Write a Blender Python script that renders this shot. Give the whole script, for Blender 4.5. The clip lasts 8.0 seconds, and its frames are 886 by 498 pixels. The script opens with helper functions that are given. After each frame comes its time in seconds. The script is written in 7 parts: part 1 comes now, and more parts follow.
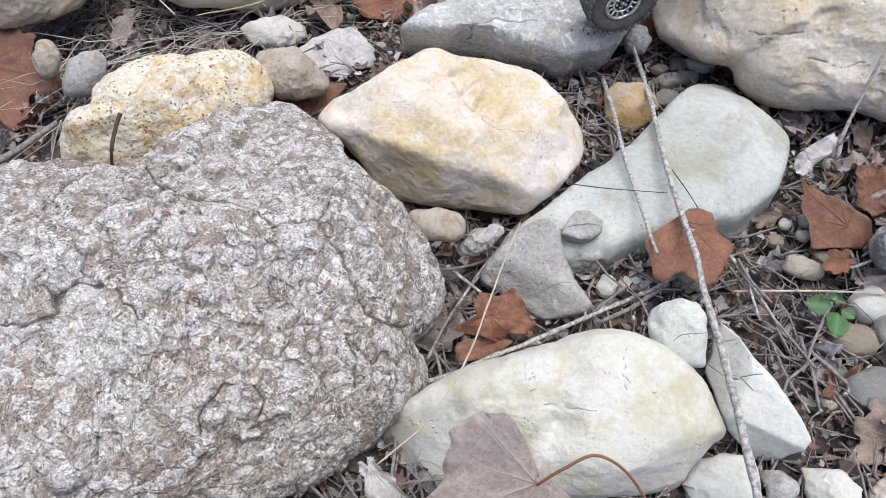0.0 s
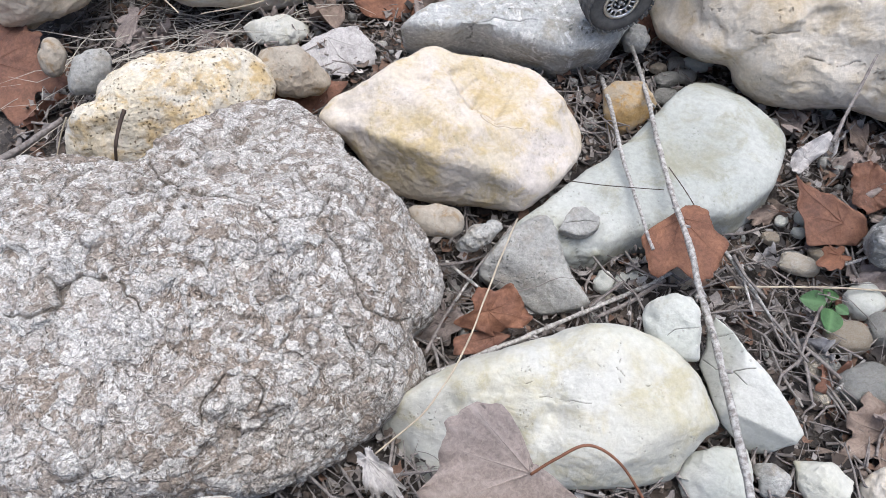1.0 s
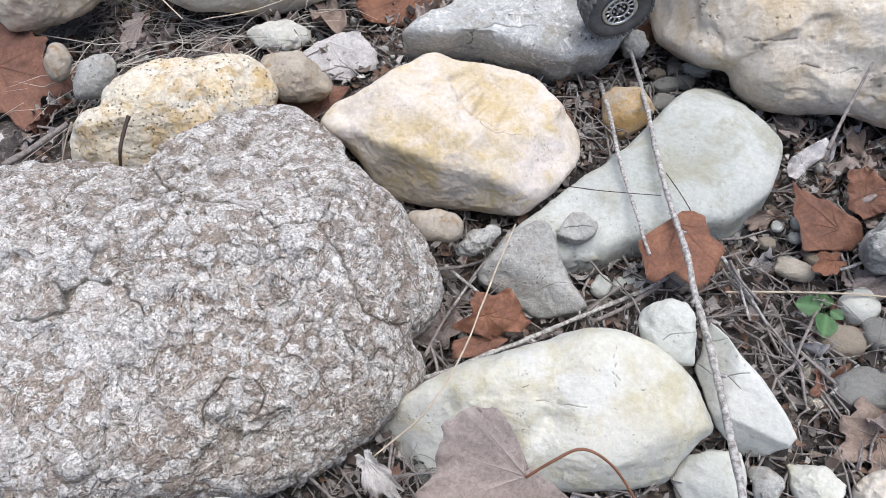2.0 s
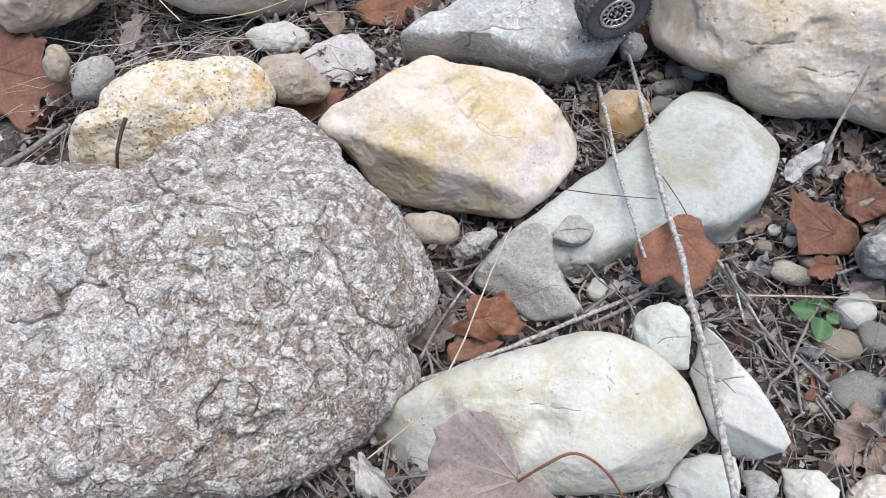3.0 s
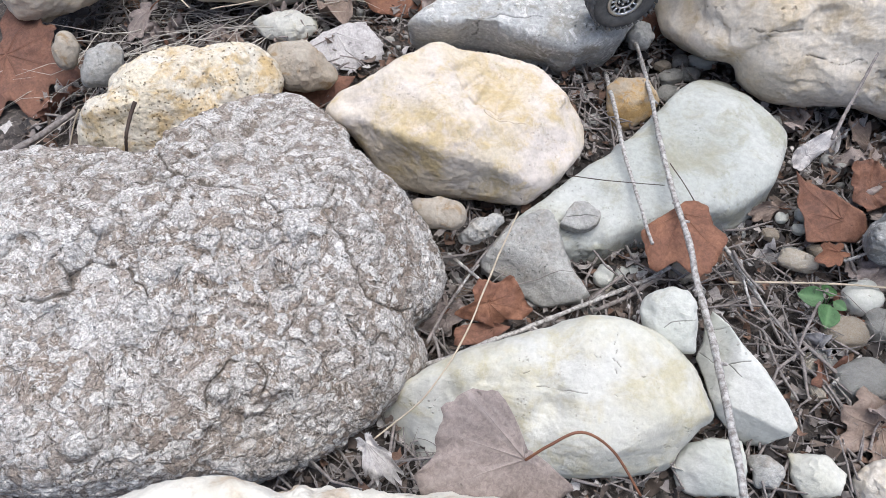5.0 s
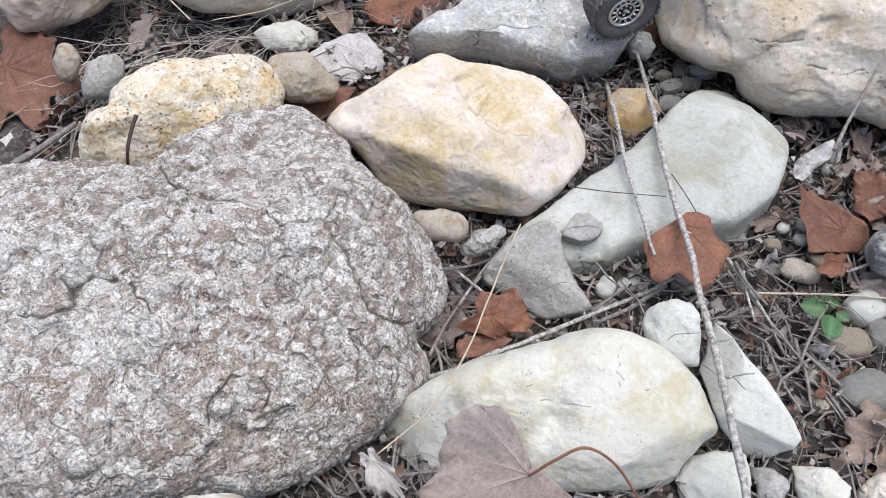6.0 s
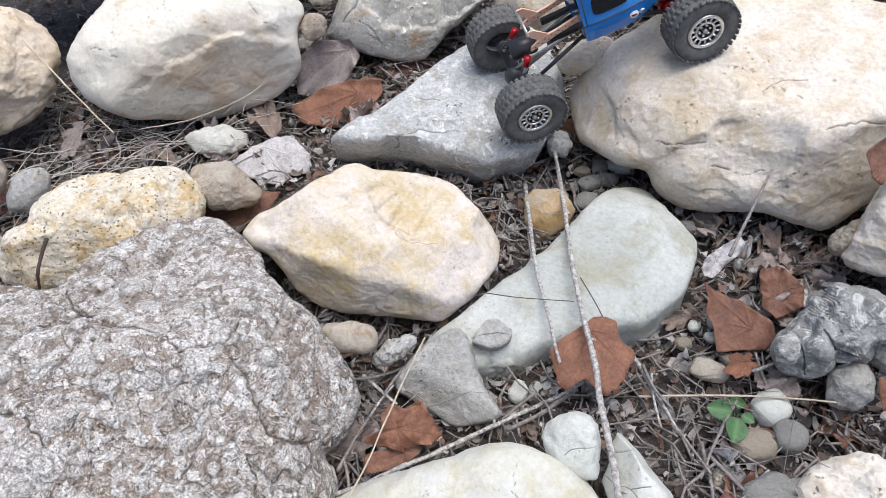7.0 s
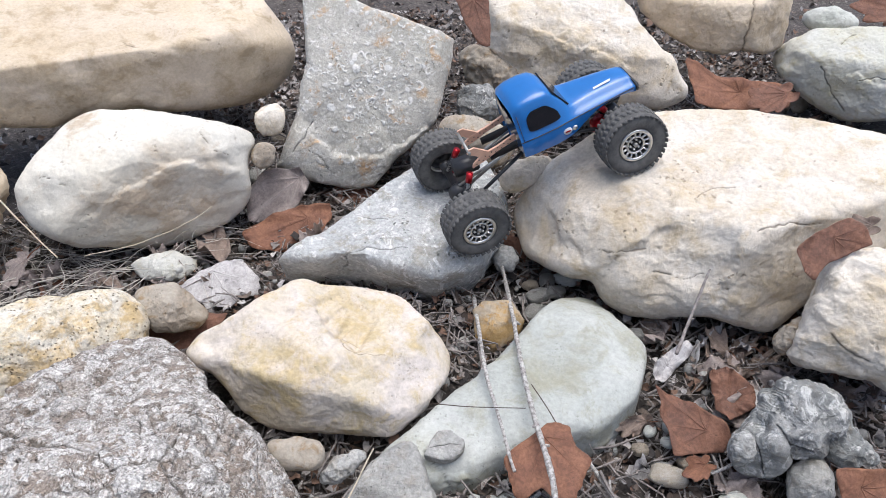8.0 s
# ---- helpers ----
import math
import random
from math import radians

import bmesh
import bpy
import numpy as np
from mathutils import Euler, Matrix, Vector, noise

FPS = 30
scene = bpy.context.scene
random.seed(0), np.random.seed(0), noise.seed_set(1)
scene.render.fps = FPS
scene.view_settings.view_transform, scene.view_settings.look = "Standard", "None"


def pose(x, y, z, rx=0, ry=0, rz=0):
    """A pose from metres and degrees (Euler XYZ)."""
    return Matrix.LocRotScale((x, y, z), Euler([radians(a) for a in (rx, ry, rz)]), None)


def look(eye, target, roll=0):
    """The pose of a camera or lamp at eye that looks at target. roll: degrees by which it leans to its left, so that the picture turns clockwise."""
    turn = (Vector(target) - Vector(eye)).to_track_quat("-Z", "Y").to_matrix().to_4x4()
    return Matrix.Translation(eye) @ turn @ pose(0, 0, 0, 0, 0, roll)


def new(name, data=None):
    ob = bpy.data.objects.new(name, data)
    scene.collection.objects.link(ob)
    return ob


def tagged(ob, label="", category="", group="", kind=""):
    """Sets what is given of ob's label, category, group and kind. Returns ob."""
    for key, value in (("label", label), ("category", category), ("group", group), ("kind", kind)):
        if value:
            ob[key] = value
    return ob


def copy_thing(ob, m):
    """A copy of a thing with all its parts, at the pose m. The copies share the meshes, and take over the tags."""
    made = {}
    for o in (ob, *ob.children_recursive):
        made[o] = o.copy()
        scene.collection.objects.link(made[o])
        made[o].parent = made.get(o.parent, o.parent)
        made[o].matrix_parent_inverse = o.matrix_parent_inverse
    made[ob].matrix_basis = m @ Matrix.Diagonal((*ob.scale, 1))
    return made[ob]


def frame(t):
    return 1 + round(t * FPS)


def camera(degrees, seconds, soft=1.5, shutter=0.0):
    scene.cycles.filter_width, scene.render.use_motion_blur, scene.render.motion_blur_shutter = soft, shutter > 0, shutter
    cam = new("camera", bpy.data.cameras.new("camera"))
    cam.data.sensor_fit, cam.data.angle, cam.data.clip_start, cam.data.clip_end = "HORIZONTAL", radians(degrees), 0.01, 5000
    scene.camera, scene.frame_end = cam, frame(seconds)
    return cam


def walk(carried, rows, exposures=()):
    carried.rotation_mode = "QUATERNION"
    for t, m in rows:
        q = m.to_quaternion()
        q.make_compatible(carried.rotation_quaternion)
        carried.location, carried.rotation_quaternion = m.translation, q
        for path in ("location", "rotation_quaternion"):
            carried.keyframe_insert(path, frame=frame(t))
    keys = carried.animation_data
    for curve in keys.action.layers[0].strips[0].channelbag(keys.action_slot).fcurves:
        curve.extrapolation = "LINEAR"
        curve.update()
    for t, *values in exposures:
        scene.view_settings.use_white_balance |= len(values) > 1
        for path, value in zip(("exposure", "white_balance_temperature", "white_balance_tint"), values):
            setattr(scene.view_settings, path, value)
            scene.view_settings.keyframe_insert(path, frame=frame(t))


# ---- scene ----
cam = camera(59.8, 8.0, soft=0.9)
PATH = [
    (0, (-0.006, -0.001, 0.994), (0.003, 1.291, -0.532), 0.3),
    (0.5, (-0.003, -0.008, 1.0), (-0.001, 1.285, -0.526), 0.1),
    (1, (0.002, -0.016, 1.001), (0.0, 1.277, -0.525), 0.1),
    (1.5, (0.006, -0.02, 1.01), (-0.001, 1.271, -0.517), -0.0),
    (3, (0.018, -0.017, 1.022), (0.0, 1.273, -0.506), -0.1),
    (3.5, (0.026, -0.03, 1.02), (0.004, 1.26, -0.509), -0.2),
    (4, (0.022, -0.034, 1.017), (-0.003, 1.255, -0.512), -0.2),
    (4.5, (0.018, -0.037, 1.01), (-0.011, 1.251, -0.52), -0.2),
    (6, (0.011, -0.025, 1.016), (-0.018, 1.273, -0.506), -0.4),
    (6.5, (0.104, -0.013, 1.037), (0.077, 1.311, -0.461), -0.8),
    (6.7, (0.135, 0.014, 1.06), (0.11, 1.356, -0.423), -1.1),
    (7, (0.133, 0.03, 1.092), (0.129, 1.421, -0.344), -1.0),
    (7.5, (0.155, 0.0, 1.053), (0.211, 1.544, -0.216), -0.5),
    (8, (0.153, -0.011, 1.047), (0.261, 1.624, -0.099), -0.3),
]
walk(cam, [(t, look(eye, target, roll)) for t, eye, target, roll in PATH], [(0, 0.69, 6100, 8), (8, 0.69, 6100, 8)])

# ---- world and light: a bright overcast sky ----
world = bpy.data.worlds.new("sky")
scene.world = world
world.use_nodes = True
wn, wl = world.node_tree.nodes, world.node_tree.links
sky = wn.new("ShaderNodeTexSky")
sky.sky_type, sky.sun_disc = "NISHITA", False
sky.sun_elevation, sky.sun_rotation = radians(82), radians(112)
sky.air_density, sky.dust_density, sky.ozone_density = 0.6, 4.0, 0.6
wn["Background"].inputs["Strength"].default_value = 0.15
wl.new(sky.outputs["Color"], wn["Background"].inputs["Color"])
sun = new("sun", bpy.data.lights.new("sun", "SUN"))
sun.data.energy, sun.data.angle, sun.data.color = 1.5, radians(60), (1.0, 0.98, 0.95)
sun.matrix_world = look((1.0, -0.4, 8.0), (0, 0, 0))


# ---- materials ----
def nodes_of(name):
    mat = bpy.data.materials.new(name)
    mat.use_nodes = True
    nt = mat.node_tree
    return mat, nt, nt.nodes["Principled BSDF"]


def link(nt, a, b):
    nt.links.new(a, b)


def noise_node(nt, vec, scale, detail=6.0, rough=0.6, warp=0.0):
    n = nt.nodes.new("ShaderNodeTexNoise")
    n.inputs["Scale"].default_value, n.inputs["Detail"].default_value = scale, detail
    n.inputs["Roughness"].default_value, n.inputs["Distortion"].default_value = rough, warp
    link(nt, vec, n.inputs["Vector"])
    return n.outputs["Fac"]


def ramp(nt, fac, lo, hi):
    n = nt.nodes.new("ShaderNodeMapRange")
    n.inputs["From Min"].default_value, n.inputs["From Max"].default_value = lo, hi
    n.interpolation_type = "SMOOTHSTEP"
    link(nt, fac, n.inputs["Value"])
    return n.outputs["Result"]


def mixc(nt, fac, a, b, how="MIX"):
    n = nt.nodes.new("ShaderNodeMix")
    n.data_type, n.blend_type = "RGBA", how
    for key, v in ((0, fac), (6, a), (7, b)):
        if isinstance(v, (int, float)):
            n.inputs[key].default_value = v
        elif isinstance(v, tuple):
            n.inputs[key].default_value = (*v, 1)
        else:
            link(nt, v, n.inputs[key])
    return n.outputs[2]


def times(nt, a, k):
    n = nt.nodes.new("ShaderNodeMath")
    n.operation = "MULTIPLY"
    link(nt, a, n.inputs[0])
    if isinstance(k, (int, float)):
        n.inputs[1].default_value = k
    else:
        link(nt, k, n.inputs[1])
    return n.outputs[0]


def bumped(nt, bsdf, heights):
    """Chains bumps: (height socket, distance in metres)."""
    last = None
    for h, dist in heights:
        b = nt.nodes.new("ShaderNodeBump")
        b.inputs["Strength"].default_value, b.inputs["Distance"].default_value = 1.0, dist
        link(nt, h, b.inputs["Height"])
        if last:
            link(nt, last, b.inputs["Normal"])
        last = b.outputs["Normal"]
    link(nt, last, bsdf.inputs["Normal"])


def object_coords(nt, by_object=True):
    """Object coordinates, shifted by the object's own random number."""
    tc = nt.nodes.new("ShaderNodeTexCoord")
    if not by_object:
        return tc.outputs["Object"]
    info = nt.nodes.new("ShaderNodeObjectInfo")
    add = nt.nodes.new("ShaderNodeVectorMath")
    add.operation = "MULTIPLY_ADD"
    comb = nt.nodes.new("ShaderNodeCombineXYZ")
    link(nt, info.outputs["Random"], comb.inputs[0])
    link(nt, info.outputs["Random"], comb.inputs[2])
    link(nt, comb.outputs[0], add.inputs[0])
    add.inputs[1].default_value = (7, 5, 9)
    link(nt, tc.outputs["Object"], add.inputs[2])
    return add.outputs[0]


def warped(nt, v, scale, amount):
    """Coordinates pushed about by a colour noise."""
    n = nt.nodes.new("ShaderNodeTexNoise")
    n.inputs["Scale"].default_value, n.inputs["Detail"].default_value = scale, 3.0
    link(nt, v, n.inputs["Vector"])
    m = nt.nodes.new("ShaderNodeVectorMath")
    m.operation = "MULTIPLY_ADD"
    link(nt, n.outputs["Color"], m.inputs[0])
    m.inputs[1].default_value = (amount,) * 3
    link(nt, v, m.inputs[2])
    return m.outputs[0]


def stone(name, base, second, stain, dark, stain_at=(0.5, 0.66), patch=7.0, pits=0.5, pit_scale=160.0, grain=0.25, bump=1.0, marks=None, lichen=None, rough=0.88, mottle=None, pit_at=(0.52, 0.62)):
    """Weathered stone: two body colours in patches, a mineral stain, dark pits and grain."""
    mat, nt, bsdf = nodes_of(name)
    v = object_coords(nt)
    broad = noise_node(nt, v, patch, 5, 0.6, 0.6)
    mid = noise_node(nt, v, patch * 3.3, 8, 0.65, 0.4)
    fine = noise_node(nt, v, 140, 6, 0.7)
    tiny = noise_node(nt, v, 520, 3, 0.6)
    col = mixc(nt, ramp(nt, broad, 0.36, 0.64), base, second)
    col = mixc(nt, times(nt, ramp(nt, mid, *stain_at), 0.85), col, stain)
    dye = nt.nodes.new("ShaderNodeAttribute")
    dye.attribute_name = "dye"
    col = mixc(nt, times(nt, times(nt, dye.outputs["Fac"], ramp(nt, mid, 0.30, 0.62)), 0.9), col, tuple(c * 0.97 for c in stain))
    if mottle:
        speck = noise_node(nt, v, mottle[1], 9, 0.72, 1.2)
        col = mixc(nt, ramp(nt, speck, 0.52, 0.62), col, mottle[0])
    if lichen:
        li = noise_node(nt, v, 16, 9, 0.75, 0.8)
        col = mixc(nt, times(nt, ramp(nt, li, 0.56, 0.7), 0.7), col, lichen)
    shade = mixc(nt, ramp(nt, fine, 0.25, 0.75), (1 - grain,) * 3, (1 + grain * 0.6,) * 3)
    col = mixc(nt, 1.0, col, shade, "MULTIPLY")
    cell = nt.nodes.new("ShaderNodeTexVoronoi")
    cell.inputs["Scale"].default_value = pit_scale
    link(nt, warped(nt, v, pit_scale * 1.1, 1.1 / pit_scale), cell.inputs["Vector"])
    near = ramp(nt, cell.outputs["Distance"], 0.12, 0.30)
    where = ramp(nt, noise_node(nt, v, pit_scale * 0.12, 4, 0.65), *pit_at)
    inv = nt.nodes.new("ShaderNodeMath")
    inv.operation = "SUBTRACT"
    inv.inputs[0].default_value = 1.0
    link(nt, near, inv.inputs[1])
    pit = times(nt, times(nt, inv.outputs[0], where), pits)
    col = mixc(nt, pit, col, dark)
    sh = nt.nodes.new("ShaderNodeAttribute")
    sh.attribute_name = "shell"
    col = mixc(nt, times(nt, ramp(nt, sh.outputs["Fac"], 0.15, 0.6), 0.8), col, (0.72, 0.70, 0.66))
    # cracks: the dirt and the shade of their depth, both put into the colour
    cr = nt.nodes.new("ShaderNodeAttribute")
    cr.attribute_name = "crack_dark"
    col = mixc(nt, times(nt, cr.outputs["Fac"], 0.85), col, tuple(c * 0.5 for c in dark))
    heights = [(mid, 0.0032 * bump), (fine, 0.0012 * bump), (tiny, 0.0004 * bump)]
    if marks:
        ridge = nt.nodes.new("ShaderNodeTexNoise")
        ridge.noise_type = "RIDGED_MULTIFRACTAL"
        for key, val in (("Scale", marks[0]), ("Detail", 5.0), ("Roughness", 0.6), ("Distortion", 1.6)):
            ridge.inputs[key].default_value = val
        link(nt, v, ridge.inputs["Vector"])
        line = ramp(nt, ridge.outputs["Fac"], 0.55, 0.95)
        col = mixc(nt, times(nt, line, marks[2]), col, marks[1])
        heights.append((ridge.outputs["Fac"], marks[3]))
    low = nt.nodes.new("ShaderNodeMath")
    low.operation = "SUBTRACT"
    low.inputs[0].default_value = 0.0
    link(nt, pit, low.inputs[1])
    heights.append((low.outputs[0], 0.003 * bump))
    link(nt, col, bsdf.inputs["Base Color"])
    bsdf.inputs["Roughness"].default_value = rough
    bsdf.inputs["Specular IOR Level"].default_value = 0.25
    bumped(nt, bsdf, heights)
    return mat


def plain(name, colour, rough=0.5, metal=0.0, second=None, scale=60.0, dist=0.0006, coat=0.0, spec=0.5):
    mat, nt, bsdf = nodes_of(name)
    v = object_coords(nt)
    n = noise_node(nt, v, scale, 7, 0.65)
    col = mixc(nt, ramp(nt, n, 0.32, 0.68), colour, second or tuple(c * 0.75 for c in colour))
    link(nt, col, bsdf.inputs["Base Color"])
    bsdf.inputs["Roughness"].default_value, bsdf.inputs["Metallic"].default_value = rough, metal
    bsdf.inputs["Coat Weight"].default_value = coat
    bsdf.inputs["Specular IOR Level"].default_value = spec
    if dist:
        bumped(nt, bsdf, [(n, dist)])
    return mat


M_YELLOW = stone("ochre_limestone", (0.57, 0.50, 0.39), (0.61, 0.55, 0.50), (0.50, 0.395, 0.22), (0.25, 0.19, 0.12), (0.48, 0.68), 7, 0.3, 140, 0.15, 1.0, lichen=(0.40, 0.36, 0.27), marks=(13.0, (0.34, 0.27, 0.17), 0.5, 0.004))
M_PITTED = stone("pitted_ochre_stone", (0.64, 0.575, 0.45), (0.68, 0.64, 0.56), (0.52, 0.375, 0.18), (0.16, 0.11, 0.065), (0.46, 0.68), 9, 0.75, 150, 0.25, 1.6, lichen=(0.30, 0.26, 0.18), marks=(22.0, (0.15, 0.105, 0.06), 0.6, 0.003), pit_at=(0.40, 0.52))
M_PALE = stone("smooth_grey_green_stone", (0.37, 0.385, 0.36), (0.47, 0.48, 0.45), (0.31, 0.305, 0.24), (0.2, 0.2, 0.17), (0.46, 0.66), 5, 0.5, 130, 0.15, 0.5, lichen=(0.27, 0.275, 0.21))
M_CHALK = stone("cream_white_stone", (0.51, 0.50, 0.425), (0.54, 0.535, 0.49), (0.46, 0.42, 0.29), (0.20, 0.18, 0.14), (0.48, 0.68), 6, 0.4, 150, 0.12, 0.8, lichen=(0.44, 0.45, 0.38))
M_SPLIT = stone("fractured_pale_stone", (0.46, 0.47, 0.42), (0.53, 0.53, 0.49), (0.37, 0.36, 0.30), (0.2, 0.19, 0.16), (0.54, 0.72), 9, 0.5, 120, 0.13, 0.35)
M_MOTTLE = stone("grey_mottled_stone", (0.39, 0.40, 0.395), (0.48, 0.485, 0.47), (0.34, 0.32, 0.27), (0.13, 0.13, 0.12), (0.48, 0.64), 8, 0.8, 100, 0.3, 2.0, mottle=((0.64, 0.635, 0.61), 40), lichen=(0.22, 0.24, 0.235))
M_TAN = stone("tan_limestone", (0.62, 0.545, 0.44), (0.68, 0.63, 0.555), (0.52, 0.42, 0.28), (0.26, 0.2, 0.14), (0.46, 0.70), 6, 0.55, 70, 0.17, 1.4, lichen=(0.45, 0.39, 0.30), marks=(12.0, (0.42, 0.34, 0.24), 0.35, 0.003))
M_CREAM = stone("cream_limestone", (0.60, 0.555, 0.46), (0.64, 0.61, 0.54), (0.45, 0.36, 0.26), (0.3, 0.25, 0.18), (0.54, 0.64), 3, 0.45, 90, 0.12, 0.9)
M_SAND = stone("sandy_buff_stone", (0.58, 0.48, 0.35), (0.62, 0.53, 0.42), (0.40, 0.31, 0.20), (0.24, 0.18, 0.12), (0.52, 0.68), 6, 0.35, 90, 0.14, 0.9)
M_SLAB = stone("shelly_grey_slab_stone", (0.43, 0.41, 0.355), (0.50, 0.475, 0.42), (0.50, 0.33, 0.18), (0.18, 0.17, 0.15), (0.54, 0.7), 7, 0.55, 140, 0.22, 1.5, mottle=((0.62, 0.60, 0.555), 75))
M_BLUEGREY = stone("blue_grey_stone", (0.20, 0.205, 0.197), (0.29, 0.288, 0.275), (0.20, 0.19, 0.17), (0.08, 0.08, 0.08), (0.5, 0.65), 11, 0.5, 120, 0.22, 1.4, mottle=((0.50, 0.495, 0.47), 26))
M_OCHRE = stone("orange_brown_stone", (0.33, 0.31, 0.27), (0.42, 0.28, 0.12), (0.36, 0.22, 0.08), (0.1, 0.08, 0.06), (0.5, 0.65), 14, 0.4, 120, 0.18, 0.9)
M_BROWN = stone("brown_grey_stone", (0.33, 0.28, 0.22), (0.38, 0.34, 0.28), (0.26, 0.18, 0.10), (0.1, 0.08, 0.06), (0.5, 0.65), 12, 0.4, 120, 0.18, 0.9)
M_DULL = stone("dull_grey_stone", (0.325, 0.32, 0.30), (0.385, 0.38, 0.355), (0.29, 0.265, 0.225), (0.13, 0.12, 0.11), (0.5, 0.68), 10, 0.6, 170, 0.30, 1.3)


def cells(nt, v, scale, feature):
    c = nt.nodes.new("ShaderNodeTexVoronoi")
    c.feature = feature
    c.inputs["Scale"].default_value = scale
    link(nt, v, c.inputs["Vector"])
    return c.outputs["Distance"]


def chips(nt, v, scale):
    """A warped mosaic: each piece's own number, and a line along the joints."""
    c = nt.nodes.new("ShaderNodeTexVoronoi")
    c.inputs["Scale"].default_value = scale
    link(nt, v, c.inputs["Vector"])
    return c.outputs["Color"], ramp(nt, cells(nt, v, scale, "DISTANCE_TO_EDGE"), 0.07, 0.015)


def curls(nt, v, scale, turns, warp):
    """Thin winding lines, like the edges of shells cut across: repeated levels of a noise."""
    n = noise_node(nt, v, scale, 2.5, 0.5, warp)
    f = nt.nodes.new("ShaderNodeMath")
    f.operation = "PINGPONG"
    link(nt, times(nt, n, turns), f.inputs[0])
    f.inputs[1].default_value = 0.5
    return f.outputs[0]


def fossil_stone():
    """Coquina: a mosaic of white and grey shell pieces in a brown matrix, with curled edges and pits painted dark."""
    mat, nt, bsdf = nodes_of("fossil_shell_stone")
    v = object_coords(nt, False)
    w, w2 = warped(nt, v, 30, 0.03), warped(nt, v, 80, 0.014)
    broad = noise_node(nt, v, 4, 5, 0.6, 0.8)
    patch = noise_node(nt, v, 19, 6, 0.65, 1.2)
    crumb = noise_node(nt, w2, 75, 5, 0.65, 1.2)
    speck = noise_node(nt, v, 300, 3, 0.6, 0.6)
    big, big_gap = chips(nt, w, 34)
    small, small_gap = chips(nt, w2, 85)
    curl, curl2 = curls(nt, w, 26, 9.0, 1.4), curls(nt, w2, 60, 7.0, 1.0)
    where = ramp(nt, noise_node(nt, v, 24, 4, 0.6), 0.44, 0.58)
    where2 = ramp(nt, noise_node(nt, v, 40, 4, 0.6, 0.4), 0.42, 0.56)
    pits = times(nt, ramp(nt, cells(nt, w2, 150, "F1"), 0.30, 0.14), ramp(nt, noise_node(nt, v, 34, 3, 0.6), 0.46, 0.58))
    dye = nt.nodes.new("ShaderNodeAttribute")
    dye.attribute_name = "dye"
    crusty = ramp(nt, mixc(nt, 0.35, patch, big), 0.45, 0.52)
    brown = mixc(nt, ramp(nt, broad, 0.40, 0.60), (0.37, 0.325, 0.285), (0.30, 0.25, 0.21))
    col = mixc(nt, crusty, brown, mixc(nt, ramp(nt, broad, 0.38, 0.62), (0.54, 0.52, 0.50), (0.435, 0.40, 0.365)))
    col = mixc(nt, times(nt, dye.outputs["Fac"], ramp(nt, patch, 0.64, 0.46)), col, (0.335, 0.275, 0.225))
    col = mixc(nt, times(nt, ramp(nt, small, 0.46, 0.34), 0.5), col, (0.33, 0.285, 0.245))
    col = mixc(nt, times(nt, ramp(nt, small, 0.63, 0.70), 0.75), col, (0.72, 0.705, 0.68))
    col = mixc(nt, times(nt, ramp(nt, crumb, 0.56, 0.62), 0.6), col, (0.66, 0.645, 0.62))
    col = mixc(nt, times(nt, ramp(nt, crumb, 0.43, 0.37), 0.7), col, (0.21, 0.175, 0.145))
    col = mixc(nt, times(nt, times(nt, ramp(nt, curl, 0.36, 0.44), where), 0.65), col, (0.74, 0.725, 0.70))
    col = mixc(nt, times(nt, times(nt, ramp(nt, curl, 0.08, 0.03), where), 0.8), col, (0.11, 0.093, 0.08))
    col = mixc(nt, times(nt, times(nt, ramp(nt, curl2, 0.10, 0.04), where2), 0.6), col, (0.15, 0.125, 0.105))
    # joints and pits are darkened in colour on top of their relief
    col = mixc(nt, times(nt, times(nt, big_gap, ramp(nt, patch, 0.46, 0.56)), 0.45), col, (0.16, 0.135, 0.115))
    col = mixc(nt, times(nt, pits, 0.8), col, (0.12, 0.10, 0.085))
    at = nt.nodes.new("ShaderNodeAttribute")
    at.attribute_name = "shell"
    col = mixc(nt, times(nt, ramp(nt, at.outputs["Fac"], 0.2, 0.7), 0.6), col, mixc(nt, ramp(nt, speck, 0.4, 0.6), (0.54, 0.525, 0.50), (0.70, 0.685, 0.66)))
    # crevices and cracks carry painted shade and dirt in the base colour
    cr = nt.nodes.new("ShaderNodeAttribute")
    cr.attribute_name = "crack_dark"
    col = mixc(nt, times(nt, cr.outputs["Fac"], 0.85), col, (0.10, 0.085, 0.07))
    col = mixc(nt, 1.0, col, mixc(nt, ramp(nt, speck, 0.3, 0.7), (0.63, 0.62, 0.605), (1.12, 1.105, 1.085)), "MULTIPLY")
    link(nt, col, bsdf.inputs["Base Color"])
    bsdf.inputs["Roughness"].default_value = 0.9
    bsdf.inputs["Specular IOR Level"].default_value = 0.2
    bumped(nt, bsdf, [(patch, 0.004), (crumb, 0.0025), (small, 0.0012), (curl, 0.0012), (curl2, 0.0009), (big_gap, -0.0012), (small_gap, -0.0005), (pits, -0.0014), (speck, 0.0008)])
    return mat


M_FOSSIL = fossil_stone()


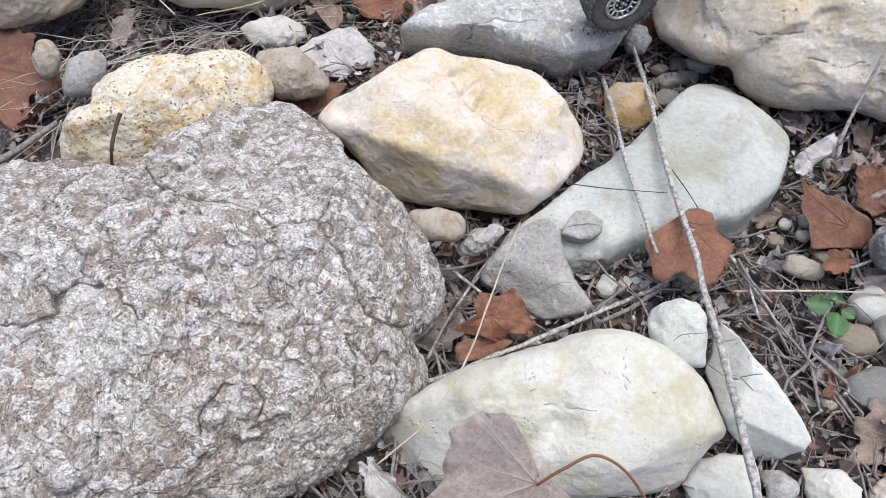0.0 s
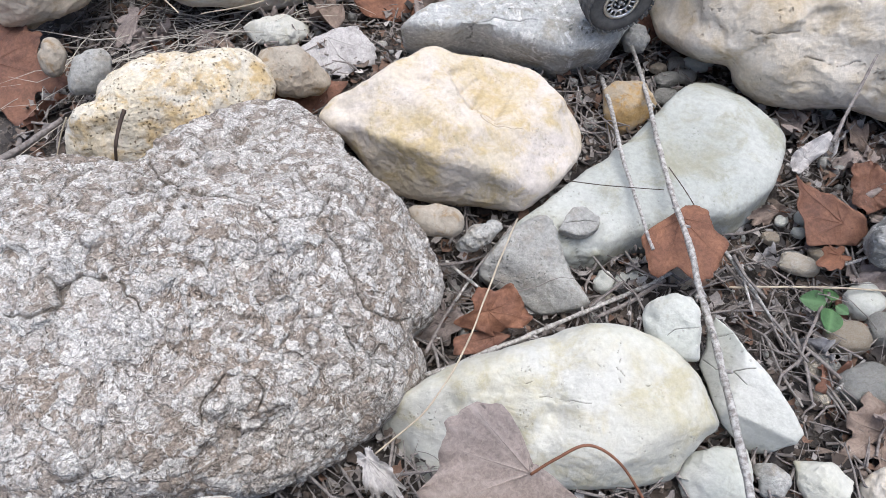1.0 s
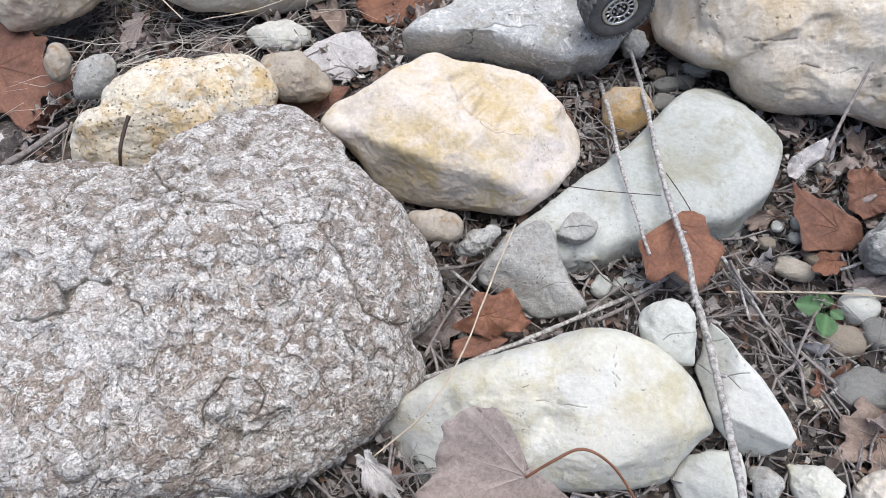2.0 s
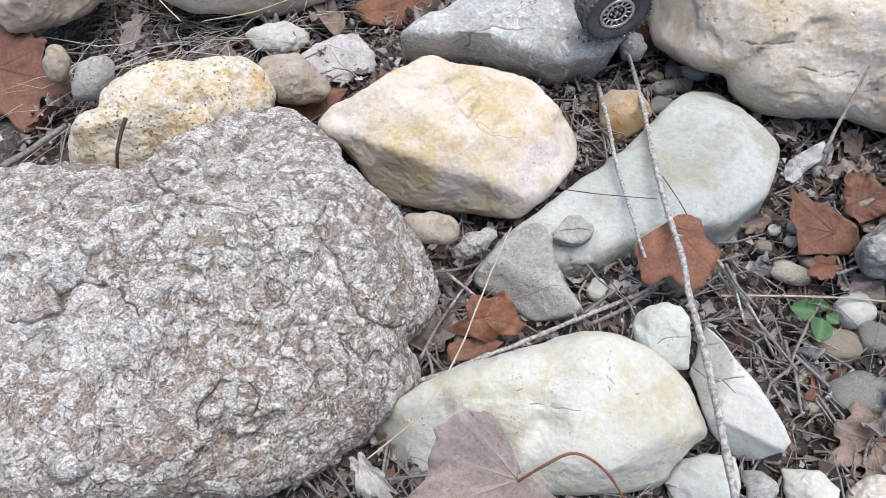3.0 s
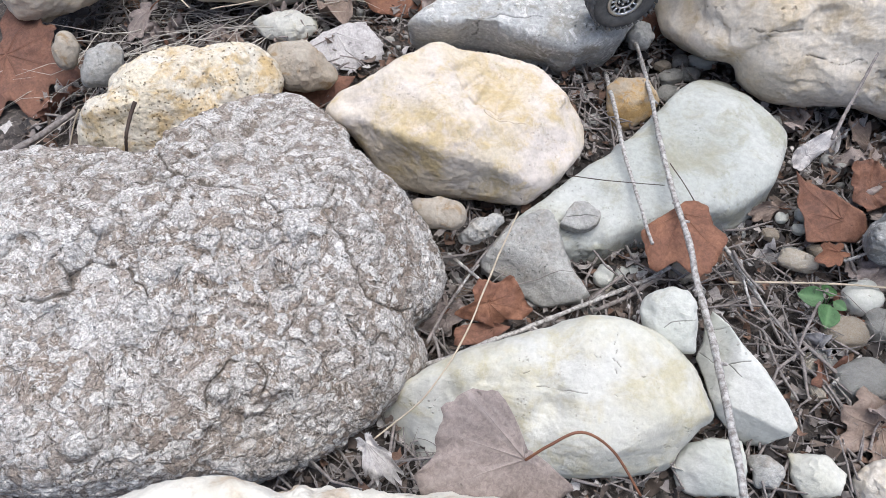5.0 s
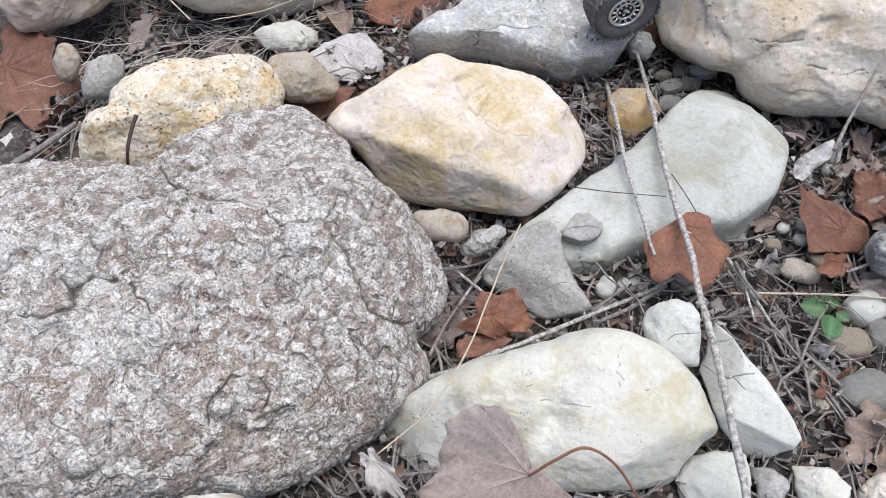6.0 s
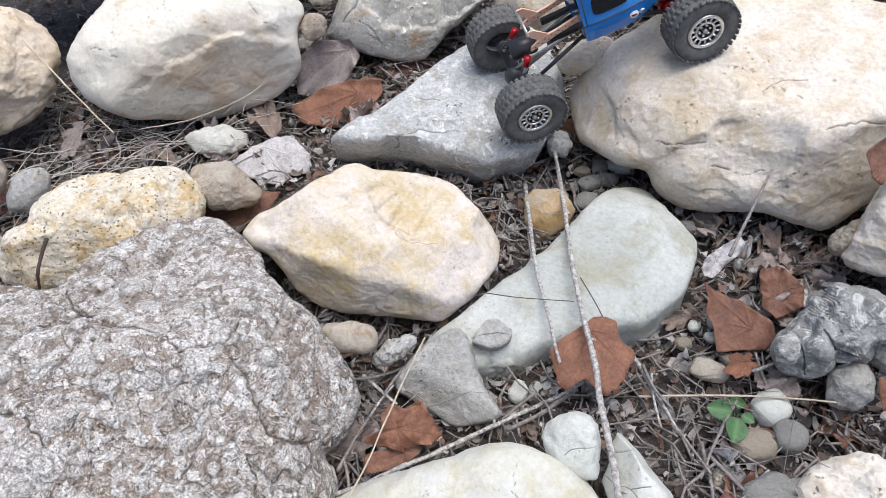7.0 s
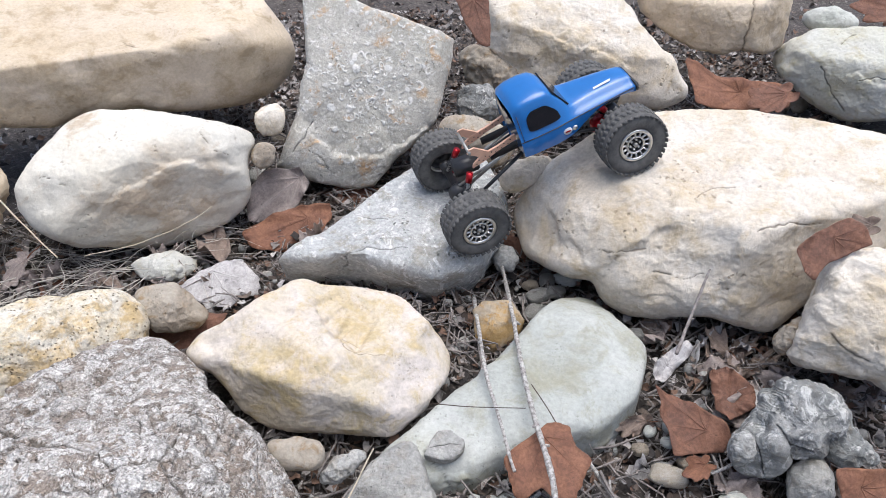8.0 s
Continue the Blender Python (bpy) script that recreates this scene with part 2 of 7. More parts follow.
def soil():
    mat, nt, bsdf = nodes_of("leaf_mould_soil")
    v = object_coords(nt, False)
    a, b, c = noise_node(nt, v, 14, 8, 0.7, 0.5), noise_node(nt, v, 90, 8, 0.7, 1.0), noise_node(nt, v, 400, 4, 0.6)
    col = mixc(nt, ramp(nt, a, 0.35, 0.65), (0.05, 0.042, 0.037), (0.09, 0.078, 0.07))
    col = mixc(nt, ramp(nt, b, 0.5, 0.7), col, (0.26, 0.22, 0.19))
    col = mixc(nt, ramp(nt, b, 0.45, 0.3), col, (0.04, 0.03, 0.025))
    link(nt, col, bsdf.inputs["Base Color"])
    bsdf.inputs["Roughness"].default_value = 0.95
    bumped(nt, bsdf, [(a, 0.01), (b, 0.006), (c, 0.001)])
    return mat


M_SOIL = soil()


def leaf_stuff(name, a, b, vein, per_island=False, rough=0.75):
    """Dead leaf: patches of two browns, paler veins from a stored mark, dark spots."""
    mat, nt, bsdf = nodes_of(name)
    v = object_coords(nt)
    n1, n2 = noise_node(nt, v, 30, 7, 0.65, 0.4), noise_node(nt, v, 180, 6, 0.7, 0.6)
    f = ramp(nt, n1, 0.34, 0.66)
    if per_island:
        geo = nt.nodes.new("ShaderNodeNewGeometry")
        tones = nt.nodes.new("ShaderNodeValToRGB")
        tones.color_ramp.interpolation = "CONSTANT"
        for at, tone in zip((0.18, 0.34, 0.52, 0.66, 0.80, 0.92), ((0.075, 0.058, 0.048), (0.15, 0.118, 0.098), (0.21, 0.185, 0.17), (0.29, 0.265, 0.25), (0.17, 0.105, 0.075), (0.44, 0.415, 0.395))):
            stop = tones.color_ramp.elements.new(at)
            stop.color = (*tone, 1)
        tones.color_ramp.elements[0].color = (*b, 1)
        tones.color_ramp.elements[-1].color = (*a, 1)
        link(nt, geo.outputs["Random Per Island"], tones.inputs["Fac"])
    col = tones.outputs["Color"] if per_island else mixc(nt, f, a, b)
    col = mixc(nt, 1.0, col, mixc(nt, ramp(nt, n2, 0.3, 0.7), (0.72,) * 3, (1.18,) * 3), "MULTIPLY")
    at = nt.nodes.new("ShaderNodeAttribute")
    at.attribute_name = "vein"
    col = mixc(nt, times(nt, at.outputs["Fac"], 0.75), col, vein)
    spot = ramp(nt, noise_node(nt, v, 70, 3, 0.5), 0.70, 0.76)
    col = mixc(nt, times(nt, spot, 0.7), col, tuple(c * 0.3 for c in a))
    link(nt, col, bsdf.inputs["Base Color"])
    bsdf.inputs["Roughness"].default_value = rough
    bsdf.inputs["Specular IOR Level"].default_value = 0.3
    bumped(nt, bsdf, [(n1, 0.002), (n2, 0.0006)])
    return mat


M_LEAF_ORANGE = leaf_stuff("orange_brown_leaf", (0.235, 0.112, 0.066), (0.165, 0.078, 0.05), (0.10, 0.047, 0.03))
M_LEAF_BROWN = leaf_stuff("red_brown_leaf", (0.20, 0.10, 0.065), (0.135, 0.07, 0.05), (0.10, 0.045, 0.03))
M_LEAF_GREY = leaf_stuff("weathered_grey_leaf", (0.46, 0.44, 0.43), (0.36, 0.34, 0.33), (0.56, 0.54, 0.52))
M_LEAF_PINK = leaf_stuff("pale_pinkish_brown_leaf", (0.295, 0.245, 0.222), (0.235, 0.195, 0.178), (0.40, 0.35, 0.32))
M_LEAF_DULL = leaf_stuff("dull_brown_leaf", (0.25, 0.19, 0.155), (0.18, 0.135, 0.11), (0.33, 0.27, 0.22))
M_LITTER = leaf_stuff("leaf_litter", (0.225, 0.206, 0.196), (0.036, 0.031, 0.029), (0.3, 0.25, 0.2), True)
M_GREEN = leaf_stuff("green_leaf", (0.065, 0.14, 0.05), (0.05, 0.11, 0.042), (0.10, 0.19, 0.08), rough=0.5)
M_TWIG = plain("weathered_twig_bark", (0.26, 0.235, 0.22), 0.85, second=(0.13, 0.11, 0.10), scale=160, dist=0.0015)
M_TWIG_PALE = plain("peeling_pale_bark", (0.50, 0.485, 0.46), 0.85, second=(0.17, 0.15, 0.135), scale=170, dist=0.002)
M_STRAW = plain("dry_straw", (0.50, 0.43, 0.32), 0.7, second=(0.38, 0.32, 0.24), scale=60, dist=0.0)
M_GRASS = plain("bleached_dry_grass", (0.55, 0.51, 0.45), 0.75, second=(0.36, 0.33, 0.29), scale=40, dist=0.0)
M_DARKSTEM = plain("dark_brown_stem", (0.055, 0.035, 0.025), 0.7, scale=80, dist=0.0)
M_REDSTEM = plain("red_brown_stalk", (0.20, 0.085, 0.045), 0.65, scale=80, dist=0.0)


# ---- shape tools ----
def lattice(i, j, k, seed):
    h = (i.astype(np.int64) * 374761393 + j.astype(np.int64) * 668265263 + k.astype(np.int64) * 2147483647 + seed * 1274126177) & 0xFFFFFFFF
    h = ((h ^ (h >> 13)) * 1274126177) & 0xFFFFFFFF
    h = ((h ^ (h >> 16)) * 2246822519) & 0xFFFFFFFF
    return ((h ^ (h >> 15)) & 0xFFFFFF) / 8388607.5 - 1.0


def vnoise(p, seed):
    """Smooth value noise in -1..1 for an array of places."""
    c = np.floor(p)
    f = p - c
    f = f * f * f * (f * (f * 6 - 15) + 10)
    i, j, k = (c[:, n].astype(np.int64) for n in range(3))
    x, y, z = f[:, 0], f[:, 1], f[:, 2]
    out = 0
    for a in (0, 1):
        for b in (0, 1):
            for d in (0, 1):
                out = out + lattice(i + a, j + b, k + d, seed) * (x if a else 1 - x) * (y if b else 1 - y) * (z if d else 1 - z)
    return out


def fbm(p, freq, octaves, seed, gain=0.5):
    out, amp = 0, 1.0
    for n in range(octaves):
        out = out + amp * vnoise(p * freq + n * 17.3, seed + n)
        freq, amp = freq * 2.03, amp * gain
    return out


def mesh_of(name, verts, faces, mat, smooth=True):
    me = bpy.data.meshes.new(name)
    if isinstance(faces, np.ndarray):
        w = faces.shape[1]
        me.vertices.add(len(verts))
        me.vertices.foreach_set("co", np.asarray(verts, np.float32).ravel())
        me.loops.add(faces.size)
        me.loops.foreach_set("vertex_index", faces.astype(np.int32).ravel())
        me.polygons.add(len(faces))
        me.polygons.foreach_set("loop_start", np.arange(0, faces.size, w, dtype=np.int32))
        me.polygons.foreach_set("loop_total", np.full(len(faces), w, np.int32))
        me.update(calc_edges=True)
    else:
        me.from_pydata([tuple(v) for v in verts], [], faces)
        me.update()
    me.polygons.foreach_set("use_smooth", np.full(len(me.polygons), smooth, bool))
    me.materials.append(mat)
    return me


BALLS = {}


def ball(n, lean):
    """Directions over a sphere from six n x n grids, closer together round +z."""
    if (n, lean) in BALLS:
        return BALLS[n, lean]
    t = np.tan(np.linspace(-math.pi / 4, math.pi / 4, n + 1))
    a, b = np.meshgrid(t, t, indexing="ij")
    one = np.ones_like(a)
    sides = [(a, b, one), (b, a, -one), (one, a, b), (-one, b, a), (b, one, a), (a, -one, b)]
    pts = np.concatenate([np.stack([c.ravel() for c in s], 1) for s in sides])
    idx = np.arange((n + 1) ** 2).reshape(n + 1, n + 1)
    quad = np.stack([idx[:-1, :-1], idx[1:, :-1], idx[1:, 1:], idx[:-1, 1:]], -1).reshape(-1, 4)
    faces = np.concatenate([quad + s * (n + 1) ** 2 for s in range(6)])
    _, first, inv = np.unique(np.round(pts * 1e5).astype(np.int64), axis=0, return_index=True, return_inverse=True)
    pts, faces = pts[first], inv.ravel()[faces]
    d = pts / np.linalg.norm(pts, axis=1, keepdims=True)
    d = d + np.array([0, 0, lean])
    d /= np.linalg.norm(d, axis=1, keepdims=True)
    BALLS[n, lean] = (d, faces)
    return d, faces


def around(radii, angle, angular=False):
    """A closed outline through evenly spaced radii: flowing, or with straight sides and corners."""
    r = np.asarray(radii, float)
    n = len(r)
    u = (angle / (2 * math.pi) * n) % n
    i = np.floor(u).astype(int) % n
    f = u - np.floor(u)
    if angular:
        step = 2 * math.pi / n
        a, b = r[i], r[(i + 1) % n]
        return a * b * math.sin(step) / (a * np.sin(f * step) + b * np.sin((1 - f) * step))
    p0, p1, p2, p3 = r[(i - 1) % n], r[i], r[(i + 1) % n], r[(i + 2) % n]
    return p1 + 0.5 * f * (p2 - p0 + f * (2 * p0 - 5 * p1 + 4 * p2 - p3 + f * (3 * (p1 - p2) + p3 - p0)))


def normals(p, faces):
    """Vertex normals of a quad mesh."""
    fn = np.cross(p[faces[:, 2]] - p[faces[:, 0]], p[faces[:, 3]] - p[faces[:, 1]])
    out = np.stack([sum(np.bincount(faces[:, k], fn[:, c], len(p)) for k in range(4)) for c in range(3)], 1)
    return out / (np.linalg.norm(out, axis=1, keepdims=True) + 1e-12)


def stone_shape(outline, front, back, cuts=(), power=2.6, sharp=14, lump=0.03, rough=0.006, seed=1, n=56, lean=0.35, steps=0.0, crust=0.0, facets=0, shells=0, planes=(), ledges=(), lines=(), bumps=(), stains=(), angular=False):
    """A boulder: outline fitted to its silhouette in the camera's view (radii round local z), half depths before and
    behind it, flattened by cuts (azimuth, elevation, distance), then weathered."""
    d, faces = ball(n, lean)
    flat = np.hypot(d[:, 0], d[:, 1])
    rim = around(outline, np.arctan2(d[:, 1], d[:, 0]), angular)
    deep = np.where(d[:, 2] > 0, front, back)
    inv = ((flat / rim) ** power + (np.abs(d[:, 2]) / deep) ** power) ** (sharp / power)
    for az, el, dist in cuts:
        az, el = radians(az), radians(el)
        c = d @ np.array([math.cos(el) * math.cos(az), math.cos(el) * math.sin(az), math.sin(el)])
        inv = inv + (np.maximum(c, 0) / dist) ** sharp
    for x0, y0, z0, sx, sy in planes:
        # a flat break through (x0, y0, z0), rising by sx and sy
        c = (d[:, 2] - sx * d[:, 0] - sy * d[:, 1]) / max(z0 - sx * x0 - sy * y0, 0.1 * front)
        inv = inv + np.maximum(c, 0) ** sharp
    if facets:
        # flat breaks: planes that shave a little off the rounded form
        pick = np.random.default_rng(seed)
        ways = pick.normal(size=(facets, 3))
        ways[:, 2] = np.hypot(ways[:, 0], ways[:, 1]) * pick.uniform(0.7, 2.2, facets)
        ways /= np.linalg.norm(ways, axis=1, keepdims=True)
        for way in ways:
            fl = math.hypot(way[0], way[1])
            ri = float(around(outline, np.array([math.atan2(way[1], way[0])]))[0])
            own = ((fl / ri) ** power + (abs(way[2]) / (front if way[2] > 0 else back)) ** power) ** (-1 / power)
            inv = inv + (np.maximum(d @ way, 0) / (own * pick.uniform(0.88, 0.99))) ** sharp
    r = inv ** (-1.0 / sharp)
    p = d * r[:, None]
    size = float(np.mean(outline))
    p = p + d * (lump * size * fbm(p, 1.4 / size, 3, seed))[:, None]
    nrm = normals(p, faces)
    # worn facets and ledges: folded noise
    fold = 1 - 2 * np.abs(vnoise(p * (3.0 / size) + 5, seed + 40))
    push = rough * fbm(p, 3.4 / size, 3, seed + 20, 0.42) + rough * 0.7 * fold
    if n > 30:
        push = push + rough * 0.2 * fbm(p, 24 / size, 2, seed + 60)
    if steps:
        q = vnoise(p * (2.4 / size), seed + 70) * 3
        push = push + steps * (np.floor(q) + np.clip((q - np.floor(q)) * 6, 0, 1)) / 3
    mark, split = None, None
    if crust:
        q = p + np.stack([0.022 * vnoise(p * 17, seed + 80 + k) + 0.008 * vnoise(p * 48, seed + 180 + k) for k in range(3)], 1)
        near, next_, tone = nodules(q * 19, seed + 85)
        fine_near, fine_next, fine_tone = nodules(q * 52 + 3, seed + 86)
        some = np.clip(0.1 + 1.6 * vnoise(p * 11, seed + 88), 0, 1)
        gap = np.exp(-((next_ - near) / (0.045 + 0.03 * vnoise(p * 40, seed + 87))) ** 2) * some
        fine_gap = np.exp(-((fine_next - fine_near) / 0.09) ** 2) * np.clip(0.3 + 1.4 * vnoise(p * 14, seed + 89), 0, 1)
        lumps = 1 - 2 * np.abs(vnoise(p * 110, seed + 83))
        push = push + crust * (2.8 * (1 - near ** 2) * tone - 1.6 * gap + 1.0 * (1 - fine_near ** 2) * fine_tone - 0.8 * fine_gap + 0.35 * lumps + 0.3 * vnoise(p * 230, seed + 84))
        # marks the crevices so the material paints their shade dark
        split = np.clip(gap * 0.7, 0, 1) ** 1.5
        mark = np.where(fine_tone > 0.84, 0.8, 0.0) * (1 - fine_gap)
    p = p + nrm * push[:, None]
    skin = np.clip(p[:, 2] / (0.25 * front) + 0.5, 0, 1)
    drop = np.zeros(len(p))
    for x, y, wide, high in bumps:
        gap = np.hypot(p[:, 0] - x, p[:, 1] - y) * (1 + 0.3 * vnoise(p * (0.7 / wide), seed + 3))
        drop = drop + high * np.exp(-(gap / wide) ** (4 if crust else 2))
        if crust and high > 0.0055:
            # a whole shell lying in the crust, contact shade painted round its rim
            mark = np.maximum(mark, 0.9 * np.exp(-(gap / (0.85 * wide)) ** 6))
            split = np.maximum(split, 0.5 * np.exp(-((gap - 1.12 * wide) / 0.0022) ** 2))
    for x1, y1, x2, y2, deep, fall in ledges:
        # a worn step: the ground right of the line lies deeper and rises again over its fall
        long = math.hypot(x2 - x1, y2 - y1)
        ux, uy = (x2 - x1) / long, (y2 - y1) / long
        along = ((p[:, 0] - x1) * ux + (p[:, 1] - y1) * uy) / long
        off = (p[:, 0] - x1) * uy - (p[:, 1] - y1) * ux + 0.10 * long * vnoise(p * (4 / long), seed + 4) + 0.02 * long * vnoise(p * (22 / long), seed + 7)
        on = 1 / (1 + np.exp(-np.clip(np.minimum(along, 1 - along) + 0.04, -1, 1) * 22))
        drop = drop - deep * on * np.exp(-np.maximum(off, 0) / fall) / (1 + np.exp(-np.clip(off / 0.0022, -30, 30)))
    p = p + nrm * (drop * skin)[:, None]
    if lines:
        cut = np.zeros(len(p))
        wob = np.stack([0.007 * vnoise(p * 26, seed + 5) + 0.003 * vnoise(p * 90, seed + 6), 0.007 * vnoise(p * 26, seed + 15) + 0.003 * vnoise(p * 90, seed + 16)], 1) * min(1.0, size / 0.15)
        q = p[:, :2] + wob
        for wide, *way in lines:
            for (x1, y1), (x2, y2) in zip(way, way[1:]):
                e = np.array([x2 - x1, y2 - y1])
                f = np.clip(((q - (x1, y1)) @ e) / max(e @ e, 1e-9), 0, 1)
                gap = np.linalg.norm(q - (x1, y1) - f[:, None] * e, axis=1)
                cut = np.maximum(cut, np.exp(-(gap / (wide * (0.75 + 0.45 * vnoise(p * 40, seed + 9)))) ** 2))
        cut = cut * skin
        p = p - nrm * (1.6 * max(w[0] for w in lines) * cut)[:, None]
        split = cut if split is None else np.maximum(split, cut)
    if shells:
        p, own = add_shells(p, normals(p, faces), d, shells, seed)
        mark = own if mark is None else np.maximum(mark, own)
    dye = None
    if stains:
        dye = np.zeros(len(p))
        for x, y, wide, much in stains:
            gap = np.hypot(p[:, 0] - x, p[:, 1] - y) + 0.35 * wide * (vnoise(p * (2.2 / wide), seed + 30) + 0.5 * vnoise(p * (6 / wide), seed + 31))
            dye = np.maximum(dye, much * np.clip(1.6 - 1.2 * gap / wide, 0, 1))
        dye = dye * skin
    return p, faces, mark, split, dye


def nodules(q, seed):
    """Distances to the nearest and next of scattered centres, and the nearest one's own number."""
    c = np.floor(q)
    best, second, own = np.full(len(q), 9.0), np.full(len(q), 9.0), np.zeros(len(q))
    for a in (-1, 0, 1):
        for b in (-1, 0, 1):
            for e in (-1, 0, 1):
                k = (c + (a, b, e)).astype(np.int64)
                at = k + 0.5 + 0.45 * np.stack([lattice(k[:, 0], k[:, 1], k[:, 2], seed + m) for m in range(3)], 1)
                gap = np.linalg.norm(q - at, axis=1)
                num = 0.5 + 0.5 * lattice(k[:, 0], k[:, 1], k[:, 2], seed + 5)
                closer = gap < best
                second = np.where(closer, best, np.minimum(second, gap))
                own, best = np.where(closer, num, own), np.where(closer, gap, best)
    return best, second, own


def stone_mesh(name, outline, front, back, mat, **shape):
    p, faces, mark, split, dye = stone_shape(outline, front, back, **shape)
    me = mesh_of(name, p, faces, mat)
    for key, values in (("shell", mark), ("crack_dark", split), ("dye", dye)):
        if values is not None:
            me.attributes.new(key, "FLOAT", "POINT").data.foreach_set("value", values.astype(np.float32))
    return me


def add_shells(p, nrm, d, count, seed):
    """Raised curved shell rims all over the exposed side, small ones if the count is minus."""
    rng = np.random.default_rng(seed)
    front = np.nonzero(d[:, 2] > -0.1)[0]
    mark, lift = np.zeros(len(p)), np.zeros(len(p))
    order = np.argsort(p[:, 0])
    xs = p[order, 0]
    small = count < 0
    for c in rng.choice(front, abs(count)):
        big = rng.random() ** 3
        rad = 0.003 + 0.008 * big if small else 0.005 + 0.022 * big
        reach = rad * 1.7 + 0.004
        lo, hi = np.searchsorted(xs, (p[c, 0] - reach, p[c, 0] + reach))
        ids = order[lo:hi]
        q = p[ids] - p[c]
        near = np.abs(q).max(1) < reach
        ids, q = ids[near], q[near]
        if len(ids) < 4:
            continue
        up = nrm[c]
        e1 = np.cross(up, rng.normal(size=3))
        e1 /= np.linalg.norm(e1)
        e2 = np.cross(up, e1)
        bent = vnoise(p[ids] * (0.55 / rad), seed + 11) * 0.35 * rad
        x, y = q @ e1 + bent, (q @ e2) * (1 + 0.9 * rng.random()) - bent
        rr, th = np.hypot(x, y), np.arctan2(y, x)
        wide = 0.0012 + rad * (0.08 + 0.12 * rng.random())
        span = 0.6 + 1.6 * rng.random()
        edge = 1 / (1 + np.exp((np.abs(th) - span) * 5))
        ring = np.exp(-((rr - rad * (1 + 0.12 * th)) / wide) ** 2) * edge
        full = rng.random() < 0.35
        dome = np.exp(-(rr / (rad * 0.85)) ** 4)
        high = (0.0006 if small else 0.0010) + 0.0014 * rng.random() * (0.4 if small else 1) + (0.03 if small else 0.11) * rad * big
        if full:
            lift[ids] += dome * high * 1.4
            mark[ids] = np.maximum(mark[ids], dome * (0.4 + 0.6 * rng.random()))
        else:
            lift[ids] += ring * high - dome * high * 0.8
            mark[ids] = np.maximum(mark[ids] * (1 - 0.4 * dome), ring * (0.4 + 0.6 * rng.random()))
    return p + nrm * lift[:, None], np.clip(mark, 0, 1)


def rock(name, label, at, turn, outline, front, back, mat, category="rock", group="", **shape):
    me = stone_mesh(name, outline, front, back, mat, **shape)
    ob = new(name, me)
    ob.matrix_world = pose(*at, turn[0], 0, turn[1])
    return tagged(ob, label, category, group)


# ---- ground: one uneven sheet to the horizon ----
def ground_height(x, y):
    p = np.stack([x, y, np.zeros_like(x)], 1)
    near = np.exp(-((x - 0.3) ** 2 + (y - 1.2) ** 2) / 6)
    return 0.045 + 0.025 * (1 + np.tanh((y - 0.82) / 0.14)) + near * (0.016 * fbm(p, 4.0, 3, 300) + 0.006 * fbm(p, 30, 2, 310)) + 0.02 * (1 - near) * vnoise(p * 0.7, 320)


def ground():
    g = np.linspace(-1, 1, 241)
    g = np.sinh(g * 7.2) / np.sinh(7.2) * 400
    x, y = np.meshgrid(g + 0.3, g + 1.2, indexing="ij")
    z = ground_height(x.ravel(), y.ravel())
    idx = np.arange(x.size).reshape(x.shape)
    quad = np.stack([idx[:-1, :-1], idx[1:, :-1], idx[1:, 1:], idx[:-1, 1:]], -1).reshape(-1, 4)
    ob = new("ground", mesh_of("ground", np.stack([x.ravel(), y.ravel(), z], 1), quad, M_SOIL))
    tagged(ob, "dark leaf-mould soil strewn with twigs and dead leaves", "ground", kind="structure")


ground()

